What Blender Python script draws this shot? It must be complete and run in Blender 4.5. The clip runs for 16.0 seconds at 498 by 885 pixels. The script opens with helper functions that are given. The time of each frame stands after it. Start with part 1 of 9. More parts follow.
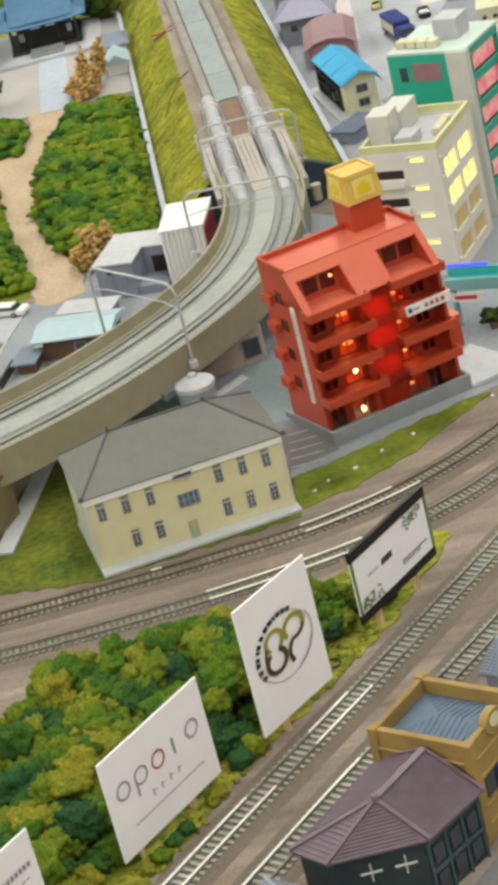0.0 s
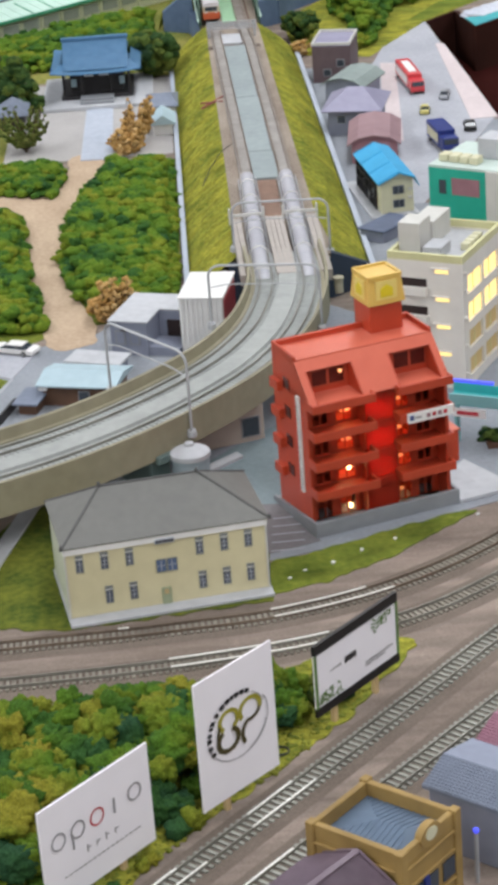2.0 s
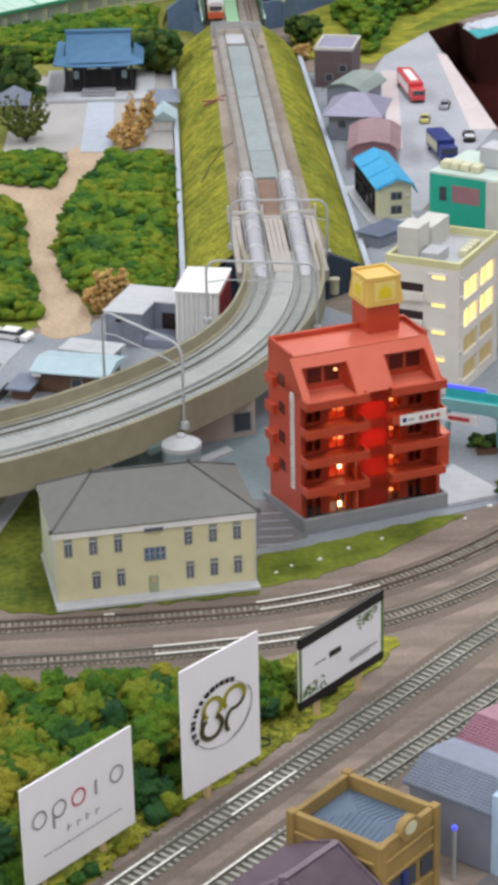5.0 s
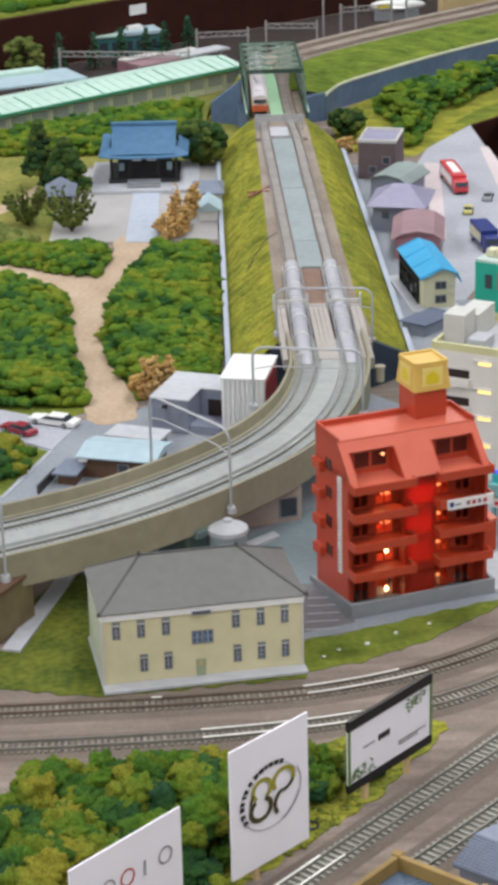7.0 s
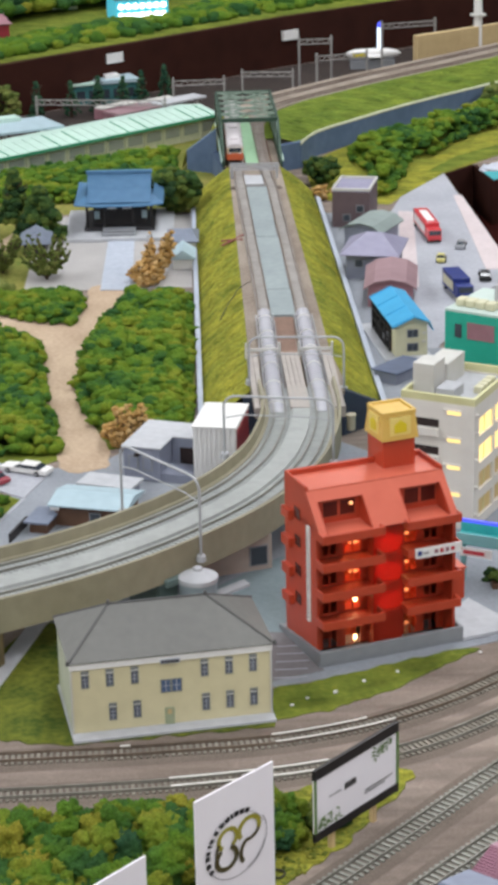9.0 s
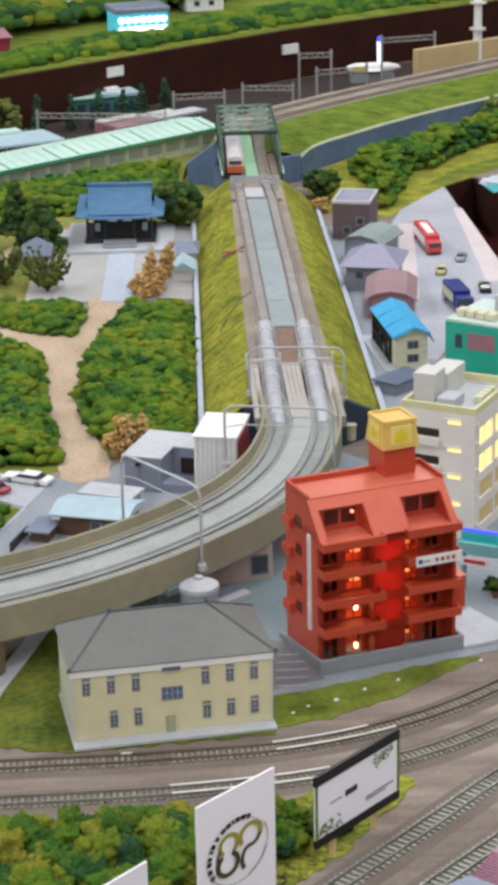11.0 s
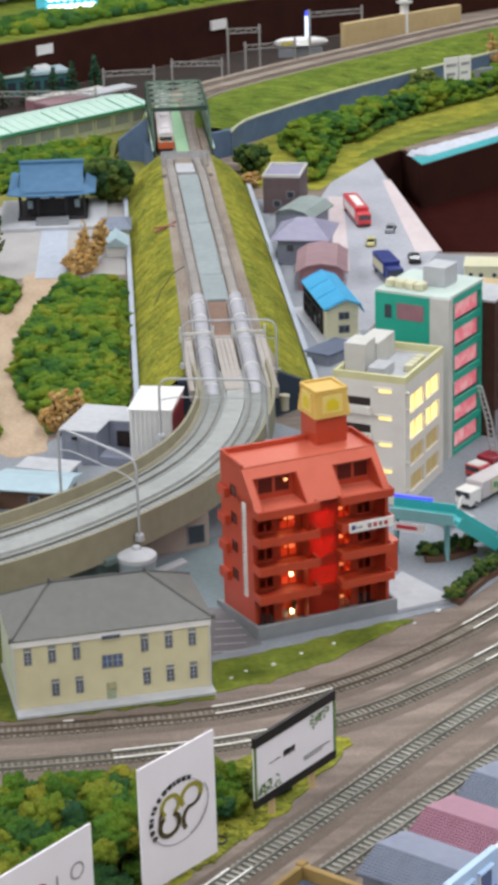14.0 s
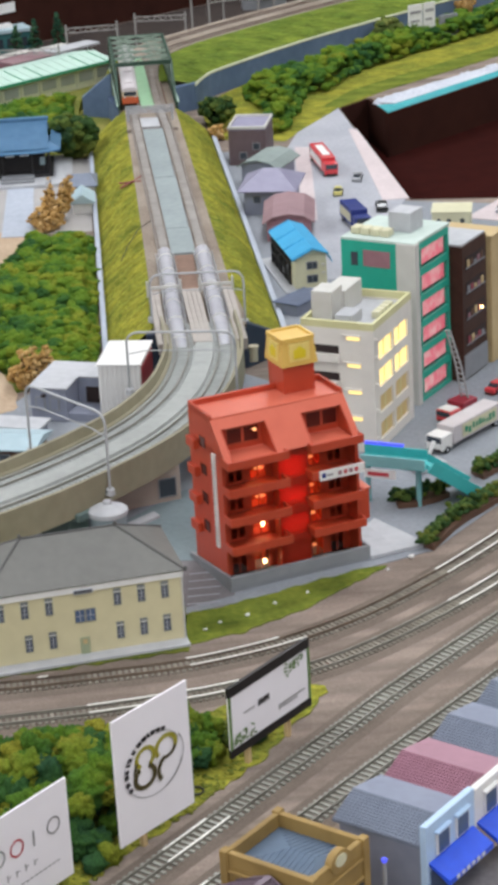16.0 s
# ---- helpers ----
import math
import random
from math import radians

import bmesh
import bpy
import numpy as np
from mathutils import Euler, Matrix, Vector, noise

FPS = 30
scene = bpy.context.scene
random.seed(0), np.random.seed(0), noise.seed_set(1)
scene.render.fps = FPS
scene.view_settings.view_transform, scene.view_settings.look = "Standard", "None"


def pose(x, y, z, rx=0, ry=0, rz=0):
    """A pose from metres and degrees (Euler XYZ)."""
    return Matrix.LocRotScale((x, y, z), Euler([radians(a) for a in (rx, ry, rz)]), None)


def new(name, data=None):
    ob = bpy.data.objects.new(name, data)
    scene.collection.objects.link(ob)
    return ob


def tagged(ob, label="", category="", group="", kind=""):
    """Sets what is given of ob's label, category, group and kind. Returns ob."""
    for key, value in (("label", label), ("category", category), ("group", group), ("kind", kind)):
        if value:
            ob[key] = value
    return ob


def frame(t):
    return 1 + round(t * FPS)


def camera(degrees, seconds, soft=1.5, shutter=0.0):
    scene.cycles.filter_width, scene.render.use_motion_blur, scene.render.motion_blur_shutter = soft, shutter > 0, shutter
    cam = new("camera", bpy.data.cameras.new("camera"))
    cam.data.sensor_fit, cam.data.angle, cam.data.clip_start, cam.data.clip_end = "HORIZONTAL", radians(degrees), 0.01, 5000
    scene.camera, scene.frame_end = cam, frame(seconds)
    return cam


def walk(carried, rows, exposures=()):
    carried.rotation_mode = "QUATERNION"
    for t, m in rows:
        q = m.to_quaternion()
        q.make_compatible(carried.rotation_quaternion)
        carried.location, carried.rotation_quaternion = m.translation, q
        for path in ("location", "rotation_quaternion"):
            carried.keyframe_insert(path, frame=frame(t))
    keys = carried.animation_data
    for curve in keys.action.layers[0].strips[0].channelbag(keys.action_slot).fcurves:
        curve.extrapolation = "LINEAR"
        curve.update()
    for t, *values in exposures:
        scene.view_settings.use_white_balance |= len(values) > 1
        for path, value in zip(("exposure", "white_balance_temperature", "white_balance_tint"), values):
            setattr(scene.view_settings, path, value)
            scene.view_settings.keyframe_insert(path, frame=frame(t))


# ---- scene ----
cam = camera(12.462, 16.0, soft=5.0)
# seconds, eye in metres, heading, pitch and roll in degrees
PATH = [
    (0, 0.02651, -0.16239, 0.60678, 0.730, -25.106, -14.340),
    (0.5, 0.02054, -0.15982, 0.61484, 1.837, -24.576, -10.205),
    (1, 0.02038, -0.16532, 0.61394, 1.172, -24.537, -8.489),
    (1.5, 0.01976, -0.17667, 0.62174, 0.183, -23.765, -6.626),
    (2, 0.01947, -0.17663, 0.62253, -0.179, -23.540, -4.344),
    (2.5, 0.01665, -0.18474, 0.62618, -1.060, -23.244, -2.899),
    (3, 0.01271, -0.19025, 0.62905, -1.209, -22.898, -1.819),
    (3.2, 0.01017, -0.18594, 0.62673, -1.153, -22.865, -1.727),
    (5.3, 0.00577, -0.18604, 0.61729, -0.909, -23.452, -1.266),
    (5.5, 0.00186, -0.18977, 0.61640, -0.702, -23.466, -1.450),
    (6, 0.00271, -0.19825, 0.61623, -0.272, -23.505, -1.582),
    (6.5, -0.00250, -0.20129, 0.61634, 0.110, -22.631, -1.617),
    (7, -0.00005, -0.19190, 0.61246, 0.000, -20.937, -1.407),
    (7.5, -0.00204, -0.18886, 0.61288, 0.244, -20.490, -1.399),
    (8, 0.00266, -0.19964, 0.61621, -0.004, -20.274, -1.408),
    (8.5, 0.00325, -0.20145, 0.61835, -0.245, -20.001, -1.357),
    (9, 0.00848, -0.19888, 0.61869, -0.491, -19.856, -1.267),
    (9.2, 0.00784, -0.19752, 0.61626, -0.593, -19.886, -1.241),
    (11.3, 0.00669, -0.20320, 0.61462, -0.497, -19.409, -1.181),
    (11.5, 0.00428, -0.20140, 0.61708, -0.600, -19.560, -0.899),
    (12, 0.00364, -0.21025, 0.62094, -0.837, -19.491, -1.145),
    (12.5, 0.00642, -0.21999, 0.62186, -1.120, -19.459, -1.445),
    (13, 0.00751, -0.22862, 0.62422, -1.532, -19.540, -1.554),
    (13.5, 0.00863, -0.22879, 0.62251, -1.879, -19.855, -1.671),
    (14, 0.00845, -0.22889, 0.62084, -2.184, -20.100, -1.703),
    (14.5, 0.01001, -0.22061, 0.61907, -2.419, -20.413, -1.998),
    (15, 0.01027, -0.22359, 0.61957, -2.559, -20.509, -2.471),
    (15.5, 0.01057, -0.22376, 0.61727, -2.797, -20.557, -2.643),
    (16, 0.01686, -0.22581, 0.61383, -2.626, -21.172, -3.255),
]
EXPO, KELVIN, TINT, LAMP = -0.02, 6050, 10, 18.8
walk(cam, [(t, pose(x, y, z) @ pose(0, 0, 0, 0, 0, yaw) @ pose(0, 0, 0, 90 + pitch, 0, 0) @ pose(0, 0, 0, 0, 0, roll))
           for t, x, y, z, yaw, pitch, roll in PATH], exposures=[(0, EXPO + 0.08, KELVIN + 760, TINT - 8), (0.5, EXPO + 0.04, KELVIN + 400, TINT - 7), (1.0, EXPO, KELVIN + 130, TINT - 5), (1.6, EXPO, KELVIN, TINT), (16, EXPO, KELVIN, TINT)])

# ---- light of the hall: rows of bright ceiling panels and pale walls ----
world = bpy.data.worlds.new("hall_air")
scene.world = world
world.use_nodes = True
world.node_tree.nodes["Background"].inputs[0].default_value = (0.95, 0.97, 1.0, 1)
world.node_tree.nodes["Background"].inputs[1].default_value = 0.12
for lx in (-3.4, -1.6, 0.4, 2.4):
    for ly in (-2.1, 0.0, 1.9, 3.6):
        lamp = bpy.data.lights.new("ceiling_panel_light", "AREA")
        lamp.shape, lamp.size, lamp.size_y, lamp.energy = "RECTANGLE", 0.3, 1.25, LAMP
        lamp.color = (1.0, 0.97, 0.93)
        new("ceiling_panel_light", lamp).matrix_world = pose(lx, ly, 1.8)

# ---- helpers: the plan below is written in grid units ----
# metres per grid unit across the layout, along it and up
AX, AY, AZ = 0.0080, 0.010938, 0.007536
PLAN, ROUND = (AX, AY, AZ), (AX, AX, AZ)
SIZES = {}


def span(rz):
    """Metres per grid unit along a line of the plan at rz degrees."""
    return math.hypot(AX * math.cos(radians(rz)), AY * math.sin(radians(rz)))


def cm(x, y, z=0.0, rz=0.0):
    """The pose of a thing at a grid point; rz is its angle on the grid."""
    return pose(x * AX, y * AY, z * AZ, 0, 0, math.degrees(math.atan2(AY * math.sin(radians(rz)), AX * math.cos(radians(rz)))))


def sizes_of(parent):
    """Metres per unit along the local axes of the thing that parent belongs to."""
    while parent is not None and parent.parent is not None:
        parent = parent.parent
    return SIZES.get(parent.name, PLAN) if parent is not None else PLAN


def box(bm, x0, x1, y0, y1, z0, z1, bev=0.0, m=None):
    """A box, with rounded edges if bev is given."""
    vs = [bm.verts.new((x, y, z)) for z in (z0, z1) for y in (y0, y1) for x in (x0, x1)]
    fs = [bm.faces.new([vs[i] for i in q]) for q in
          ((0, 2, 3, 1), (4, 5, 7, 6), (0, 1, 5, 4), (2, 6, 7, 3), (0, 4, 6, 2), (1, 3, 7, 5))]
    if m is not None:
        bmesh.ops.transform(bm, matrix=m, verts=vs)
    if bev:
        es = {e for f in fs for e in f.edges}
        bmesh.ops.bevel(bm, geom=list(es), offset=bev, segments=1, affect="EDGES", profile=0.5)


def prism(bm, pts, z0, z1):
    """A polygon of the plan raised from z0 to z1."""
    lo = [bm.verts.new((x, y, z0)) for x, y in pts]
    hi = [bm.verts.new((x, y, z1)) for x, y in pts]
    n = len(pts)
    bm.faces.new(hi)
    bm.faces.new(lo[::-1])
    for i in range(n):
        bm.faces.new((lo[i], lo[(i + 1) % n], hi[(i + 1) % n], hi[i]))


def solid(bm, verts, faces):
    vs = [bm.verts.new(v) for v in verts]
    for f in faces:
        bm.faces.new([vs[i] for i in f])


def cyl(bm, x, y, z0, z1, r, r2=None, n=16, axis="z", m=None):
    """A round bar or cone; along x or y the base lies at z0 on that axis."""
    r2 = r if r2 is None else r2
    rings = []
    for h, rad in ((z0, r), (z1, r2)):
        ring = []
        for i in range(n):
            a = 2 * math.pi * i / n
            c, s = rad * math.cos(a), rad * math.sin(a)
            p = {"z": (x + c, y + s, h), "x": (h, x + c, y + s), "y": (x + c, h, y + s)}[axis]
            ring.append(bm.verts.new(p))
        rings.append(ring)
    lo, hi = rings
    fs = [bm.faces.new((lo[i], lo[(i + 1) % n], hi[(i + 1) % n], hi[i])) for i in range(n)]
    fs += [bm.faces.new(hi), bm.faces.new(lo[::-1])]
    if m is not None:
        bmesh.ops.transform(bm, matrix=m, verts=lo + hi)


def tube(bm, pts, r, n=6):
    """A round rod along a line of points."""
    pts = [Vector(p) for p in pts]
    rings = []
    for i, p in enumerate(pts):
        d = (pts[min(i + 1, len(pts) - 1)] - pts[max(i - 1, 0)]).normalized()
        a = d.orthogonal().normalized() if not rings else (side - d * side.dot(d)).normalized()
        side = a
        b = d.cross(a)
        rings.append([bm.verts.new(p + r * (a * math.cos(2 * math.pi * k / n) + b * math.sin(2 * math.pi * k / n))) for k in range(n)])
    for q, s in zip(rings, rings[1:]):
        for k in range(n):
            bm.faces.new((q[k], q[(k + 1) % n], s[(k + 1) % n], s[k]))
    bm.faces.new(rings[0][::-1])
    bm.faces.new(rings[-1])


def beam(bm, a, b, w, h):
    """A square bar from a to b."""
    a, b = Vector(a), Vector(b)
    d = (b - a).normalized()
    s = d.cross(Vector((0, 0, 1)))
    s = s.normalized() if s.length > 0.01 else Vector((1, 0, 0))
    t = s.cross(d).normalized()
    vs = [p + s * i * w / 2 + t * j * h / 2 for p in (a, b) for i, j in ((-1, -1), (1, -1), (1, 1), (-1, 1))]
    solid(bm, vs, ((0, 3, 2, 1), (4, 5, 6, 7), (0, 1, 5, 4), (1, 2, 6, 5), (2, 3, 7, 6), (3, 0, 4, 7)))


def curve(pts, step=1.0, closed=False):
    """Points along a smooth line through the given plan points."""
    pts = [Vector((*p, 0)[:3]) for p in pts]
    n, out = len(pts), []
    for i in range(n if closed else n - 1):
        p0, p1, p2, p3 = (pts[(i + k) % n] if closed else pts[max(0, min(n - 1, i + k))] for k in (-1, 0, 1, 2))
        k = max(1, round((p2 - p1).length / step))
        for j in range(k):
            t = j / k
            out.append(0.5 * (2 * p1 + (p2 - p0) * t + (2 * p0 - 5 * p1 + 4 * p2 - p3) * t * t + (3 * p1 - p0 - 3 * p2 + p3) * t ** 3))
    if not closed:
        out.append(pts[-1])
    return out


def normals(path):
    """The unit normal to the left of each point of a plan line."""
    out = []
    for i in range(len(path)):
        d = path[min(i + 1, len(path) - 1)] - path[max(i - 1, 0)]
        out.append(Vector((-d.y, d.x, 0)).normalized())
    return out


def sweep(bm, path, profile):
    """A closed profile of (offset to the left, z) carried along a plan line."""
    rings = []
    for p, nrm in zip(path, normals(path)):
        rings.append([bm.verts.new((p.x + nrm.x * o, p.y + nrm.y * o, p.z + z)) for o, z in profile])
    k = len(profile)
    for q, s in zip(rings, rings[1:]):
        for i in range(k):
            bm.faces.new((q[i], s[i], s[(i + 1) % k], q[(i + 1) % k]))
    bm.faces.new(rings[0])
    bm.faces.new(rings[-1][::-1])


def part(name, bm, material, parent=None, label="", smooth=0.0, metres=False):
    """Links a bmesh in grid units (or metres) as one mesh object, under a thing if one is given."""
    bmesh.ops.recalc_face_normals(bm, faces=bm.faces)
    me = bpy.data.meshes.new(name)
    if not metres:
        bmesh.ops.scale(bm, vec=sizes_of(parent), verts=bm.verts)
    bm.to_mesh(me)
    bm.free()
    if smooth:
        me.shade_smooth()
        me.set_sharp_from_angle(angle=radians(smooth))
    me.materials.append(material)
    ob = new(name, me)
    if parent is not None:
        ob.parent = parent
    return tagged(ob, label)


def thing(name, label, category, m=None, group="", kind="", size=None):
    """An Empty that parents the parts of one thing; size: metres per unit along its own axes."""
    ob = new(name)
    ob.empty_display_size = 0.01
    if m is not None:
        ob.matrix_world = m
        a = m.to_euler().z
        rz = math.degrees(math.atan2(math.sin(a) / AY, math.cos(a) / AX))
        SIZES[ob.name] = size or (span(rz), span(rz + 90), AZ)
    return tagged(ob, label, category, group, kind)


def boxes(name, mat, parent, *rows, label="", bev=0.0):
    """One part made of several boxes."""
    bm = bmesh.new()
    for r in rows:
        box(bm, *r, bev=bev)
    return part(name, bm, mat, parent, label)


def structure(ob, label, category):
    return tagged(ob, label, category, kind="structure")


# ---- materials ----
def mat(name, a, b=None, rough=0.55, scale=120.0, bump=0.15, metal=0.0, spread=0.35, big=14.0, vary=0.0, island=False, spec=0.4, dist=0.0006):
    """A surface with colour that wanders between a and b at a fine scale, stained at a coarse one, with fine relief."""
    m = bpy.data.materials.new(name)
    m.use_nodes = True
    nt = m.node_tree
    bs = nt.nodes["Principled BSDF"]
    bs.inputs["Roughness"].default_value, bs.inputs["Metallic"].default_value = rough, metal
    bs.inputs["Specular IOR Level"].default_value = spec
    b = b or tuple(v * (1 - spread) for v in a)
    co = nt.nodes.new("ShaderNodeTexCoord")
    n1, n2 = nt.nodes.new("ShaderNodeTexNoise"), nt.nodes.new("ShaderNodeTexNoise")
    for n, s, d in ((n1, scale * 1.25, 6.0), (n2, big * 1.25, 3.0)):
        n.inputs["Scale"].default_value, n.inputs["Detail"].default_value = s, d
        nt.links.new(co.outputs["Object"], n.inputs["Vector"])
    add = nt.nodes.new("ShaderNodeMath")
    add.operation = "ADD"
    nt.links.new(n1.outputs["Fac"], add.inputs[0])
    nt.links.new(n2.outputs["Fac"], add.inputs[1])
    last = add.outputs[0]
    if vary or island:
        src = nt.nodes.new("ShaderNodeNewGeometry").outputs["Random Per Island"] if island else nt.nodes.new("ShaderNodeObjectInfo").outputs["Random"]
        mul = nt.nodes.new("ShaderNodeMath")
        mul.operation = "MULTIPLY_ADD"
        mul.inputs[1].default_value = vary or 0.3
        nt.links.new(src, mul.inputs[0])
        nt.links.new(last, mul.inputs[2])
        last = mul.outputs[0]
    rmp = nt.nodes.new("ShaderNodeValToRGB")
    half = (vary or (0.3 if island else 0.0)) / 4
    rmp.color_ramp.elements[0].position, rmp.color_ramp.elements[1].position = 0.36 + half, 0.64 + half
    rmp.color_ramp.elements[0].color, rmp.color_ramp.elements[1].color = (*b, 1), (*a, 1)
    hlf = nt.nodes.new("ShaderNodeMath")
    hlf.operation, hlf.inputs[1].default_value = "MULTIPLY", 0.5
    nt.links.new(last, hlf.inputs[0])
    nt.links.new(hlf.outputs[0], rmp.inputs["Fac"])
    nt.links.new(rmp.outputs["Color"], bs.inputs["Base Color"])
    if bump:
        bp = nt.nodes.new("ShaderNodeBump")
        bp.inputs["Strength"].default_value, bp.inputs["Distance"].default_value = bump, dist
        nt.links.new(n1.outputs["Fac"], bp.inputs["Height"])
        nt.links.new(bp.outputs["Normal"], bs.inputs["Normal"])
    return m


def foliage_mat(name, cols, drift=14.0, mix=0.62):
    """Ground foam: each lump takes a tone of its own that drifts from place to place, with crumbs a little lighter or darker."""
    m = mat(name, (0.1, 0.1, 0.1), rough=0.95, spec=0.1, bump=0.9, scale=420, dist=0.0011)
    nt = m.node_tree
    bs = nt.nodes["Principled BSDF"]
    co = next(n for n in nt.nodes if n.type == "TEX_COORD")
    big, fine = nt.nodes.new("ShaderNodeTexNoise"), nt.nodes.new("ShaderNodeTexNoise")
    for n, s, d in ((big, drift, 1.5), (fine, 700.0, 2.0)):
        n.inputs["Scale"].default_value, n.inputs["Detail"].default_value = s, d
        nt.links.new(co.outputs["Object"], n.inputs["Vector"])
    wide = nt.nodes.new("ShaderNodeMapRange")
    wide.inputs["From Min"].default_value, wide.inputs["From Max"].default_value = 0.3, 0.7
    nt.links.new(big.outputs["Fac"], wide.inputs["Value"])
    tone = nt.nodes.new("ShaderNodeMix")
    tone.inputs["Factor"].default_value = mix
    nt.links.new(wide.outputs["Result"], tone.inputs["A"])
    nt.links.new(nt.nodes.new("ShaderNodeNewGeometry").outputs["Random Per Island"], tone.inputs["B"])
    rmp = nt.nodes.new("ShaderNodeValToRGB")
    el = rmp.color_ramp.elements
    while len(el) < len(cols):
        el.new(0.5)
    for i, c in enumerate(cols):
        el[i].position, el[i].color = 0.15 + 0.7 * i / (len(cols) - 1), (*c, 1)
    nt.links.new(tone.outputs["Result"], rmp.inputs["Fac"])
    crumb = nt.nodes.new("ShaderNodeMapRange")
    crumb.inputs["From Min"].default_value, crumb.inputs["From Max"].default_value = 0.3, 0.7
    crumb.inputs["To Min"].default_value, crumb.inputs["To Max"].default_value = 0.6, 1.35
    nt.links.new(fine.outputs["Fac"], crumb.inputs["Value"])
    hue = nt.nodes.new("ShaderNodeHueSaturation")
    nt.links.new(crumb.outputs["Result"], hue.inputs["Value"])
    nt.links.new(rmp.outputs["Color"], hue.inputs["Color"])
    nt.links.new(hue.outputs["Color"], bs.inputs["Base Color"])
    return m


def sheet_mat(name, col, rough=0.5, through_=0.5):
    """Thin plastic that lets light through."""
    m = mat(name, col, rough=rough, spread=0.1, bump=0.0)
    nt = m.node_tree
    bs, out = nt.nodes["Principled BSDF"], nt.nodes["Material Output"]
    tr, mx = nt.nodes.new("ShaderNodeBsdfTranslucent"), nt.nodes.new("ShaderNodeMixShader")
    tr.inputs["Color"].default_value = (*col, 1)
    mx.inputs[0].default_value = through_
    nt.links.new(bs.outputs[0], mx.inputs[1])
    nt.links.new(tr.outputs[0], mx.inputs[2])
    nt.links.new(mx.outputs[0], out.inputs["Surface"])
    return m


def glow_mat(name, col, strength, base=(0.8, 0.7, 0.5)):
    m = bpy.data.materials.new(name)
    m.use_nodes = True
    bs = m.node_tree.nodes["Principled BSDF"]
    bs.inputs["Base Color"].default_value = (*base, 1)
    bs.inputs["Emission Color"].default_value = (*col, 1)
    bs.inputs["Emission Strength"].default_value = strength
    return m


BALLAST = mat("ballast_earth", (0.275, 0.225, 0.193), (0.185, 0.147, 0.123), rough=0.95, scale=650, bump=0.45, dist=0.0007, spec=0.15, big=7)


def streak(m, turn, low, high, along=7, across=55):
    """Stains drawn out along the tracks, and a few pale dusty spots."""
    nt = m.node_tree
    bs = nt.nodes["Principled BSDF"]
    src = bs.inputs["Base Color"].links[0].from_socket
    co = next(n for n in nt.nodes if n.type == "TEX_COORD")
    mp = nt.nodes.new("ShaderNodeMapping")
    mp.inputs["Rotation"].default_value = (0, 0, -radians(turn))
    mp.inputs["Scale"].default_value = (along, across, 1)
    n1, n2 = nt.nodes.new("ShaderNodeTexNoise"), nt.nodes.new("ShaderNodeTexNoise")
    n1.inputs["Scale"].default_value, n1.inputs["Detail"].default_value = 1.0, 4.0
    n2.inputs["Scale"].default_value, n2.inputs["Detail"].default_value = 85.0, 4.0
    nt.links.new(co.outputs["Object"], mp.inputs["Vector"])
    nt.links.new(mp.outputs["Vector"], n1.inputs["Vector"])
    nt.links.new(co.outputs["Object"], n2.inputs["Vector"])
    r1, r2 = nt.nodes.new("ShaderNodeMapRange"), nt.nodes.new("ShaderNodeMapRange")
    for r, n, a, b, c, d in ((r1, n1, 0.35, 0.65, low, high), (r2, n2, 0.58, 0.74, 1.0, 1.18)):
        r.inputs["From Min"].default_value, r.inputs["From Max"].default_value = a, b
        r.inputs["To Min"].default_value, r.inputs["To Max"].default_value = c, d
        nt.links.new(n.outputs["Fac"], r.inputs["Value"])
    mul = nt.nodes.new("ShaderNodeMath")
    mul.operation = "MULTIPLY"
    nt.links.new(r1.outputs["Result"], mul.inputs[0])
    nt.links.new(r2.outputs["Result"], mul.inputs[1])
    hue = nt.nodes.new("ShaderNodeHueSaturation")
    nt.links.new(mul.outputs[0], hue.inputs["Value"])
    nt.links.new(src, hue.inputs["Color"])
    nt.links.new(hue.outputs["Color"], bs.inputs["Base Color"])


streak(BALLAST, 38, 0.7, 1.24)
BALLAST_PALE = mat("ballast_pale", (0.36, 0.31, 0.26), (0.20, 0.16, 0.13), rough=0.95, scale=400, bump=0.6, dist=0.001, spec=0.15, big=16)
ASPHALT_DARK = mat("asphalt_dark", (0.20, 0.19, 0.20), (0.14, 0.13, 0.14), rough=0.85, scale=260, bump=0.2, spec=0.25)
ASPHALT = mat("asphalt_grey", (0.29, 0.31, 0.345), (0.215, 0.23, 0.26), rough=0.85, scale=260, bump=0.15, spec=0.25)
PAVING = mat("paving_pale", (0.42, 0.43, 0.475), (0.33, 0.34, 0.385), rough=0.8, scale=180, bump=0.12, spec=0.25)
PINK_PAVE = mat("paving_pink", (0.62, 0.54, 0.55), (0.52, 0.45, 0.46), rough=0.8, scale=150, bump=0.1)
GRAVEL = mat("temple_gravel", (0.44, 0.425, 0.42), (0.32, 0.305, 0.30), rough=0.95, scale=450, bump=0.5, dist=0.0008)
DIRT = mat("sandy_path", (0.52, 0.40, 0.285), (0.37, 0.27, 0.185), rough=0.95, scale=210, bump=0.5, dist=0.001)
FIELD = mat("dull_field_grass", (0.30, 0.27, 0.075), (0.115, 0.15, 0.03), rough=0.95, scale=150, bump=0.7, dist=0.0014, spec=0.1, big=14)
GRASS = mat("static_grass", (0.335, 0.312, 0.040), (0.125, 0.155, 0.024), rough=0.95, scale=260, bump=0.8, dist=0.0013, spec=0.1, big=22)
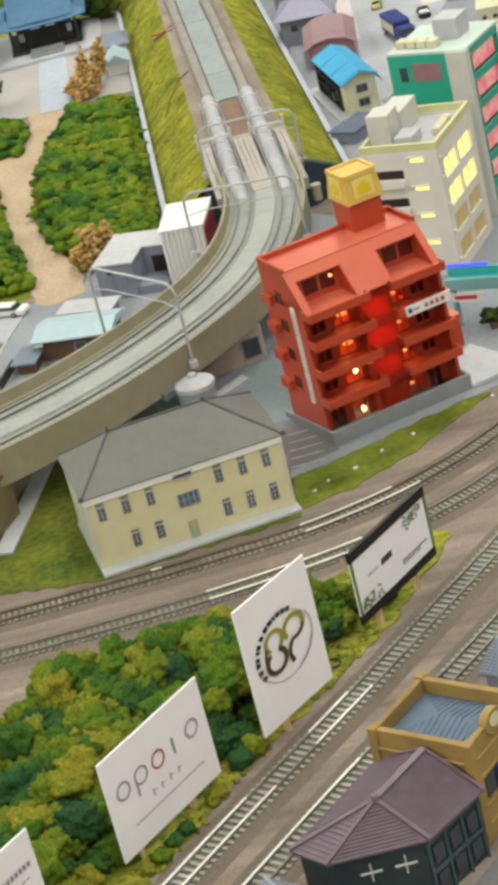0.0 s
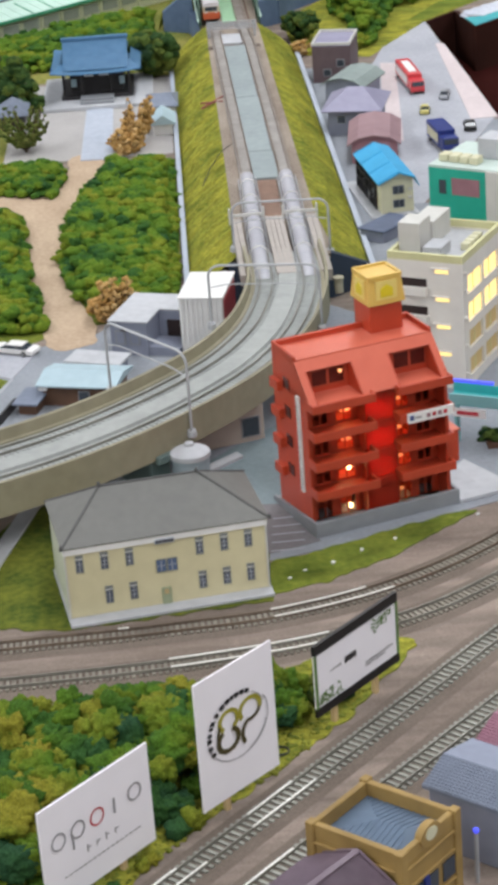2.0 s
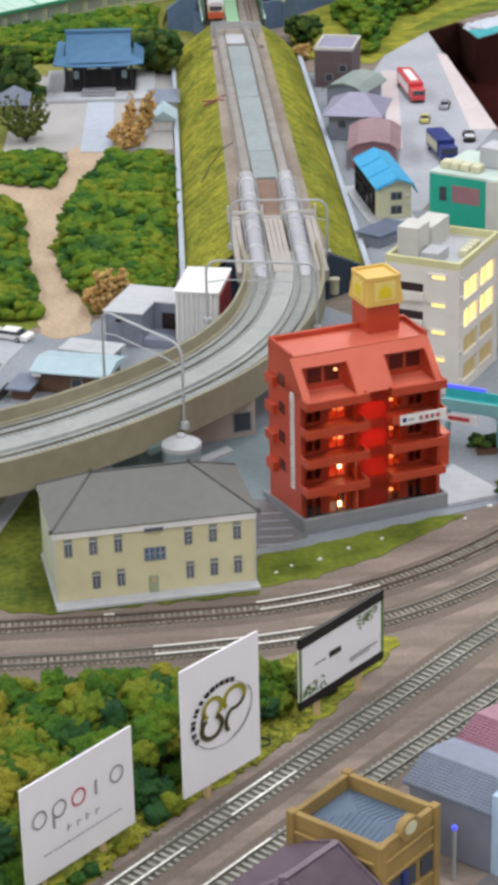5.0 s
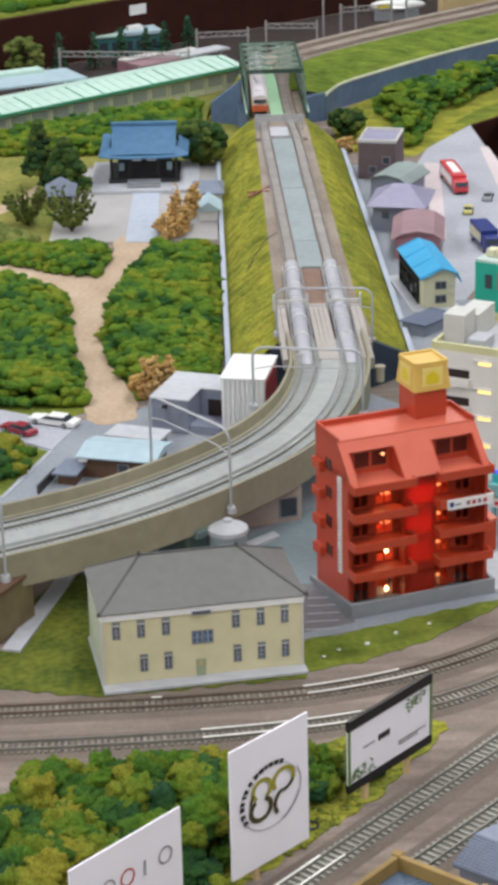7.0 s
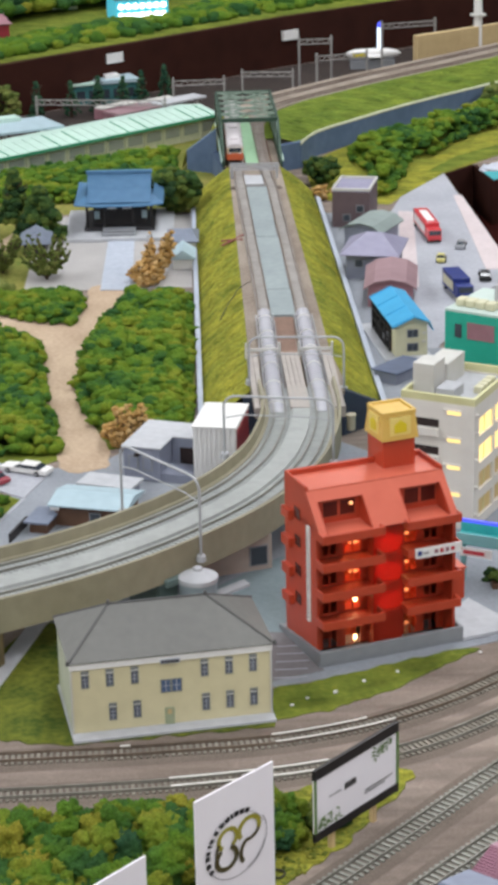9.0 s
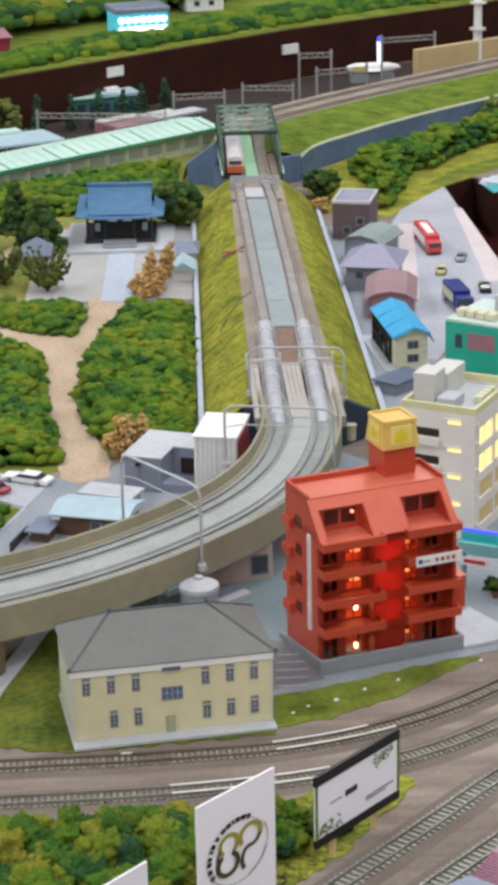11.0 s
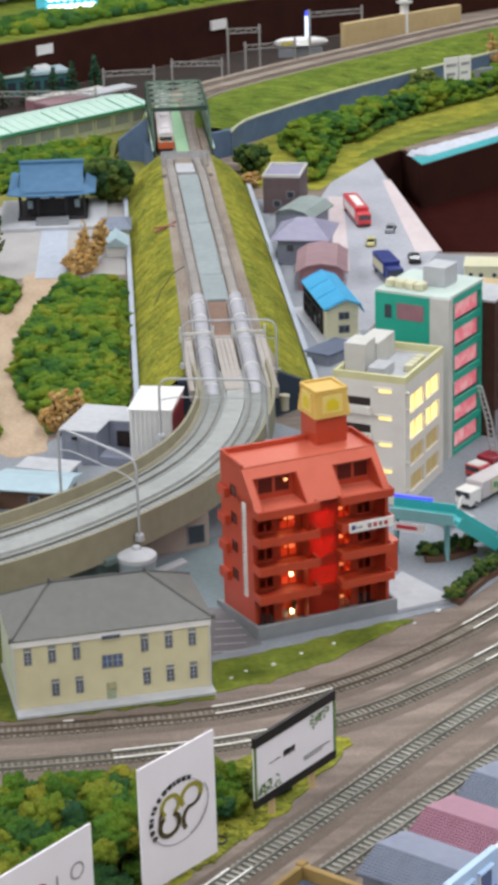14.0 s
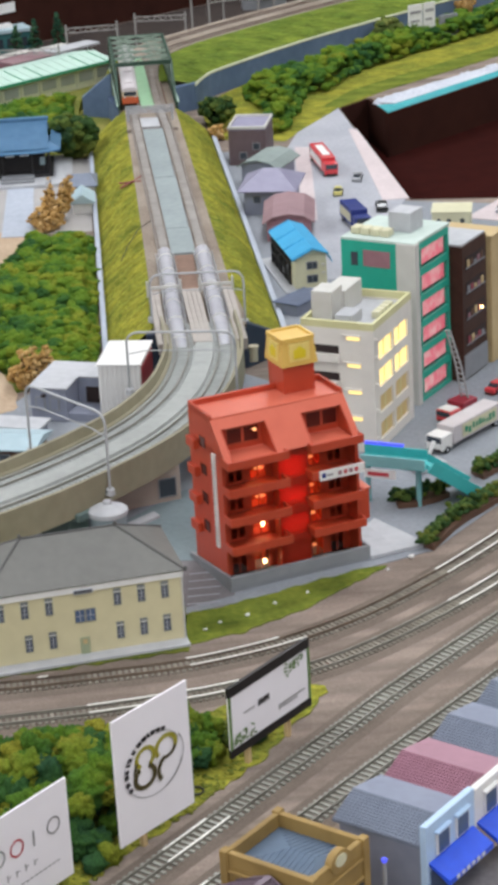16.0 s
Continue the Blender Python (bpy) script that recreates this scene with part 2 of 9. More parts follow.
streak(GRASS, 8, 0.66, 1.24, 55, 150)
GRASS_DARK = mat("dark_turf", (0.18, 0.205, 0.030), (0.085, 0.12, 0.018), rough=0.95, scale=190, bump=0.4, dist=0.001, spec=0.1, big=26)
DECK = mat("deck_grey", (0.375, 0.39, 0.38), (0.295, 0.308, 0.30), rough=0.6, scale=120, bump=0.08)
SLAB = mat("blue_grey_slab", (0.30, 0.345, 0.355), (0.24, 0.28, 0.29), rough=0.6, scale=120, bump=0.08)
PARAPET = mat("parapet_olive", (0.30, 0.275, 0.19), (0.24, 0.22, 0.15), rough=0.55, scale=90, bump=0.06)
PARAPET_PALE = mat("parapet_step_beige", (0.46, 0.42, 0.31), (0.38, 0.345, 0.255), rough=0.6, scale=90, bump=0.06)
RAIL = mat("nickel_rail", (0.32, 0.31, 0.275), (0.20, 0.19, 0.165), rough=0.45, metal=0.5, scale=60, bump=0.05)
RAIL_RUST = mat("weathered_rail", (0.22, 0.17, 0.13), (0.13, 0.10, 0.08), rough=0.55, metal=0.4, scale=90, bump=0.1)
SLEEPER = mat("sleeper_grey", (0.36, 0.365, 0.325), (0.235, 0.235, 0.205), rough=0.85, scale=200, bump=0.2, island=True)
SLEEPER_DARK = mat("sleeper_beige", (0.29, 0.265, 0.22), (0.165, 0.145, 0.118), rough=0.85, scale=200, bump=0.2, island=True)
KERB = mat("wall_blue_grey", (0.46, 0.50, 0.58), (0.36, 0.40, 0.48), rough=0.75, scale=140, bump=0.12)
BLUE_WALL = mat("retaining_wall_blue", (0.125, 0.18, 0.29), (0.085, 0.13, 0.22), rough=0.7, scale=60, bump=0.1)
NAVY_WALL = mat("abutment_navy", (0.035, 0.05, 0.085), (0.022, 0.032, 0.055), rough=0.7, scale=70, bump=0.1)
BROWN_BOARD = mat("dark_brown_board", (0.044, 0.0150, 0.0105), (0.029, 0.0100, 0.0072), rough=0.85, spec=0.1, scale=25, bump=0.12, big=5)
BROWN_RED = mat("red_brown_cloth", (0.034, 0.0062, 0.0048), (0.024, 0.0045, 0.0036), rough=0.95, scale=40, bump=0.1, big=4, spec=0.05)
WHITE = mat("white_paint", (0.80, 0.79, 0.78), (0.72, 0.71, 0.70), rough=0.45, scale=90, bump=0.05)
CARD = mat("white_card", (0.90, 0.87, 0.92), (0.87, 0.84, 0.89), rough=0.5, scale=60, bump=0.03)
BLACK = mat("black_print", (0.015, 0.013, 0.014), (0.010, 0.009, 0.010), rough=0.45, scale=80, bump=0.03)
STICK = mat("bamboo_stick", (0.62, 0.46, 0.25), (0.5, 0.36, 0.18), rough=0.7, scale=80, bump=0.15)
CREAM_WALL = mat("cream_yellow_wall", (0.66, 0.60, 0.385), (0.58, 0.525, 0.33), rough=0.6, scale=80, bump=0.06)
PIER_TEAL = mat("teal_grey_concrete", (0.15, 0.21, 0.20), (0.11, 0.155, 0.15), rough=0.7, scale=60, bump=0.1)
RED_GLASS = mat("dark_red_window", (0.085, 0.014, 0.010), (0.06, 0.010, 0.008), rough=0.2, scale=30, bump=0.0)
PINK_GREY = mat("pinkish_grey_wall", (0.46, 0.40, 0.34), (0.38, 0.33, 0.285), rough=0.6, scale=60, bump=0.06)
# olive-cream wall darkened in its colour for the shade under the viaduct
OLIVE_SHADED = mat("olive_cream_shaded", (0.20, 0.155, 0.08), (0.13, 0.10, 0.05), rough=0.7, scale=60, bump=0.1)
SLATE = mat("grey_slate_roof", (0.165, 0.165, 0.155), (0.14, 0.14, 0.132), rough=0.6, scale=130, bump=0.12)
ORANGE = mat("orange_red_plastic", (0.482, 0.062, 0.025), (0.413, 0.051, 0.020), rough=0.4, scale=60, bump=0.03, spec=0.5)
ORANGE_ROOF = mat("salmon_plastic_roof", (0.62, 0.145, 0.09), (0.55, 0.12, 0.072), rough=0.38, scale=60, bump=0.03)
YELLOW_BOX = mat("yellow_plastic", (0.72, 0.50, 0.13), (0.64, 0.43, 0.10), rough=0.4, scale=60, bump=0.03)
YELLOW_SIGN = mat("bright_yellow_print", (0.74, 0.62, 0.02), (0.68, 0.56, 0.02), rough=0.4, scale=60, bump=0.0)
GREY_BASE = mat("grey_plastic_base", (0.27, 0.28, 0.30), (0.22, 0.23, 0.25), rough=0.55, scale=80, bump=0.05)
DARK_VOID = mat("dark_interior", (0.035, 0.02, 0.018), (0.02, 0.012, 0.012), rough=0.7, scale=60, bump=0.0)
GREY_PLASTIC = mat("light_grey_plastic", (0.60, 0.59, 0.56), (0.52, 0.51, 0.48), rough=0.5, scale=70, bump=0.04)
PALE_YELLOW = mat("pale_yellow_parapet", (0.66, 0.64, 0.36), (0.58, 0.56, 0.30), rough=0.5, scale=70, bump=0.04)
CONCRETE_PALE = mat("pale_concrete", (0.50, 0.51, 0.54), (0.41, 0.42, 0.45), rough=0.7, scale=110, bump=0.08)
STEEL_GREY = mat("grey_gantry_paint", (0.42, 0.43, 0.45), (0.33, 0.34, 0.36), rough=0.45, scale=80, bump=0.03)
GREEN_PAINT = mat("bridge_green", (0.035, 0.075, 0.05), (0.022, 0.05, 0.035), rough=0.55, scale=90, bump=0.06)
GREEN_GREY = mat("faded_bridge_green", (0.26, 0.34, 0.28), (0.19, 0.255, 0.21), rough=0.6, scale=90, bump=0.06)
MINT = mat("mint_walkway", (0.40, 0.66, 0.42), (0.33, 0.56, 0.35), rough=0.7, scale=90, bump=0.05)
TEAL_WALL = mat("teal_green_wall", (0.03, 0.40, 0.29), (0.022, 0.33, 0.235), rough=0.5, scale=70, bump=0.04)
PALE_MINT = mat("pale_mint_roof", (0.55, 0.64, 0.60), (0.47, 0.56, 0.52), rough=0.6, scale=80, bump=0.05)
BROWN_TILE = mat("brown_tile_wall", (0.068, 0.032, 0.022), (0.045, 0.022, 0.016), rough=0.6, spec=0.2, scale=90, bump=0.08)
TAN_WALL = mat("tan_wall", (0.55, 0.42, 0.22), (0.47, 0.35, 0.18), rough=0.6, scale=80, bump=0.05)
WOOD_OCHRE = mat("ochre_wood", (0.37, 0.245, 0.08), (0.21, 0.135, 0.043), rough=0.6, scale=45, bump=0.25)
BLUE_ROOF = mat("dusty_blue_roof", (0.125, 0.175, 0.25), (0.095, 0.135, 0.20), rough=0.5, scale=120, bump=0.08)
PURPLE_TILE = mat("purple_brown_tiles", (0.175, 0.13, 0.165), (0.13, 0.095, 0.122), rough=0.45, scale=150, bump=0.12)
PINK_TILE = mat("rose_tiles", (0.33, 0.155, 0.215), (0.26, 0.12, 0.165), rough=0.6, scale=150, bump=0.1)
GREY_TILE = mat("grey_blue_tiles", (0.20, 0.23, 0.305), (0.155, 0.18, 0.24), rough=0.55, scale=150, bump=0.1)
DARK_TIMBER = mat("dark_timber", (0.035, 0.033, 0.036), (0.022, 0.02, 0.022), rough=0.7, scale=90, bump=0.15)
TEMPLE_ROOF = mat("temple_blue_roof", (0.085, 0.195, 0.345), (0.06, 0.15, 0.275), rough=0.55, scale=90, bump=0.1)
SKY_ROOF = mat("bright_blue_roof", (0.075, 0.38, 0.66), (0.06, 0.32, 0.58), rough=0.45, scale=70, bump=0.05)
PALE_BLUE = mat("pale_blue_roof", (0.42, 0.54, 0.60), (0.35, 0.46, 0.52), rough=0.55, scale=80, bump=0.06)
LAVENDER = mat("lavender_roof", (0.30, 0.29, 0.40), (0.24, 0.23, 0.33), rough=0.55, scale=80, bump=0.06)
ROSE_TOP = mat("dull_rose_sheet", (0.31, 0.20, 0.22), (0.25, 0.155, 0.175), rough=0.55, scale=80, bump=0.06)
ROSE_ROOF = mat("dusty_rose_roof", (0.33, 0.17, 0.20), (0.27, 0.135, 0.16), rough=0.55, scale=80, bump=0.06)
SAGE_ROOF = mat("sage_grey_roof", (0.26, 0.31, 0.30), (0.21, 0.255, 0.245), rough=0.55, scale=80, bump=0.06)
PLUM_WALL = mat("plum_brown_wall", (0.13, 0.09, 0.10), (0.095, 0.065, 0.072), rough=0.6, scale=80, bump=0.08)
BLUE_GREY_WALL = mat("blue_grey_wall", (0.25, 0.27, 0.34), (0.20, 0.215, 0.28), rough=0.6, scale=80, bump=0.05)
CREAM = mat("cream_wall", (0.64, 0.62, 0.44), (0.56, 0.54, 0.37), rough=0.6, scale=80, bump=0.05)
BROWN_WOOD = mat("brown_boards", (0.14, 0.075, 0.045), (0.09, 0.048, 0.03), rough=0.7, scale=60, bump=0.2)
RED = mat("red_enamel", (0.62, 0.05, 0.06), (0.55, 0.04, 0.05), rough=0.3, scale=60, bump=0.0, spec=0.6)
CAR_CREAM = mat("cream_enamel", (0.62, 0.54, 0.38), (0.56, 0.48, 0.33), rough=0.35, scale=60, bump=0.0, spec=0.6)
CAR_ROOF = mat("pale_grey_car_roof", (0.62, 0.58, 0.60), (0.55, 0.51, 0.53), rough=0.45, scale=60, bump=0.05)
NAVY = mat("navy_paint", (0.02, 0.035, 0.20), (0.015, 0.028, 0.16), rough=0.4, scale=60, bump=0.0)
TYRE = mat("black_rubber", (0.02, 0.02, 0.021), (0.014, 0.014, 0.015), rough=0.8, scale=90, bump=0.05)
PANE = mat("dark_window_glass", (0.045, 0.055, 0.07), (0.03, 0.038, 0.05), rough=0.12, scale=30, bump=0.0, spec=0.7)
PANE_BLUE = mat("blue_window_glass", (0.10, 0.15, 0.27), (0.07, 0.11, 0.20), rough=0.15, scale=30, bump=0.0, spec=0.6)
TEAL = mat("teal_steel", (0.07, 0.46, 0.47), (0.06, 0.39, 0.40), rough=0.45, scale=70, bump=0.04)
BARK = mat("bark", (0.085, 0.055, 0.035), (0.05, 0.032, 0.02), rough=0.9, scale=140, bump=0.5)
STATION_MINT = mat("station_roof_mint", (0.52, 0.69, 0.61), (0.44, 0.60, 0.53), rough=0.5, scale=80, bump=0.05)
STATION_GREEN = mat("station_trim_green", (0.06, 0.30, 0.17), (0.045, 0.24, 0.135), rough=0.5, scale=80, bump=0.03)
OLIVE_FRAME = mat("station_wall_olive", (0.52, 0.54, 0.38), (0.44, 0.455, 0.32), rough=0.6, scale=80, bump=0.05)
PANEL_GREY = mat("station_panel_grey", (0.30, 0.33, 0.28), (0.23, 0.255, 0.22), rough=0.5, scale=60, bump=0.03)
SEA = mat("turquoise_water", (0.12, 0.52, 0.56), (0.09, 0.42, 0.47), rough=0.2, scale=70, bump=0.2)
FOAM = mat("white_surf", (0.66, 0.68, 0.74), (0.42, 0.45, 0.54), rough=0.8, scale=160, bump=0.5, dist=0.001)
RED_PRINT = mat("red_print", (0.50, 0.04, 0.06), rough=0.5, spread=0.1, bump=0.0)
GREY_PRINT = mat("grey_print", (0.30, 0.29, 0.31), rough=0.5, spread=0.1, bump=0.0)
GOLD_PRINT = mat("gold_green_print", (0.36, 0.33, 0.035), (0.28, 0.25, 0.03), rough=0.5, scale=200, bump=0.0)
LEAF_PRINT = mat("leaf_green_print", (0.17, 0.27, 0.09), (0.10, 0.17, 0.05), rough=0.5, bump=0.0)
ROD_CLEAR = mat("clear_grey_plastic", (0.82, 0.82, 0.88), (0.68, 0.68, 0.76), rough=0.12, scale=40, bump=0.04, spec=1.0, big=30)
ROD_CLEAR.node_tree.nodes["Principled BSDF"].inputs["Alpha"].default_value = 0.5
PLANK = mat("beige_plank", (0.43, 0.39, 0.36), (0.35, 0.315, 0.29), rough=0.7, scale=90, bump=0.1)
ROOM = mat("dim_red_room", (0.42, 0.07, 0.03), (0.34, 0.05, 0.024), rough=0.5, scale=60, bump=0.0)
LIT_WARM = glow_mat("lit_window_warm", (1.0, 0.70, 0.20), 1.25, (0.8, 0.65, 0.3))
LIT_DIM = glow_mat("lit_window_dim", (1.0, 0.66, 0.22), 0.14, (0.42, 0.33, 0.16))
LIT_BULB = glow_mat("lit_bulb", (1.0, 0.72, 0.35), 45.0)
LIT_AMBER = glow_mat("amber_glow", (1.0, 0.50, 0.16), 45.0)
LIT_PINK = glow_mat("pink_shop_window", (0.9, 0.16, 0.22), 0.5, (0.58, 0.2, 0.24))
LIT_CENTRE = glow_mat("centre_lamp_glow", (1.0, 0.40, 0.22), 30.0)
LIT_CENTRE_DIM = glow_mat("centre_lamp_low", (1.0, 0.40, 0.22), 22.0)
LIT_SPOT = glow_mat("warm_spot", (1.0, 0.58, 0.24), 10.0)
LIT_ORANGE = glow_mat("orange_bulb", (1.0, 0.34, 0.08), 1.7)
# emission for the added bodies that stand for bulb light on the balconies
LIT_GLOW = glow_mat("orange_light_splash", (1.0, 0.26, 0.06), 0.55)
nt_ = LIT_PINK.node_tree
nz_, rp_ = nt_.nodes.new("ShaderNodeTexNoise"), nt_.nodes.new("ShaderNodeValToRGB")
nz_.inputs["Scale"].default_value, nz_.inputs["Detail"].default_value = 150.0, 3.0
nt_.links.new(nt_.nodes.new("ShaderNodeTexCoord").outputs["Object"], nz_.inputs["Vector"])
rp_.color_ramp.elements[0].position, rp_.color_ramp.elements[1].position = 0.42, 0.68
rp_.color_ramp.elements[0].color, rp_.color_ramp.elements[1].color = (0.80, 0.10, 0.15, 1), (1.0, 0.62, 0.55, 1)
nt_.links.new(nz_.outputs["Fac"], rp_.inputs["Fac"])
nt_.links.new(rp_.outputs["Color"], nt_.nodes["Principled BSDF"].inputs["Emission Color"])
LIT_WHITE = glow_mat("white_lit_window", (0.95, 0.98, 1.0), 3.0, (0.9, 0.9, 0.9))
LIT_BLUE = glow_mat("blue_lit_lamp", (0.10, 0.12, 1.0), 0.8, (0.06, 0.07, 0.55))
GREENS = [(0.023, 0.063, 0.028), (0.036, 0.091, 0.017), (0.069, 0.132, 0.012), (0.125, 0.160, 0.016), (0.19, 0.18, 0.021)]
FOAM_GREEN = foliage_mat("foam_foliage_mixed", GREENS, 22.0)
FOAM_FRESH = foliage_mat("foam_foliage_fresh", [(0.026, 0.076, 0.022), (0.046, 0.112, 0.018), (0.082, 0.155, 0.016), (0.120, 0.182, 0.016), (0.170, 0.198, 0.020)], 18.0, 0.5)
FOAM_DARK = foliage_mat("foam_foliage_dark", [(0.018, 0.04, 0.018), (0.035, 0.075, 0.022), (0.07, 0.11, 0.024), (0.11, 0.13, 0.026)])
FOAM_RUST = foliage_mat("foam_foliage_rust", [(0.36, 0.205, 0.06), (0.50, 0.31, 0.115), (0.60, 0.42, 0.20)])
FOAM_OLIVE = foliage_mat("foam_foliage_olive", [(0.060, 0.090, 0.024), (0.115, 0.145, 0.034), (0.190, 0.205, 0.060)])
TUFT = foliage_mat("grass_tufts", [(0.11, 0.135, 0.022), (0.175, 0.185, 0.028), (0.25, 0.24, 0.038)])
RED_SHEET = sheet_mat("red_translucent_plastic", (0.60, 0.05, 0.022), 0.4, 0.55)
BED_BROWN = mat("trackbed_brown", (0.205, 0.168, 0.142), (0.13, 0.104, 0.086), rough=0.95, scale=650, bump=0.45, dist=0.0007, spec=0.15, big=12)
OFFICE_WALL = mat("ivory_office_wall", (0.77, 0.74, 0.685), (0.69, 0.66, 0.61), rough=0.5, scale=70, bump=0.04)
# turf whose dark greens carry the viaduct's shade
TURF_SHADED = mat("shaded_green_turf", (0.165, 0.175, 0.026), (0.045, 0.075, 0.014), rough=0.95, scale=170, bump=0.5, dist=0.001, spec=0.1, big=20)
ASPHALT_TEAL = mat("asphalt_teal_grey", (0.20, 0.25, 0.27), (0.15, 0.19, 0.21), rough=0.8, scale=200, bump=0.15)
YARD_DARK = mat("dark_yard_ground", (0.040, 0.027, 0.023), (0.02, 0.014, 0.012), rough=0.95, scale=120, bump=0.4)
GRASS_FRESH = mat("fresh_static_grass", (0.17, 0.215, 0.030), (0.075, 0.12, 0.018), rough=0.95, scale=230, bump=0.5, dist=0.0014, spec=0.1, big=20)
streak(GRASS_FRESH, 30, 0.7, 1.3, 45, 110)
streak(GRASS_DARK, 20, 0.75, 1.25, 25, 60)
TEAL_DULL = mat("dull_teal_steel", (0.045, 0.16, 0.165), (0.03, 0.11, 0.115), rough=0.55, scale=70, bump=0.05)
FOAM_TEAL = foliage_mat("foam_foliage_teal", [(0.016, 0.045, 0.030), (0.03, 0.08, 0.045), (0.055, 0.12, 0.06)])
SKIRT = mat("dark_table_skirt", (0.03, 0.026, 0.026), (0.02, 0.017, 0.017), rough=0.9, scale=14, bump=0.2, big=3)
DOOR_GREEN = mat("grey_green_door", (0.34, 0.38, 0.25), (0.28, 0.315, 0.205), rough=0.6, bump=0.05)
HALL_WALL = mat("hall_wall_pale", (0.62, 0.61, 0.58), (0.56, 0.55, 0.52), rough=0.8, scale=3, bump=0.05, big=1)
HALL_FLOOR = mat("hall_floor_grey", (0.25, 0.24, 0.23), (0.20, 0.19, 0.18), rough=0.6, scale=6, bump=0.05, big=1)

# ---- the large structure ----
bm = bmesh.new()
prism(bm, [(-90, 28), (120, 28), (120, 172), (54, 178), (48.3, 181.7), (36.8, 183.4), (33.6, 222), (38.4, 226), (40.1, 218.3), (60, 232.6),
           (120, 275), (120, 330), (-90, 330)], -8, -0.06)
structure(part("ground", bm, BALLAST), "brown-grey ballast ground of a model railway layout", "ground")
bm = bmesh.new()
prism(bm, [(33, 170), (122, 170), (122, 290), (33, 230)], -7.4, -7)
structure(part("pit_floor", bm, BROWN_RED), "dark red-brown cloth in the open pit of the layout", "floor")
bm = bmesh.new()
for a, b in (((33.6, 222), (38.4, 226)), ((38.4, 226), (40.1, 218.3)), ((40.1, 218.3), (60, 232.6)), ((60, 232.6), (120, 275))):
    d = Vector((b[0] - a[0], b[1] - a[1], 0)).normalized()
    n = Vector((-d.y, d.x, 0)) * 0.5
    prism(bm, [(a[0] - n.x * 0.2, a[1] - n.y * 0.2), (b[0] - n.x * 0.2, b[1] - n.y * 0.2), (b[0] + n.x, b[1] + n.y), (a[0] + n.x, a[1] + n.y)], -10, -0.05)
structure(part("pit_wall", bm, BROWN_BOARD), "dark brown board lining the open pit", "wall")


def patch(name, pts, z, material, label, category, smooth=True, low=-0.3, ragged=0.0):
    bm = bmesh.new()
    line = [(p.x, p.y) for p in curve(pts, 1.5, True)] if smooth else pts
    if ragged:
        fine = []
        for (x0, y0), (x1, y1) in zip(line, line[1:] + line[:1]):
            n = max(1, int(math.hypot(x1 - x0, y1 - y0) / 0.22))
            for k in range(n):
                p = Vector((x0 + (x1 - x0) * k / n, y0 + (y1 - y0) * k / n, 0))
                q = [noise.noise(p * f + Vector((5 * f, f, 2))) for f in (0.8, 0.83)]
                fine.append((p.x + ragged * q[0], p.y + ragged * q[1]))
        line = fine
    prism(bm, line, low, z)
    return structure(part(name, bm, material), label, category)


patch("road", [(-10, 104.5), (4.1, 97.8), (8.4, 98.9), (13.9, 100.7), (18.5, 102.1), (24.5, 104), (30, 109), (36, 114), (60, 128), (95, 150), (95, 172), (54, 178),
               (36, 183), (26, 160), (18, 150), (18, 133), (10, 140), (2, 134), (-2, 140), (-9, 138), (-12, 134.5), (-17.5, 134), (-21, 126), (-30, 120), (-30, 112), (-16, 108)],
      0.0, ASPHALT, "grey asphalt town road and forecourt", "road", False)
patch("pavement", [(20.5, 152), (19, 165), (20, 180), (22, 200), (26, 212), (33.4, 222), (36.6, 183.5), (27, 165)], 0.06, PAVING, "pale concrete parking lot", "pavement", False)
patch("pavement", [(33.4, 212), (34.6, 212), (37.0, 183.5), (33.6, 183.4)], 0.12, PINK_PAVE, "pinkish strip of pavement along the pit", "pavement", False)
patch("pavement", [(22.6, 181), (24.6, 178), (27.0, 205.5), (25.0, 206)], 0.1, PINK_PAVE, "pinkish strip of pavement behind the row of houses", "pavement", False)
patch("pavement", [(17.0, 151), (14.4, 206), (24.0, 206), (23.0, 180), (20.6, 152)], 0.045, ASPHALT, "grey pavement under the row of small houses", "pavement", False)
patch("parking_place", [(3.6, 98.6), (7.9, 99.8), (5.6, 108), (2.0, 106)], 0.03, ASPHALT_DARK, "dark grey parking place beside the apartment block", "road", False)
patch("street", [(-16, 37.6), (16.9, 66.4), (36, 83.2), (45, 73), (26, 56), (-7, 27.4)], 0.02, ASPHALT_DARK, "dark grey street before the row of shops", "road", False)
patch("pavement", [(42.5, 175.6), (48.2, 181.3), (54, 177.6), (62, 173), (47, 173.6)], 0.1, PINK_PAVE, "pale street corner beside the pit", "pavement", False)
patch("forecourt", [(0.2, 105.5), (6.4, 105.0), (8.6, 107.5), (9.5, 112), (7, 118), (3, 115), (-3, 110)], 0.05, ASPHALT_TEAL, "teal-grey asphalt forecourt under the viaduct", "road", False)
patch("kerb_strip", [(-0.9, 110.9), (-0.4, 110.2), (2.4, 112.1), (1.9, 112.8)], 0.3, CONCRETE_PALE, "pale concrete strip beside the tank", "kerb", False)
patch("yard_ground", [(-60, 238), (-36, 243), (-5, 246), (4, 244), (14, 256), (26, 265), (40, 275), (62, 290), (62, 311), (14, 286.8), (-34, 256.4), (-60, 241)], 0.03, YARD_DARK, "dark brown ground of the far railway yard", "ground", False)
patch("parking_pad", [(-24.5, 136.6), (-16.4, 133.1), (-18.5, 128.2), (-21.1, 129.8), (-25, 131.6)], 0.08, PAVING, "pale grey parking pad beside the bushes", "pavement", False)
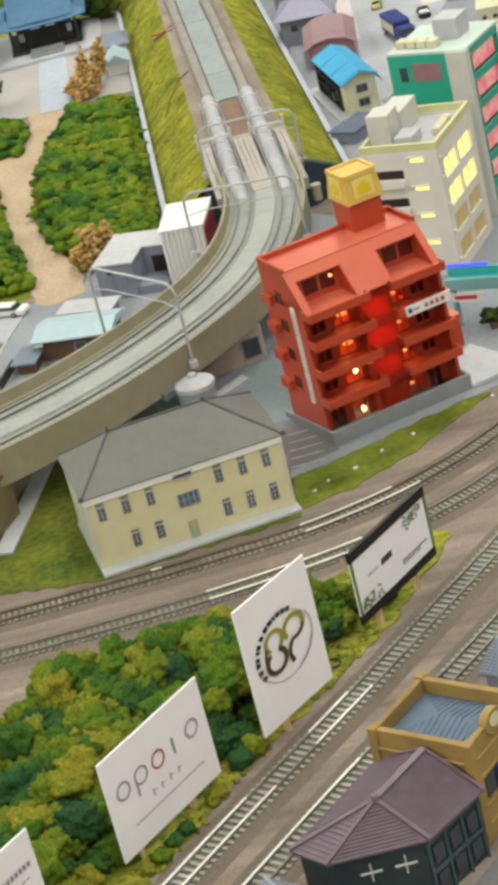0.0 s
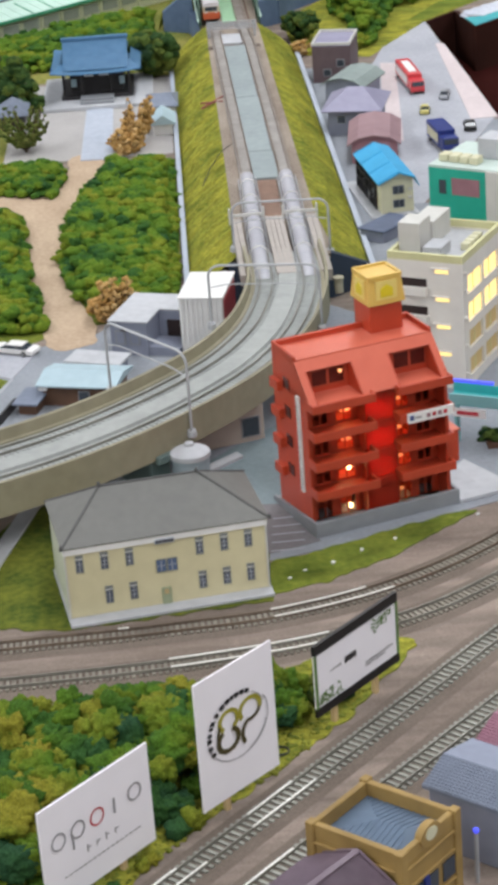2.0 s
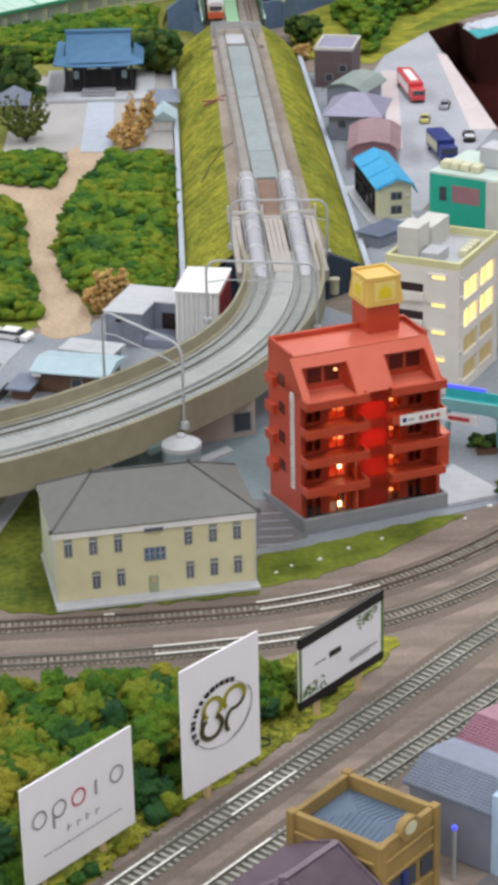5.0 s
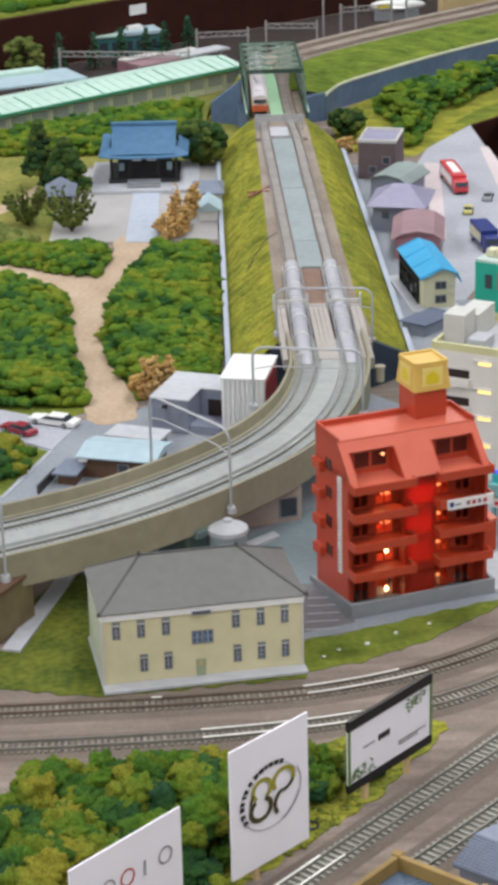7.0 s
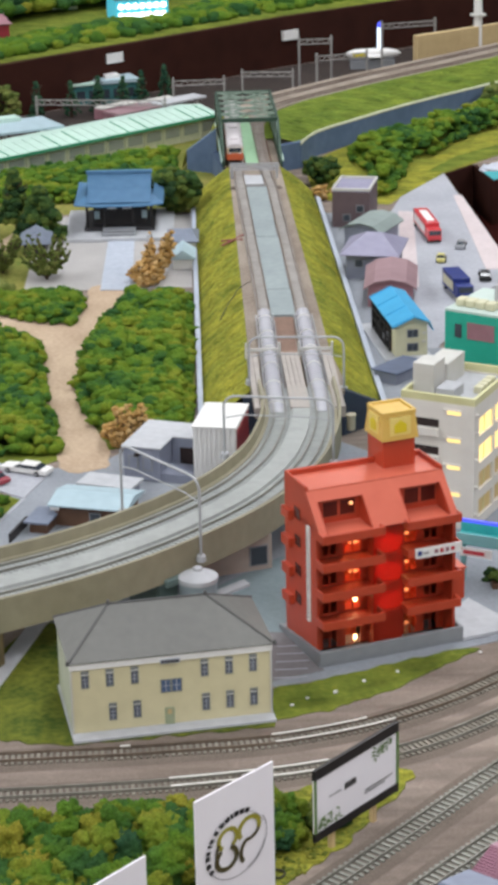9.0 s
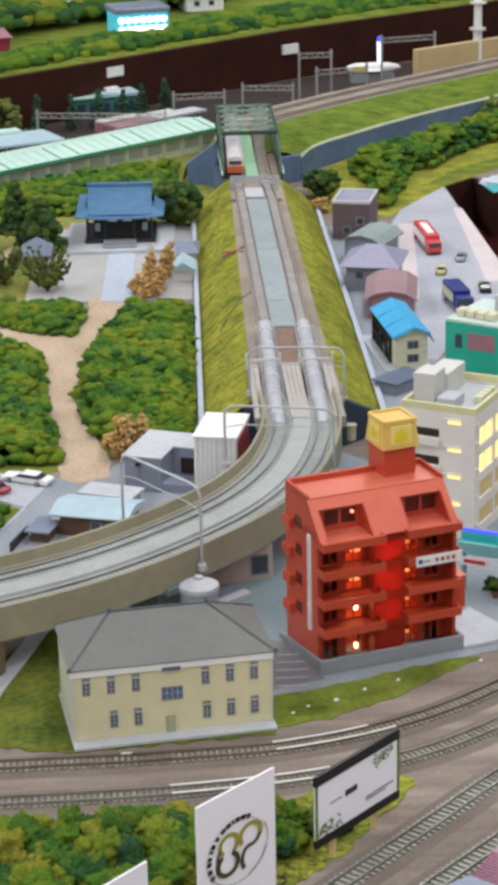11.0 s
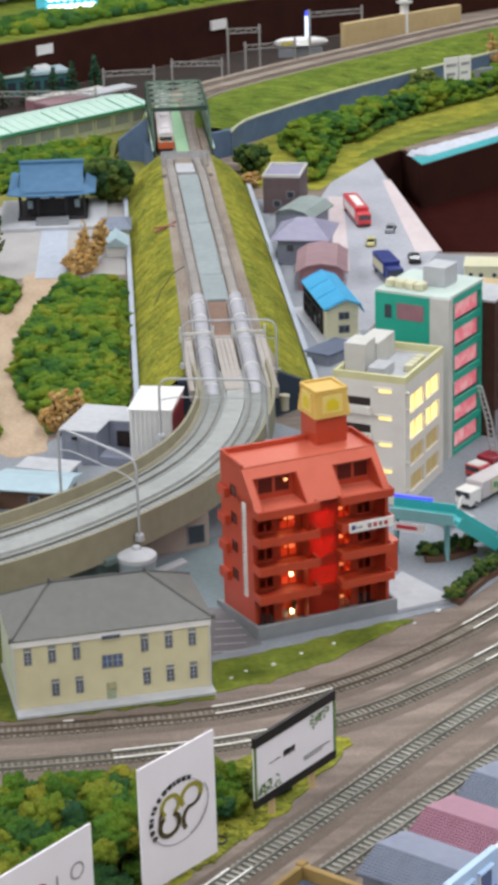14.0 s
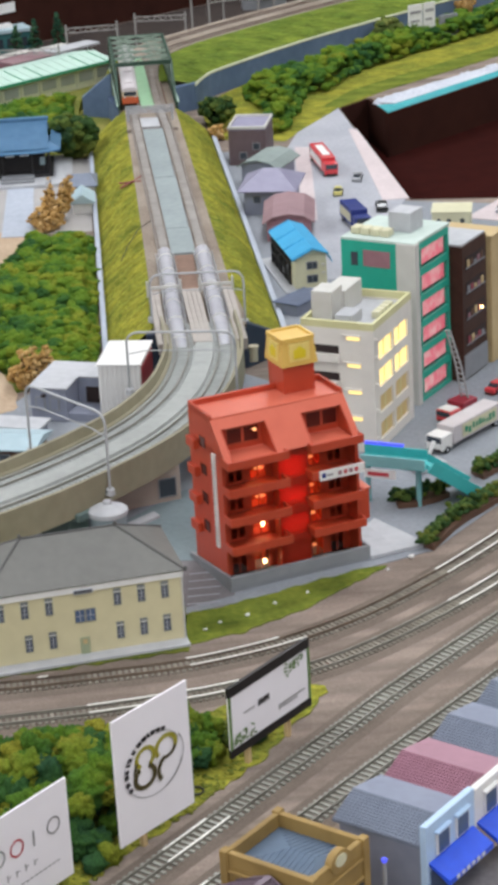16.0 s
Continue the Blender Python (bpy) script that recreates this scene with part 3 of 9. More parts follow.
patch("edge_line", [(-18.7, 128.2), (-18.3, 128.2), (-21.9, 119.8), (-22.3, 119.8)], 0.06, PAVING, "pale painted edge line of the road", "road marking", False)
patch("grass_verge", [(-30, 131), (-21.4, 129.6), (-18.8, 128), (-22.4, 119.8), (-30, 116)], 0.03, GRASS_DARK, "green turf beside the parking pad", "grass", False)
patch("forecourt", [(17.2, 142.5), (16.8, 151), (20, 160), (27, 160), (24, 145)], 0.075, ASPHALT, "grey asphalt yard by the blue-roofed house", "road", False)
patch("pavement", [(20.5, 109), (24.2, 104.6), (19.2, 103.4), (16.5, 104.5)], 0.35, CONCRETE_PALE, "pale concrete apron beside the apartment block", "pavement", False)
patch("grass_verge", [(3.6, 93.7), (8.1, 94.8), (13.0, 97.2), (17.2, 100.0), (20.5, 102.3), (19.6, 102.5), (18.5, 102.2), (13.9, 100.7), (8.4, 98.9), (4.2, 97.8), (3.0, 97)],
      0.03, GRASS_DARK, "short green verge between forecourt and railway", "grass", False, ragged=0.35)
# shade beside the viaduct is put into this turf's colour
patch("grass_verge", [(-40, 95), (-22.5, 93.2), (-11.5, 91.4), (3.8, 93.0), (3.8, 99), (-9, 103), (-14, 107.4), (-17.4, 104.6), (-18.2, 97), (-23, 98), (-40, 99)],
      0.03, TURF_SHADED, "green turf round the cream house with viaduct shade in its colour", "grass", False, ragged=0.3)
patch("pavement", [(-19.2, 97.2), (-17.8, 96.9), (-13.9, 108.6), (-15.2, 108.9)], 0.22, CONCRETE_PALE, "narrow pale path beside the viaduct", "pavement", False)
patch("sandy_path", [(-15.4, 133.8), (-11, 133.8), (-11.2, 138), (-14.0, 147), (-14.8, 158), (-13.8, 168), (-10.8, 177), (-10.6, 181), (-15.6, 181), (-16, 175), (-19, 169.5),
                     (-30, 175), (-30, 171), (-20.5, 165), (-19.8, 154), (-16.6, 142)], 0.03, DIRT, "sandy footpath with worn edges", "path", ragged=0.4)
patch("sandy_path", [(-44, 184), (-38, 184), (-29, 193), (-25.2, 200), (-24.2, 206), (-26.5, 206), (-28, 200), (-33, 192)], 0.015, DIRT, "sandy track beside the temple yard", "path")
patch("gravel_yard", [(-24, 180), (-3.2, 180), (-3.6, 207), (-24, 207)], 0.02, GRAVEL, "grey gravel temple yard", "yard", False)
patch("grass_field", [(-60, 134), (-17, 135), (-20, 154), (-20.5, 165), (-32, 171), (-60, 178)], -0.01, GRASS_DARK, "green scenic ground under bushes", "grass")
patch("grass_field", [(-60, 168), (-30, 174), (-16, 177), (-24, 180), (-24, 208), (-3.5, 208), (-3.5, 214), (1, 226), (1, 246), (-30, 228), (-60, 212)], -0.012, FIELD, "dull green and brown scenic grass behind the temple", "grass", False)
patch("grass_field", [(-13.5, 137), (-2.6, 140), (-2.7, 178), (-11, 177), (-14.5, 166), (-15, 156), (-14, 146)], -0.014, GRASS_DARK, "green scenic ground under bushes", "grass", False)
patch("grass_field", [(14, 212), (24, 209), (33.4, 222.3), (38.2, 226.4), (48, 235), (62, 244), (90, 263), (90, 280), (50, 260), (22, 239), (13, 228)], 0.0, GRASS, "yellow-green hillside above the shore", "grass", False)
patch("sea_strip", [(39.2, 222.5), (40.2, 218.6), (60, 233), (100, 261), (100, 263.5), (60, 235.3), (42, 222.5)], 0.05, SEA, "turquoise strip of modelled sea", "water", False)
patch("surf", [(39, 224), (42, 222.5), (60, 235.3), (100, 263.5), (100, 266), (60, 238.3), (41, 226)], 0.12, FOAM, "white surf along the modelled shore", "water", False)
patch("shore_bank", [(34, 223), (38.4, 227.4), (44, 231), (60, 242), (100, 270), (100, 275), (60, 247), (44, 236), (36, 230), (31, 223)], 0.03, GRASS_DARK, "dull green bank above the shore", "grass", False)
patch("moss_bank", [(-23, 71.0), (-19, 76.8), (-16.8, 80.2), (-14.2, 82.0), (-9, 83.1), (-3, 83.9), (3.5, 85.2), (7, 86.4), (9.4, 87.0), (11.6, 87.6), (13.2, 87.5), (13.6, 86.9), (12.9, 86.2), (12.0, 85.1), (10.9, 83.7), (8.8, 80.9), (3.4, 76.1), (-1, 72.5), (-4, 69.9), (-7, 66.5), (-14, 60.4), (-23, 54)],
      0.02, GRASS, "yellow-green mossy bank between tracks", "grass", False, ragged=0.5)

# embankment from the viaduct to the truss bridge: grassy flanks and a ballast top


def flank(name, rows, label, turf=GRASS):
    """A grassy slope lofted between two plan lines with heights, uneven in the middle."""
    bm = bmesh.new()
    grid, n = [], 22
    fine = []
    for (p0, p1), (q0, q1) in zip(rows, rows[1:]):
        for j in range(4):
            fine.append((Vector(p0).lerp(Vector(q0), j / 4), Vector(p1).lerp(Vector(q1), j / 4)))
    fine.append((Vector(rows[-1][0]), Vector(rows[-1][1])))
    for i, (lo, hi) in enumerate(fine):
        line = []
        for k in range(n + 1):
            t = k / n
            w = min(1.0, 4 * t, 4 * (1 - t), i / 8, (len(fine) - 1 - i) / 8)
            p = lo.lerp(hi, t)
            soft = 0.35 * noise.noise(p * 0.25) + 0.2 * noise.noise(p * 0.9) + 0.3 * abs(noise.noise(p * 2.1)) + 0.16 * noise.noise(p * 4.3)
            p.z += w * soft + 0.35 * math.sin(t * math.pi)
            p.x += w * 0.25 * noise.noise(p * 1.3 + Vector((9, 4, 0)))
            line.append(bm.verts.new(p))
        grid.append(line)
    for a, b in zip(grid, grid[1:]):
        for k in range(n):
            bm.faces.new((a[k], a[k + 1], b[k + 1], b[k]))
    return structure(part(name, bm, turf, smooth=80), label, "grass slope")


def lerp_rows(lo, hi, n):
    out = []
    for i in range(n + 1):
        t = i / n
        out.append((tuple(a + (b - a) * t for a, b in zip(lo[0], lo[1])), tuple(a + (b - a) * t for a, b in zip(hi[0], hi[1]))))
    return out


flank("embankment_slope", lerp_rows(((-1.6, 141, 0), (-3.2, 214, 0)), ((3.5, 141, 4.7), (1.9, 214, 4.7)), 70), "yellow-green grassed flank of the railway embankment")
flank("embankment_slope", lerp_rows(((16.9, 142.75, 0), (16.88, 150, 0)), ((12.7, 140.1, 4.7), (11.7, 150, 4.7)), 7)[:-1] + lerp_rows(((16.88, 150, 0), (14.0, 214, 0)), ((11.7, 150, 4.7), (8.8, 214, 4.7)), 62), "yellow-green grassed flank of the railway embankment")
bm = bmesh.new()
prism(bm, [(3.4, 140), (12.7, 140), (12.7, 143), (11.8, 150), (8.85, 216), (1.75, 216)], 0, 4.72)
structure(part("embankment_core", bm, BALLAST_PALE), "ballasted top of the railway embankment", "ballast")
bm = bmesh.new()
for a, b in (((-1.8, 138.5), (-3.45, 214)), ((17.3, 142), (14.0, 214.5))):
    prism(bm, [(a[0] - 0.28, a[1]), (a[0] + 0.28, a[1]), (b[0] + 0.28, b[1]), (b[0] - 0.28, b[1])], -0.2, 0.75)
structure(part("kerb_wall", bm, KERB), "low blue-grey walls at the foot of the embankment", "wall")
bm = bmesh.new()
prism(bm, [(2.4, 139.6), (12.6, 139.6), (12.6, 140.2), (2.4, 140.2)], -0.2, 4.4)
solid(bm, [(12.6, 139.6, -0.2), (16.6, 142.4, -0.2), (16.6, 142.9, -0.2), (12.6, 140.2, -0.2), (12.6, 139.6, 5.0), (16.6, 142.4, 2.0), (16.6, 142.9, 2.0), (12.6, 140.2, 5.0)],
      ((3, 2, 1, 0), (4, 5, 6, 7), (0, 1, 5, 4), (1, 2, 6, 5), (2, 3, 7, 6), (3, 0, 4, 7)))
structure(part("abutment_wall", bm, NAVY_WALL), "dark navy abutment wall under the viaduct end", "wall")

# bridge wing walls and the curving retaining wall behind
bm = bmesh.new()
solid(bm, [(-4.4, 226.6, -0.2), (0.1, 224.6, -0.2), (0.1, 225.4, -0.2), (-4.4, 227.4, -0.2), (-4.4, 226.6, 3.0), (0.1, 224.6, 7.1), (0.1, 225.4, 7.1), (-4.4, 227.4, 3.0)],
      ((3, 2, 1, 0), (4, 5, 6, 7), (0, 1, 5, 4), (1, 2, 6, 5), (2, 3, 7, 6), (3, 0, 4, 7)))
prism(bm, [(-0.6, 224.8), (1.0, 216.5), (1.6, 216.5), (0.3, 225.4)], -0.2, 3.4)
prism(bm, [(9.3, 224.6), (12.6, 226.4), (12.6, 227.2), (9.3, 225.4)], -0.2, 4.2)
structure(part("wing_wall", bm, BLUE_WALL), "slate-blue wing walls beside the truss bridge", "wall")
WALL_LINE = curve([(12.4, 226.4), (15.0, 232.2), (22.3, 239.2), (33.6, 248.8), (50.8, 261.1), (75, 277.5), (100, 293)], 2.0)
bm = bmesh.new()
sweep(bm, WALL_LINE, [(-0.3, -0.2), (0.3, -0.2), (0.3, 3.7), (-0.3, 3.7)])
structure(part("retaining_wall", bm, BLUE_WALL), "slate-blue curved retaining wall", "wall")
bm = bmesh.new()
sweep(bm, WALL_LINE, [(-0.36, 3.7), (0.36, 3.7), (0.36, 3.95), (-0.36, 3.95)])
structure(part("coping", bm, OLIVE_FRAME), "pale olive coping of the retaining wall", "wall")
BACK_LINE = curve([(5.0, 214), (4.4, 226), (4.9, 236), (8.0, 244.5), (14.5, 250.5), (26, 259.3), (40, 269), (60, 282.6), (100, 306)], 2.0)
rows = []
for i in range(41):
    t = i / 40
    a = WALL_LINE[round(t * (len(WALL_LINE) - 1))]
    b = min(BACK_LINE, key=lambda p: (p - a).length)
    d = (a - b).normalized() * 2.9
    rows.append(((a.x, a.y, 3.9), (b.x + d.x, b.y + d.y, 4.9)))
flank("embankment_slope", rows, "green grassed slope above the retaining wall", GRASS_FRESH)
bm = bmesh.new()
sweep(bm, [p for p in BACK_LINE if p.y > 236], [(-3.0, 0), (4.2, 0), (4.2, 4.9), (-3.0, 4.9)])
structure(part("track_bed", bm, BALLAST_PALE), "grey-brown ballast bed of the curving main line", "ballast")
flank("embankment_slope", [((-5.2, 226.9, 0.0), (-4.5, 227.2, 2.9)), ((-4.6, 228.6, 0.4), (0.0, 225.6, 6.8)), ((-3.6, 232, 0.8), (0.3, 229, 6.4)), ((-1.5, 238, 1.5), (1.6, 234, 5.2)), ((0.0, 243, 3.0), (3.2, 240, 4.8))],
      "grassed bank beside the truss bridge")

# the far layout behind its dark brown fascia board
FASCIA = [(-110, 212), (-34, 257), (14, 287.5), (60, 311), (140, 350)]
bm = bmesh.new()
prism(bm, FASCIA + [(x - 0.6, y + 1) for x, y in FASCIA[::-1]], -8, 9.5)
structure(part("fascia_board", bm, BROWN_BOARD), "tall dark brown fascia board of the layout behind", "wall")
bm = bmesh.new()
grid = []
for i in range(47):
    x = -110 + 250 * i / 46
    y0 = np.interp(x, [p[0] for p in FASCIA], [p[1] for p in FASCIA]) + 1.2
    line = []
    for k in range(16):
        y = y0 + 170 * (k / 15) ** 1.5
        z = 9.35 + 5.0 * (k / 15) + (1.2 * noise.noise(Vector((x, y, 0)) * 0.05) if k else 0)
        line.append(bm.verts.new((x, y, z)))
    grid.append(line)
for a, b in zip(grid, grid[1:]):
    for k in range(15):
        bm.faces.new((a[k], b[k], b[k + 1], a[k + 1]))
structure(part("far_ground", bm, GRASS_DARK, smooth=80), "green hills of the layout behind", "ground")

# skirts that carry the layouts down to the hall floor
bm = bmesh.new()
prism(bm, [(-88, 30), (118, 30), (118, 171), (118, 288), (34, 288), (-88, 288)], -90, -8.01)
structure(part("layout_table", bm, SKIRT), "dark cloth-covered table under the layout", "table")
bm = bmesh.new()
prism(bm, FASCIA + [(140, 520), (-110, 385)], -90, -8.01)
structure(part("layout_table", bm, SKIRT), "dark cloth-covered table under the far layout", "table")

# the hall round the layout
for nm, b in (("hall_floor", (-500, 600, -300, 900, -92, -90)),):
    bm = bmesh.new()
    box(bm, *b)
    structure(part(nm, bm, HALL_FLOOR), "grey floor of the exhibition hall", "floor")
bm = bmesh.new()
box(bm, -500, 600, -300, 900, 250, 256)
structure(part("ceiling", bm, HALL_WALL), "pale ceiling of the exhibition hall", "ceiling")
for nm, b in (("wall_west", (-506, -500, -300, 900, -90, 250)), ("wall_east", (600, 606, -300, 900, -90, 250)),
              ("wall_north", (-500, 600, 900, 906, -90, 250)), ("wall_south", (-500, 600, -306, -300, -90, 250))):
    bm = bmesh.new()
    box(bm, *b)
    structure(part(nm, bm, HALL_WALL), "plain pale wall of the exhibition hall", "wall")

# ---- tracks ----
# near-white rail colour that paints in the lamp glint on polished stretches
GLINT = mat("rail_glint", (0.90, 0.89, 0.84), (0.82, 0.81, 0.76), rough=0.35, scale=60, bump=0.0, metal=0.1)
SLEEPER_DECK = mat("sleeper_deck_grey", (0.40, 0.42, 0.41), (0.31, 0.325, 0.32), rough=0.7, scale=200, bump=0.1, island=True)
SLEEPER_TAN = mat("sleeper_tan", (0.40, 0.36, 0.33), (0.28, 0.25, 0.22), rough=0.8, scale=200, bump=0.1, island=True)
def track(pts, z, sleepers=SLEEPER, rail=RAIL, pitch=0.0045, bed=None, label="", smooth=True, bright=(), slab=None):
    """A line of 9 mm gauge track through grid points: two rails on sleepers, on a low ballast shoulder."""
    plan = curve(pts, 0.8) if smooth else [Vector((*p, 0)) for p in pts]
    line = [Vector((p.x * AX, p.y * AY, p.z * AZ)) for p in plan]
    z = z * AZ
    top = thing("track", label or "model railway track with metal rails on sleepers", "railway track", kind="structure")
    if bed is not None:
        bm = bmesh.new()
        sweep(bm, line, [(-0.0165, z - 0.001), (0.0165, z - 0.001), (0.0098, z + 0.0006), (-0.0098, z + 0.0006)])
        part("ballast_bed", bm, bed, top, metres=True)
    if slab is not None:
        bm = bmesh.new()
        sweep(bm, line, [(-0.0064, z - 0.002), (0.0064, z - 0.002), (0.0062, z + 0.0017), (-0.0062, z + 0.0017)])
        part("track_slab", bm, slab, top, "pale concrete track slab", metres=True)
    g = 0.0046
    for s in (-g, g):
        bm = bmesh.new()
        sweep(bm, line, [(s - 0.0004, z + 0.0015), (s + 0.0004, z + 0.0015), (s + 0.0004, z + 0.0032), (s - 0.0004, z + 0.0032)])
        part("rail", bm, rail, top, metres=True)
    # stretches where the glint on the rail head is a white strip
    for x0, x1, s in bright:
        run = [q for p, q in zip(plan, line) if x0 < p.x < x1]
        s = g if s > 0 else -g
        bm = bmesh.new()
        sweep(bm, run, [(s - 0.00052, z + 0.0030), (s + 0.00052, z + 0.0030), (s + 0.00052, z + 0.0036), (s - 0.00052, z + 0.0036)])
        part("rail_glint", bm, GLINT, top, "polished stretch of rail with its lamp glint painted white", metres=True)
    if slab is not None:
        return top
    vs, fs, acc = [], [], 0.0
    for p, q in zip(line, line[1:]):
        d = q - p
        ln = d.length
        d = d / ln
        nn = Vector((-d.y, d.x, 0))
        while acc < ln:
            c = p + d * acc
            k = len(vs)
            for h in (z, z + 0.0016):
                for o, a in ((-0.0078, -0.001), (0.0078, -0.001), (0.0078, 0.001), (-0.0078, 0.001)):
                    v = c + nn * o + d * a
                    vs.append((v.x, v.y, v.z + h))
            fs += [(k + 4, k + 5, k + 6, k + 7), (k, k + 1, k + 5, k + 4), (k + 1, k + 2, k + 6, k + 5), (k + 2, k + 3, k + 7, k + 6), (k + 3, k, k + 4, k + 7)]
            acc += pitch
        acc -= ln
    me = bpy.data.meshes.new("sleepers")
    me.from_pydata(vs, [], fs)
    me.materials.append(sleepers)
    ob = new("sleepers", me)
    ob.parent = top
    tagged(ob, kind="stuff")
    return top


track([(-60, 91.6), (-30, 89.7), (-18.7, 89.75), (-11.9, 90.0), (-7.5, 90.15), (-2.5, 90.5), (4.5, 91.2), (12.5, 93.4), (20.4, 97.5), (30.7, 105.2), (45, 118), (70, 142)], 0.0, SLEEPER_DARK, RAIL_RUST, pitch=0.0037, bed=BED_BROWN, bright=((3.6, 13, -0.47), (3.6, 11, 0.47), (-7.6, -6.2, 0.47), (24.5, 60, 0.47), (24.5, 60, -0.47)),
      label="weathered railway track curving past the house")
track([(-60, 86.9), (-30, 86.0), (-18.2, 85.8), (-10.2, 86.05), (-2.2, 86.6), (6.0, 87.7), (13.2, 89.65), (19.8, 92.9), (29.3, 99.3), (45, 112), (70, 134)], 0.0, SLEEPER_DARK, RAIL, pitch=0.0037, bed=BED_BROWN, bright=((-4.5, 9.5, -0.47), (-4.0, 8.0, 0.47), (24.5, 60, 0.47), (24.5, 60, -0.47)),
      label="railway track with pale sleepers curving past the billboards")
track([(-25, 47.9), (-8.8, 62.6), (-1.5, 69.0), (5.0, 74.6), (13.7, 82.2), (18.0, 86.0), (22.2, 89.4), (28.5, 94.4), (45, 107.5), (70, 127)], 0.0, SLEEPER, RAIL, pitch=0.0047, bed=BED_BROWN, bright=((-15, -2.6, 0.47), (-15, -2.0, -0.47), (1.2, 4.6, 0.47), (0.6, 5.4, -0.47)),
      label="straight railway track with grey sleepers")
track([(-18, 49.0), (-2.0, 63.3), (4.6, 69.0), (11.1, 74.4), (17.3, 79.6), (26.2, 86.9), (45, 102.3), (70, 122)], 0.0, SLEEPER, RAIL, pitch=0.0047, bed=BED_BROWN, bright=((-6, 4.4, 0.47),),
      label="straight railway track with grey sleepers behind the shops")

# ---- viaduct ----
ZD = 5.4
LINE = [(-60, 92), (-40, 97.3), (-28, 100.8), (-17.2, 104.9), (-10.2, 108.3), (-3.8, 112.7), (1.9, 118.0), (5.6, 123.8), (7.4, 129.5), (7.95, 134), (7.75, 139.6)]
deck_line = curve(LINE, 1.0)
via = thing("viaduct", "curved double-track concrete viaduct with olive parapets", "viaduct", kind="structure")
bm = bmesh.new()
sweep(bm, deck_line, [(-3.5, ZD - 1.6), (3.5, ZD - 1.6), (3.5, ZD + 0.03), (-3.5, ZD + 0.03)])
part("deck", bm, DECK, via, "pale grey ballast deck")
bm = bmesh.new()
sweep(bm, deck_line, [(-0.95, ZD - 0.1), (0.95, ZD - 0.1), (0.85, ZD + 0.32), (-0.85, ZD + 0.32)])
part("centre_slab", bm, DECK, via)
for s in (-1, 1):
    bm = bmesh.new()
    sweep(bm, deck_line, [(3.45, ZD - 1.9), (3.85, ZD - 1.9), (3.85, ZD + 1.15), (3.6, ZD + 1.15), (3.45, ZD)] if s > 0 else
          [(-3.45, ZD - 1.9), (-3.45, ZD), (-3.6, ZD + 1.15), (-3.85, ZD + 1.15), (-3.85, ZD - 1.9)])
    part("parapet", bm, PARAPET, via)
    bm = bmesh.new()
    sweep(bm, deck_line, [(s * 3.1, ZD - 0.1), (s * 3.45, ZD - 0.1), (s * 3.45, ZD + 0.2), (s * 3.15, ZD + 0.2)])
    part("walkway_step", bm, PARAPET, via)
for x, y, rz in ((-5.7, 109.8, 32), (-22, 103, 20), (6.4, 126.4, 70)):
    p = thing("viaduct_pier", "dark teal-grey concrete pier carrying the viaduct", "pier", cm(x, y, 0, rz), "viaduct piers", "structure")
    boxes("shaft", PIER_TEAL, p, (-1.0, 1.0, -1.6, 1.6, 0, ZD - 2.2), bev=0.15)
    boxes("cap", PIER_TEAL, p, (-1.3, 1.3, -2.9, 2.9, ZD - 2.3, ZD - 1.55), bev=0.1)
nd = normals(deck_line)
for off in (2.05, -2.05):
    pts = [(p.x + n.x * off, p.y + n.y * off) for p, n in zip(deck_line, nd)]
    track(pts, ZD - 0.1, SLEEPER_DECK, RAIL, smooth=False, label="railway track on the viaduct deck", pitch=0.0042)
STRAIGHT = lambda y, o: (7.95 - (y - 134) * 0.042 + o, y)
TRACK_SLAB = mat("pale_track_slab", (0.335, 0.315, 0.30), (0.24, 0.222, 0.207), rough=0.8, scale=160, bump=0.15, big=30)
RAIL_TAN = mat("tan_weathered_rail", (0.25, 0.19, 0.155), (0.16, 0.12, 0.095), rough=0.5, metal=0.3, scale=90, bump=0.05)
for off, far in ((2.1, 2.5), (-2.1, -1.65)):
    track([STRAIGHT(139.6, off), STRAIGHT(150, off * 0.7 + far * 0.3), STRAIGHT(160, far), STRAIGHT(200, far), (4.95 + 0.2 + (far - 0.4) * 0.95, 208), (4.85 + (far - 0.4) * 0.9, 213.6)], 4.72,
          rail=RAIL_TAN, label="slab railway track along the embankment", slab=TRACK_SLAB)
    track([(4.85 + (far - 0.4) * 0.9, 213.6), (4.5 + off * 0.85, 226), (4.6 + off * 0.85, 236)] +
          [(p.x - off * 0.5, p.y + off * 0.7) for p in BACK_LINE if p.y > 243], 4.72, SLEEPER_TAN, RAIL_TAN, label="railway track curving away behind the bridge")

# grey slab between the embankment tracks, and the plank ramp with clear tubes over the tracks
bm = bmesh.new()
for y0, y1 in ((158.9, 166.4), (166.5, 183.9), (184.0, 203.4)):
    prism(bm, [STRAIGHT(y0, -0.97), STRAIGHT(y0, 1.66), STRAIGHT(y1, 1.76), STRAIGHT(y1, -0.97)], 4.7, 5.12)
structure(part("centre_slab", bm, SLAB), "blue-grey slab between the embankment tracks", "slab")
bm = bmesh.new()
prism(bm, [(3.9, 204.6), (6.5, 204.5), (6.3, 208.4), (3.8, 208.6)], 4.7, 5.1)
structure(part("end_plate", bm, CONCRETE_PALE), "pale plate between the tracks before the bridge", "slab")
bm = bmesh.new()
prism(bm, [(1.9, 203.6), (8.9, 203.5), (8.9, 204.4), (1.9, 204.5)], 4.7, 4.86)
structure(part("cross_gap", bm, BED_BROWN), "dark gap across the tracks before the bridge", "ballast")

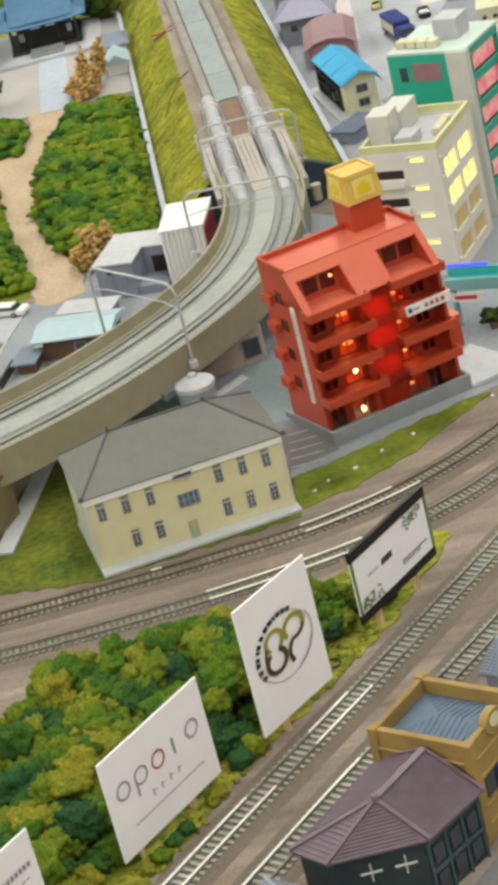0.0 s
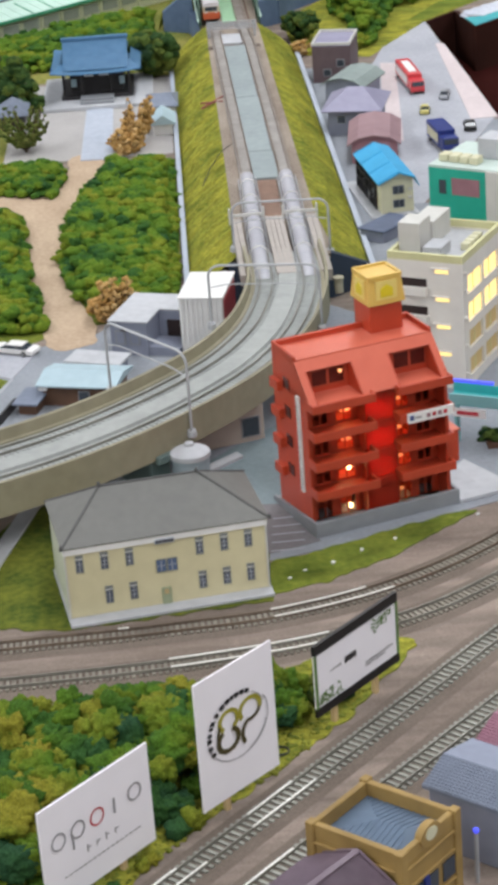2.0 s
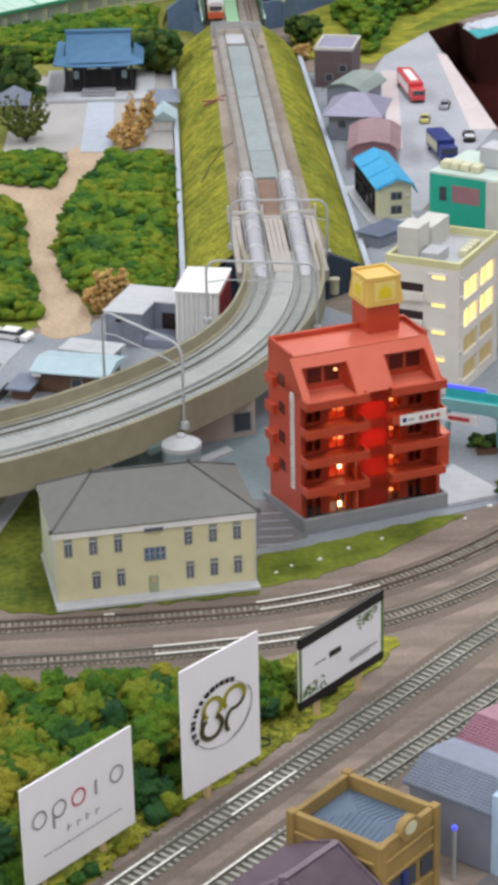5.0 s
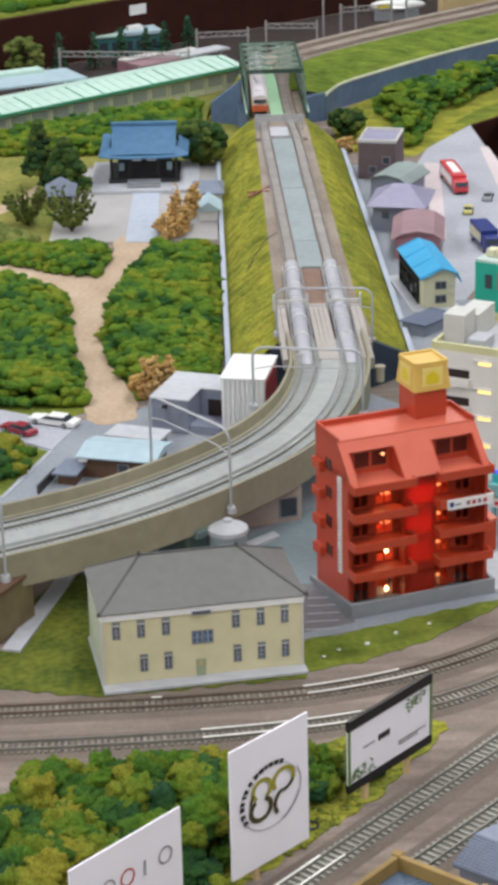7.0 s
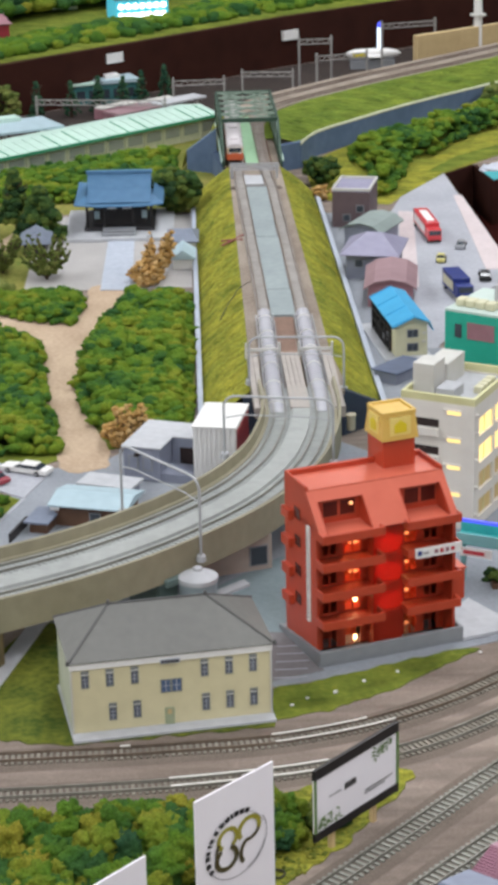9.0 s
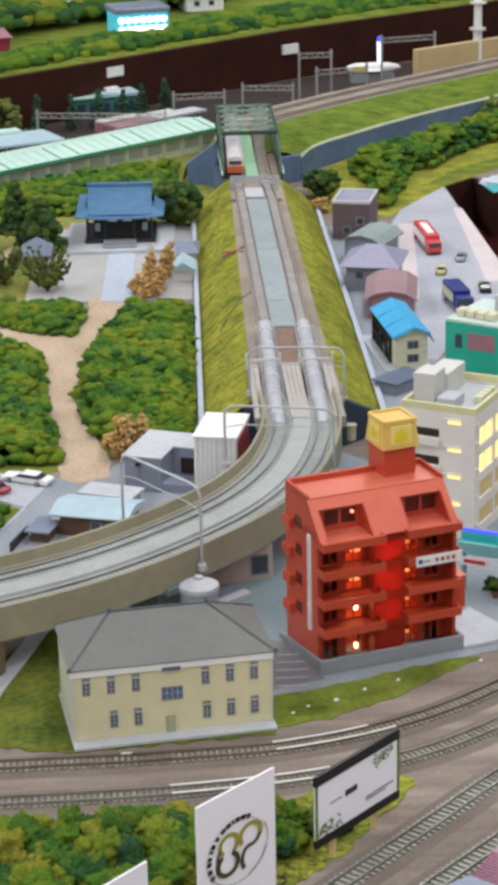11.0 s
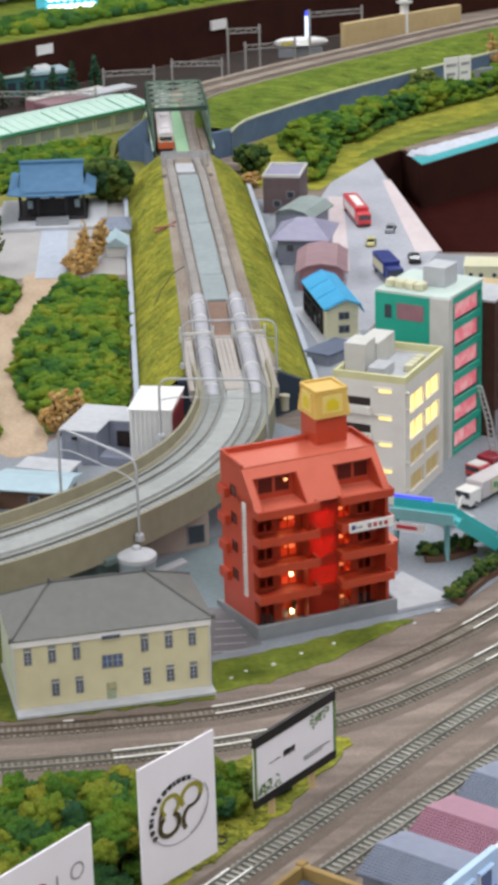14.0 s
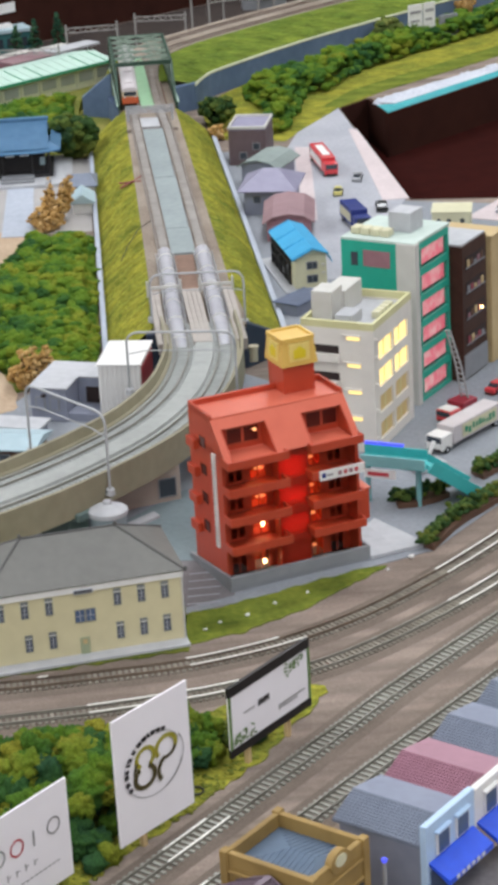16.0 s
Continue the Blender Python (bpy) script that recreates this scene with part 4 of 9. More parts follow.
# ---- tubes, ramp and gantries along the line ----
ramp = thing("approach_ramp", "grey plank approach ramp beside the embankment tracks", "ramp", kind="structure")
for o0, o1 in ((-4.45, -3.35), (-0.95, 0.95), (3.3, 4.4)):
    n_ = 4 if o1 - o0 > 1.5 else 2
    for k in range(n_):
        p0, p1 = o0 + (o1 - o0) * k / n_ + 0.025, o0 + (o1 - o0) * (k + 1) / n_ - 0.025
        bm = bmesh.new()
        prism(bm, [STRAIGHT(134.5, p0), STRAIGHT(134.5, p1), STRAIGHT(147.5, p1), STRAIGHT(147.5, p0)], 4.6, 5.80 - 0.03 * (k % 2))
        part("plank", bm, PLANK, ramp)
for o in (-4.5, -1.0, 1.0, 4.45):
    bm = bmesh.new()
    beam(bm, (*STRAIGHT(147.3, o), 5.2), (*STRAIGHT(147.3, o), 7.0), 0.22, 0.22)
    part("post", bm, GREY_PLASTIC, ramp)
for o0, o1 in ((-4.5, -1.0), (1.0, 4.45)):
    bm = bmesh.new()
    beam(bm, (*STRAIGHT(147.3, o0), 6.2), (*STRAIGHT(147.3, o1), 6.2), 0.15, 0.3)
    part("rail_bar", bm, GREY_PLASTIC, ramp)
for lo_off, hi_off in ((-2.3, -1.8), (2.2, 2.45)):
    tb = thing("track_cover", "clear pale plastic half-round guard over the track", "track cover", group="track covers")
    a, b = STRAIGHT(134.0, lo_off), STRAIGHT(158.4, hi_off)
    n = 14
    bm = bmesh.new()
    rings = []
    for k in range(13):
        t = k / 12
        cx, cy = a[0] + (b[0] - a[0]) * t, a[1] + (b[1] - a[1]) * t
        hgt = 0.55 + 0.6 * min(1.0, t * 3.0)
        ring = []
        for r in (0.86, 0.81):
            ring += [bm.verts.new((cx + r * math.cos(math.pi * i / n), cy, 5.05 + (hgt if r > 0.84 else hgt - 0.05) * math.sin(math.pi * i / n) ** 0.8)) for i in (range(n + 1) if r > 0.84 else range(n, -1, -1))]
        rings.append(ring)
    m_ = len(rings[0])
    for q, s in zip(rings, rings[1:]):
        for i in range(m_):
            bm.faces.new((q[i], q[(i + 1) % m_], s[(i + 1) % m_], s[i]))
    part("cover", bm, ROD_CLEAR, tb, smooth=60)
    for k in range(1, 12, 2):
        t = k / 12
        cx, cy = a[0] + (b[0] - a[0]) * t, a[1] + (b[1] - a[1]) * t
        hgt = 0.58 + 0.6 * min(1.0, t * 3.0)
        bm = bmesh.new()
        tube(bm, [(cx + 0.88 * math.cos(math.pi * i / n), cy, 5.05 + hgt * math.sin(math.pi * i / n) ** 0.8) for i in range(n + 1)], 0.05, 5)
        part("joint_ring", bm, GREY_PLASTIC, tb, smooth=50)
    for side in (-0.98, 0.98):
        bm = bmesh.new()
        beam(bm, (a[0] + side, a[1] + 1, 5.45), (b[0] + side, b[1], 5.3), 0.09, 0.3)
        part("edge_strip", bm, STEEL_GREY, tb)
bm = bmesh.new()
prism(bm, [STRAIGHT(147.6, -0.95), STRAIGHT(147.6, 0.95), STRAIGHT(160, 1.45), STRAIGHT(160, -0.85)], 4.6, 4.85)
structure(part("brown_bed", bm, mat("brown_bed_board", (0.27, 0.17, 0.125), (0.19, 0.12, 0.09), rough=0.8, scale=160, bump=0.2)), "bare brown bed between the track covers", "ballast")
knob = thing("parapet_post", "short grey round post on the viaduct parapet", "post", cm(12.75, 133.8, 0), size=ROUND)
bm = bmesh.new()
cyl(bm, 0, 0, 3.6, 5.0, 0.42, n=14)
cyl(bm, 0, 0, 5.0, 5.25, 0.52, n=14)
part("post", bm, PARAPET_PALE, knob, smooth=40)


def gantry(a, b, za, zb, top):
    """A grey catenary portal with rounded corners, its feet at a and b."""
    g = thing("catenary_gantry", "grey tubular catenary portal straddling the tracks", "catenary portal", group="catenary portals")
    a, b = Vector((*a, 0)), Vector((*b, 0))
    d = (b - a).normalized()
    r = 1.1
    pts = [a + Vector((0, 0, za)), a + Vector((0, 0, top - r))]
    for k in range(1, 6):
        t = k / 5 * math.pi / 2
        pts.append(a + d * r * (1 - math.cos(t)) + Vector((0, 0, top - r + r * math.sin(t))))
    for k in range(0, 6):
        t = k / 5 * math.pi / 2
        pts.append(b - d * r * (1 - math.sin(t)) + Vector((0, 0, top - r + r * math.cos(t))))
    pts.append(b + Vector((0, 0, zb)))
    bm = bmesh.new()
    tube(bm, pts, 0.115, 8)
    part("portal", bm, STEEL_GREY, g, smooth=50)
    bm = bmesh.new()
    tube(bm, [a + d * 0.2 + Vector((0, 0, top - 2.2)), a + d * 1.6 + Vector((0, 0, top - 1.9)), b - d * 1.6 + Vector((0, 0, top - 1.9)), b - d * 0.2 + Vector((0, 0, top - 2.2))], 0.06, 6)
    part("registration_arm", bm, STEEL_GREY, g, smooth=50)
    for p, z in ((a, za), (b, zb)):
        bm = bmesh.new()
        cyl(bm, p.x, p.y, z - 0.35, z + 0.15, 0.42, 0.36, 12)
        part("foot_bracket", bm, STEEL_GREY, g, smooth=50)


gantry((-8.4, 115.6), (-1.6, 109.0), 5.6, 4.9, 12.2)
gantry((0.5, 125.6), (10.4, 124.3), 5.6, 5.2, 11.6)
gantry((3.1, 141.5), (12.6, 141.0), 5.4, 4.6, 10.3)
gantry((-22.5, 106.5), (-19.0, 99.8), 5.6, 4.9, 12.0)

# round blue-grey tank and dark arch under the viaduct
TANK = mat("tank_blue_grey", (0.30, 0.36, 0.39), (0.22, 0.27, 0.30), rough=0.6, scale=90, bump=0.08)
tank = thing("round_tank", "round blue-grey tank with a domed lid under the viaduct", "tank", cm(-1.9, 107.9), size=ROUND)
bm = bmesh.new()
cyl(bm, 0, 0, 0, 3.5, 1.55, n=32)
part("body", bm, TANK, tank, smooth=40)
bm = bmesh.new()
cyl(bm, 0, 0, 3.4, 3.8, 1.68, 1.66, n=32)
cyl(bm, 0, 0, 3.8, 4.35, 1.66, 0.45, n=32)
cyl(bm, 0, 0, 4.35, 4.6, 0.42, 0.36, n=20)
part("lid", bm, CONCRETE_PALE, tank, "pale conical lid", smooth=40)
hut = thing("underpass_house", "beige house tucked under the viaduct with one dark window", "house", cm(1.4, 114.2, 0, 14))
boxes("wall", PINK_GREY, hut, (-3.6, 3.1, 0, 3.2, 0, 3.4), bev=0.05)
boxes("window", PANE, hut, (1.15, 2.6, -0.06, 0.1, 0.6, 2.35))
boxes("window_frame", GREY_BASE, hut, (1.05, 1.15, -0.1, 0.1, 0.5, 2.45), (2.6, 2.7, -0.1, 0.1, 0.5, 2.45), (1.15, 2.6, -0.1, 0.1, 2.35, 2.45), (1.15, 2.6, -0.1, 0.1, 0.5, 0.6))
corner = thing("brown_house", "olive-cream house with brown roof under the viaduct", "house", cm(-19.5, 98.0, 0, -20))
boxes("wall", OLIVE_SHADED, corner, (-9, 0, 0, 4.0, 0, 4.2), bev=0.05)
boxes("roof", BROWN_WOOD, corner, (-9.3, 0.2, -0.25, 4.2, 4.2, 4.55), bev=0.04)
for x in (-1.9, -4.2, -6.5):
    for z in (0.9, 2.6):
        fr = boxes("window_frame", BROWN_WOOD, corner, (x, x + 1.3, -0.08, 0.05, z - 0.1, z + 1.0))
        boxes("pane", PANE, fr, (x + 0.12, x + 1.18, -0.11, 0.0, z, z + 0.9))

# ---- cream two-storey house ----
def cream_house():
    h = thing("cream_house", "cream two-storey building with grey hipped roof on a pale slab", "house", cm(-10.85, 91.55, 0, 7.7))
    W, D = 14.8, 6.7
    boxes("slab", CONCRETE_PALE, h, (-0.15, W + 0.15, -0.1, D + 0.4, 0, 0.3), bev=0.05)
    boxes("wall", CREAM_WALL, h, (0, W, 0.75, D, 0.3, 5.75), bev=0.03)
    # thin cover gives this flank a paler, greener tone than the front
    boxes("side_wall", FLANK_PALE, h, (-0.05, -0.004, 0.8, D - 0.05, 0.32, 5.74), label="flank in a paler, greener tone")
    for cx_ in (0.0, W):
        boxes("downpipe", GREY_PLASTIC, h, (cx_ - 0.07, cx_ + 0.05, 0.67, 0.79, 0.3, 5.75))
    boxes("fascia", WHITE, h, (-0.1, W + 0.1, 0.66, D + 0.12, 5.75, 6.4))
    z0, z1 = 6.4, 9.15
    x0, x1, y0, y1 = -0.22, W + 0.3, 0.6, D + 0.35
    ym = (y0 + y1) / 2
    ra, rb = 3.45, 10.75
    bm = bmesh.new()
    solid(bm, [(x0, y0, z0), (x1, y0, z0), (x1, y1, z0), (x0, y1, z0), (ra, ym, z1), (rb, ym, z1),
               (x0, y0, z0 - 0.09), (x1, y0, z0 - 0.09), (x1, y1, z0 - 0.09), (x0, y1, z0 - 0.09)],
          ((0, 1, 5, 4), (1, 2, 5), (2, 3, 4, 5), (3, 0, 4), (6, 7, 1, 0), (7, 8, 2, 1), (8, 9, 3, 2), (9, 6, 0, 3), (9, 8, 7, 6)))
    roof = part("roof", bm, SLATE, h, "grey slate hipped roof")
    for p, q in (((ra, ym, z1), (rb, ym, z1)), ((ra, ym, z1), (x0, y0, z0)), ((rb, ym, z1), (x1, y0, z0)), ((ra, ym, z1), (x0, y1, z0)), ((rb, ym, z1), (x1, y1, z0))):
        bm = bmesh.new()
        beam(bm, p, q, 0.13, 0.12)
        part("ridge_cap", bm, SLATE_DARK, roof)
    for x, y, z in ((ra, ym, z1), (rb, ym, z1), (x0, y0, z0), (x1, y0, z0)):
        bm = bmesh.new()
        cyl(bm, x, y, z - 0.05, z + 0.3, 0.16, 0.11, 8)
        part("finial", bm, SLATE_DARK, roof)

    def window(x, z, w=0.42, hh=0.98, cols=2, rows=3, head=True):
        bm = bmesh.new()
        for a0, a1, c0, c1 in ((-0.08, 0, -0.08, hh + 0.08), (w, w + 0.08, -0.08, hh + 0.08), (0, w, -0.08, 0), (0, w, hh, hh + 0.08)):
            box(bm, x + a0, x + a1, 0.70, 0.78, z + c0, z + c1)
        fr = part("window_frame", bm, FRAME_GREY, h)
        bm = bmesh.new()
        box(bm, x, x + w, 0.735, 0.8, z, z + hh)
        part("pane", bm, PANE_BLUE if rows == 2 else PANE_DIM, fr)
        bm = bmesh.new()
        for i in range(1, cols):
            box(bm, x + w * i / cols - 0.03, x + w * i / cols + 0.03, 0.715, 0.76, z, z + hh)
        for i in range(1, rows):
            box(bm, x, x + w, 0.715, 0.76, z + hh * i / rows - 0.02, z + hh * i / rows + 0.02)
        part("glazing_bar", bm, FRAME_PALE, fr)
        if head:
            boxes("white_head", WHITE, fr, (x - 0.06, x + w + 0.06, 0.71, 0.78, z + hh + 0.08, z + hh + 0.17))
            boxes("grey_head", FRAME_GREY, fr, (x - 0.08, x + w + 0.08, 0.69, 0.78, z + hh + 0.17, z + hh + 0.42))

    for x in (0.8, 2.62, 4.45, 9.62, 11.45, 13.25):
        window(x, 4.2)
    for x in (2.75, 4.55, 9.68, 11.48, 13.27):
        window(x, 1.25)
    window(6.62, 3.15, 0.62, 0.98, 2, 2, False)
    window(7.42, 3.15, 0.62, 0.98, 2, 2, False)
    nb = boxes("name_board", FRAME_PALE, h, (6.55, 8.0, 0.6, 0.7, 5.62, 6.0))
    for k in range(6):
        boxes("marking", BLACK, nb, (6.65 + 0.22 * k, 6.8 + 0.22 * k, 0.57, 0.62, 5.7, 5.92))
    d_ = boxes("door", DOOR_GREEN, h, (6.8, 7.5, 0.69, 0.8, 0.3, 1.75))
    boxes("door_pane", TAN_WALL, d_, (6.98, 7.32, 0.67, 0.72, 1.2, 1.6))


FLANK_PALE = mat("pale_green_flank", (0.52, 0.55, 0.44), (0.45, 0.48, 0.38), rough=0.6, bump=0.05)
PANE_DIM = mat("grey_window_glass", (0.10, 0.115, 0.15), (0.075, 0.085, 0.115), rough=0.2, bump=0.0, spec=0.6)
FRAME_GREY = mat("slate_grey_frame", (0.22, 0.23, 0.23), (0.18, 0.19, 0.19), rough=0.5, bump=0.03)
FRAME_PALE = mat("pale_grey_bar", (0.42, 0.44, 0.50), (0.36, 0.38, 0.44), rough=0.5, bump=0.03)
SLATE_DARK = mat("dark_slate_ridge", (0.10, 0.10, 0.10), (0.075, 0.075, 0.075), rough=0.6, bump=0.1)
cream_house()

# ---- orange apartment block ----
def apartment():
    h = thing("apartment_block", "glossy orange-red six-storey apartment block with lit balconies", "apartment building", cm(8.0, 100.2, 0, 15.6))
    W, y0, y1 = 11.2, 0.95, 5.5
    f = -0.2
    boxes("base_plate", GREY_BASE, h, (-0.4, 11.7, 0, 6.2, 0, 0.35))
    boxes("base_wall", GREY_BASE, h, (-0.4, 11.7, -0.05, 0.2, 0.35, 1.35), bev=0.03)
    boxes("base_wall", GREY_BASE, h, (11.45, 11.7, 0.2, 3.0, 0.35, 1.35), bev=0.03)
    bm = bmesh.new()
    solid(bm, [(-0.4, 0.2, 0.35), (-0.15, 0.2, 0.35), (-0.15, 6.2, 0.35), (-0.4, 6.2, 0.35), (-0.4, 0.2, 1.3), (-0.15, 0.2, 1.3), (-0.15, 6.2, 0.45), (-0.4, 6.2, 0.45)],
          ((3, 2, 1, 0), (4, 5, 6, 7), (0, 1, 5, 4), (1, 2, 6, 5), (2, 3, 7, 6), (3, 0, 4, 7)))
    part("base_flank", bm, GREY_BASE, h)
    boxes("terrace", CONCRETE_PALE, h, (11.7, 14.3, -0.1, 4.2, 0, 0.4), bev=0.04)
    for b in ((0.2, 0.45, y0 - 0.1, y1, 0.35, 12.0), (11.0, 11.25, 0.5, y1, 0.35, 12.0), (0.45, 11.0, y1 - 0.3, y1, 0.35, 12.0)):
        boxes("side_wall", ORANGE, h, b)
    lips = [(3.35, 4.1), (5.95, 6.7), (8.55, 9.3), (11.05, 11.8)]
    floors = [0.35, 3.4, 6.0, 8.6, 11.1]
    for z in floors[1:]:
        boxes("floor_slab", ORANGE, h, (0.45, 11.0, y0, y1 - 0.3, z - 0.15, z + 0.1))
    yb = y0 + 0.75
    for i, z in enumerate(floors[:4]):
        top = floors[i + 1] - 0.15
        for x0, x1, side in ((0.45, 4.75, 0), (7.1, 11.0, 1)):
            xm = (x0 + x1) / 2
            sill = z + (0.1 if i == 0 else 0.3)
            boxes("balcony_back_wall", ORANGE, h, (x0, x0 + 0.6, yb, yb + 0.15, z + 0.1, top), (x1 - 0.45, x1, yb, yb + 0.15, z + 0.1, top),
                  (x0, x1, yb, yb + 0.15, z + 0.1, sill), (x0, x1, yb, yb + 0.15, top - 0.35, top), (xm - 0.25, xm + 0.25, yb, yb + 0.15, z + 0.1, top))
            for a0, a1 in ((x0 + 0.6, xm - 0.25), (xm + 0.25, x1 - 0.45)):
                bm = bmesh.new()
                for q in (a0 + 0.05, (a0 + a1) / 2, a1 - 0.05):
                    box(bm, q - 0.05, q + 0.05, yb + 0.02, yb + 0.1, sill, top - 0.35)
                part("window_frame", bm, ORANGE, h)
            boxes("room_wall", ROOM, h, (x0 + 0.2, x1 - 0.2, yb + 1.3, yb + 1.4, z + 0.1, top))
            boxes("room_partition", ROOM, h, (xm - 0.06, xm + 0.06, yb + 0.15, yb + 1.3, z + 0.1, top))
            xb = x1 - 1.0 if side == 0 else x0 + 0.95
            strong = side == 0 and i < 2
            bm = bmesh.new()
            bmesh.ops.create_uvsphere(bm, u_segments=10, v_segments=6, radius=0.2)
            bmesh.ops.translate(bm, vec=(xb, yb + 0.55, top - 0.28), verts=bm.verts)
            part("bulb", bm, LIT_BULB if strong else LIT_AMBER, h, smooth=60)
            if strong:
                bm = bmesh.new()
                bmesh.ops.create_uvsphere(bm, u_segments=10, v_segments=6, radius=0.2)
                bmesh.ops.translate(bm, vec=(xb + 0.1, yb + 0.3, z + (0.5 if i == 0 else 0.95)), verts=bm.verts)
                part("bulb", bm, LIT_SPOT, h, smooth=60)
            else:
                # added glowing body stands for the splash of bulb light; no lamp itself
                bm = bmesh.new()
                bmesh.ops.create_uvsphere(bm, u_segments=10, v_segments=6, radius=0.16)
                bmesh.ops.scale(bm, vec=(2.8, 1, 0.9), verts=bm.verts)
                bmesh.ops.translate(bm, vec=(xb + (0.1 if side == 0 else -0.1), yb + 0.35, z + 0.88), verts=bm.verts)
                part("light_splash", bm, LIT_GLOW, h, smooth=60)
    # centre bay of red sheet with a lamp behind it
    for i, z in enumerate(floors[:4]):
        boxes("centre_panel", RED_SHEET, h, (4.75, 7.1, y0 - 0.15, y0 - 0.08, z + 0.1, floors[i + 1] - 0.1))
        boxes("centre_sill", RED_SHEET, h, (4.75, 7.1, y0 - 0.28, y0 - 0.08, floors[i + 1] - 0.5, floors[i + 1] + 0.25))
        for x in (4.75, 7.02):
            boxes("centre_cheek", ORANGE, h, (x - 0.04, x + 0.08, y0 - 0.08, yb + 0.8, z + 0.1, floors[i + 1] - 0.1))
        if i:
            bm = bmesh.new()
            bmesh.ops.create_uvsphere(bm, u_segments=10, v_segments=6, radius=0.42)
            bmesh.ops.translate(bm, vec=(5.95, y0 + 1.05, z + 1.2), verts=bm.verts)
            part("centre_lamp", bm, LIT_CENTRE if i > 1 else LIT_CENTRE_DIM, h, smooth=60)
    # balcony fronts
    for z0, z1 in lips:
        for x0, x1 in ((0.15, 5.15), (6.95, 11.35)):
            t = 0.17
            boxes("balcony", ORANGE, h, (x0, x1, f, f + t, z0, z1), (x0, x0 + t, f + t, y0 + 0.1, z0, z1), (x1 - t, x1, f + t, y0 + 0.1, z0, z1),
                  (x0 + t, x1 - t, f + t, yb, z0, z0 + 0.12), bev=0.025)
    # balconies and windows of the flank
    for z0, z1 in lips:
        boxes("side_balcony", ORANGE, h, (-0.2, 0.22, y0 + 3.3, y1 - 0.1, z0, z1 + 0.1), bev=0.025)
        boxes("side_window", RED_GLASS, h, (0.14, 0.24, y0 + 2.2, y0 + 3.0, z0 + 0.5, z0 + 1.45))
        boxes("rear_balcony", ORANGE, h, (11.2, 12.5 if z0 < 4 else 11.9, y0 + 1.0, y1 - 0.3, z0 - 0.2, z1), bev=0.025)
    boxes("side_bay", ORANGE, h, (11.2, 12.3, y0 - 0.05, y0 + 1.6, 3.3, 6.1), bev=0.03)
    boxes("side_bay_cap", ORANGE_ROOF, h, (11.2, 12.38, y0 - 0.12, y0 + 1.66, 6.1, 6.25))
    # sloping top storey with two dormer recesses
    ys, zr, zb = f + 0.45, 14.5, 11.6
    yr = y0 + 1.35
    def at(z):
        return ys + (yr - ys) * (z - zb) / (zr - zb)
    def slope(x0, x1, za=zb, zt=zr):
        bm = bmesh.new()
        a0, a1 = at(za), at(zt)
        solid(bm, [(x0, a0, za), (x1, a0, za), (x1, a1, zt), (x0, a1, zt), (x0, a0 + 0.3, za), (x1, a0 + 0.3, za), (x1, a1 + 0.3, zt), (x0, a1 + 0.3, zt)],
              ((0, 1, 2, 3), (4, 7, 6, 5), (0, 3, 7, 4), (1, 5, 6, 2), (0, 4, 5, 1), (3, 2, 6, 7)))
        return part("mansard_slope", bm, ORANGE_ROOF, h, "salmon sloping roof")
    for x0, x1 in ((0.2, 0.75), (4.45, 7.3), (10.75, 11.25)):
        slope(x0, x1)
    for x in (0.2, 11.03):
        bm = bmesh.new()
        solid(bm, [(x, ys, zb - 0.2), (x, yr, zr), (x, y1, zr), (x, y1, zb - 0.2), (x + 0.22, ys, zb - 0.2), (x + 0.22, yr, zr), (x + 0.22, y1, zr), (x + 0.22, y1, zb - 0.2)],
              ((0, 3, 2, 1), (4, 5, 6, 7), (0, 1, 5, 4), (1, 2, 6, 5), (2, 3, 7, 6), (3, 0, 4, 7)))
        part("gable_wall", bm, ORANGE, h)
    for x0, x1, lit in ((0.75, 4.45, True), (7.3, 10.75, False)):
        slope(x0, x1, 13.75, zr)
        yw = yr - 0.15
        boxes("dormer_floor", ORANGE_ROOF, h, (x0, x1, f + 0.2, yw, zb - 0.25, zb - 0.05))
        for xx in (x0, x1 - 0.1):
            bm = bmesh.new()
            solid(bm, [(xx, ys, zb), (xx, at(13.8), 13.8), (xx, yw, 13.8), (xx, yw, zb), (xx + 0.1, ys, zb), (xx + 0.1, at(13.8), 13.8), (xx + 0.1, yw, 13.8), (xx + 0.1, yw, zb)],
                  ((0, 3, 2, 1), (4, 5, 6, 7), (0, 1, 5, 4), (1, 2, 6, 5), (2, 3, 7, 6), (3, 0, 4, 7)))
            part("dormer_cheek", bm, ORANGE, h)
        boxes("dormer_wall", ORANGE, h, (x0, x1, yw, yw + 0.12, zb - 0.05, 14.0))
        for a0 in (x0 + 0.7, x0 + 2.05):
            wn = boxes("dormer_window", RED_GLASS, h, (a0, a0 + 1.15, yw - 0.03, yw + 0.02, zb + 0.5, zb + 1.8))
            boxes("window_frame", ROOM, wn, (a0 - 0.1, a0, yw - 0.05, yw, zb + 0.4, zb + 1.9), (a0 + 1.15, a0 + 1.25, yw - 0.05, yw, zb + 0.4, zb + 1.9), (a0, a0 + 1.15, yw - 0.05, yw, zb + 1.8, zb + 1.9), (a0, a0 + 1.15, yw - 0.05, yw, zb + 0.4, zb + 0.5))
        if lit:
            bm = bmesh.new()
            bmesh.ops.create_uvsphere(bm, u_segments=10, v_segments=6, radius=0.15)
            bmesh.ops.translate(bm, vec=(x0 + 2.9, yw - 0.12, zb + 1.45), verts=bm.verts)
            part("bulb", bm, LIT_ORANGE, h, smooth=60)
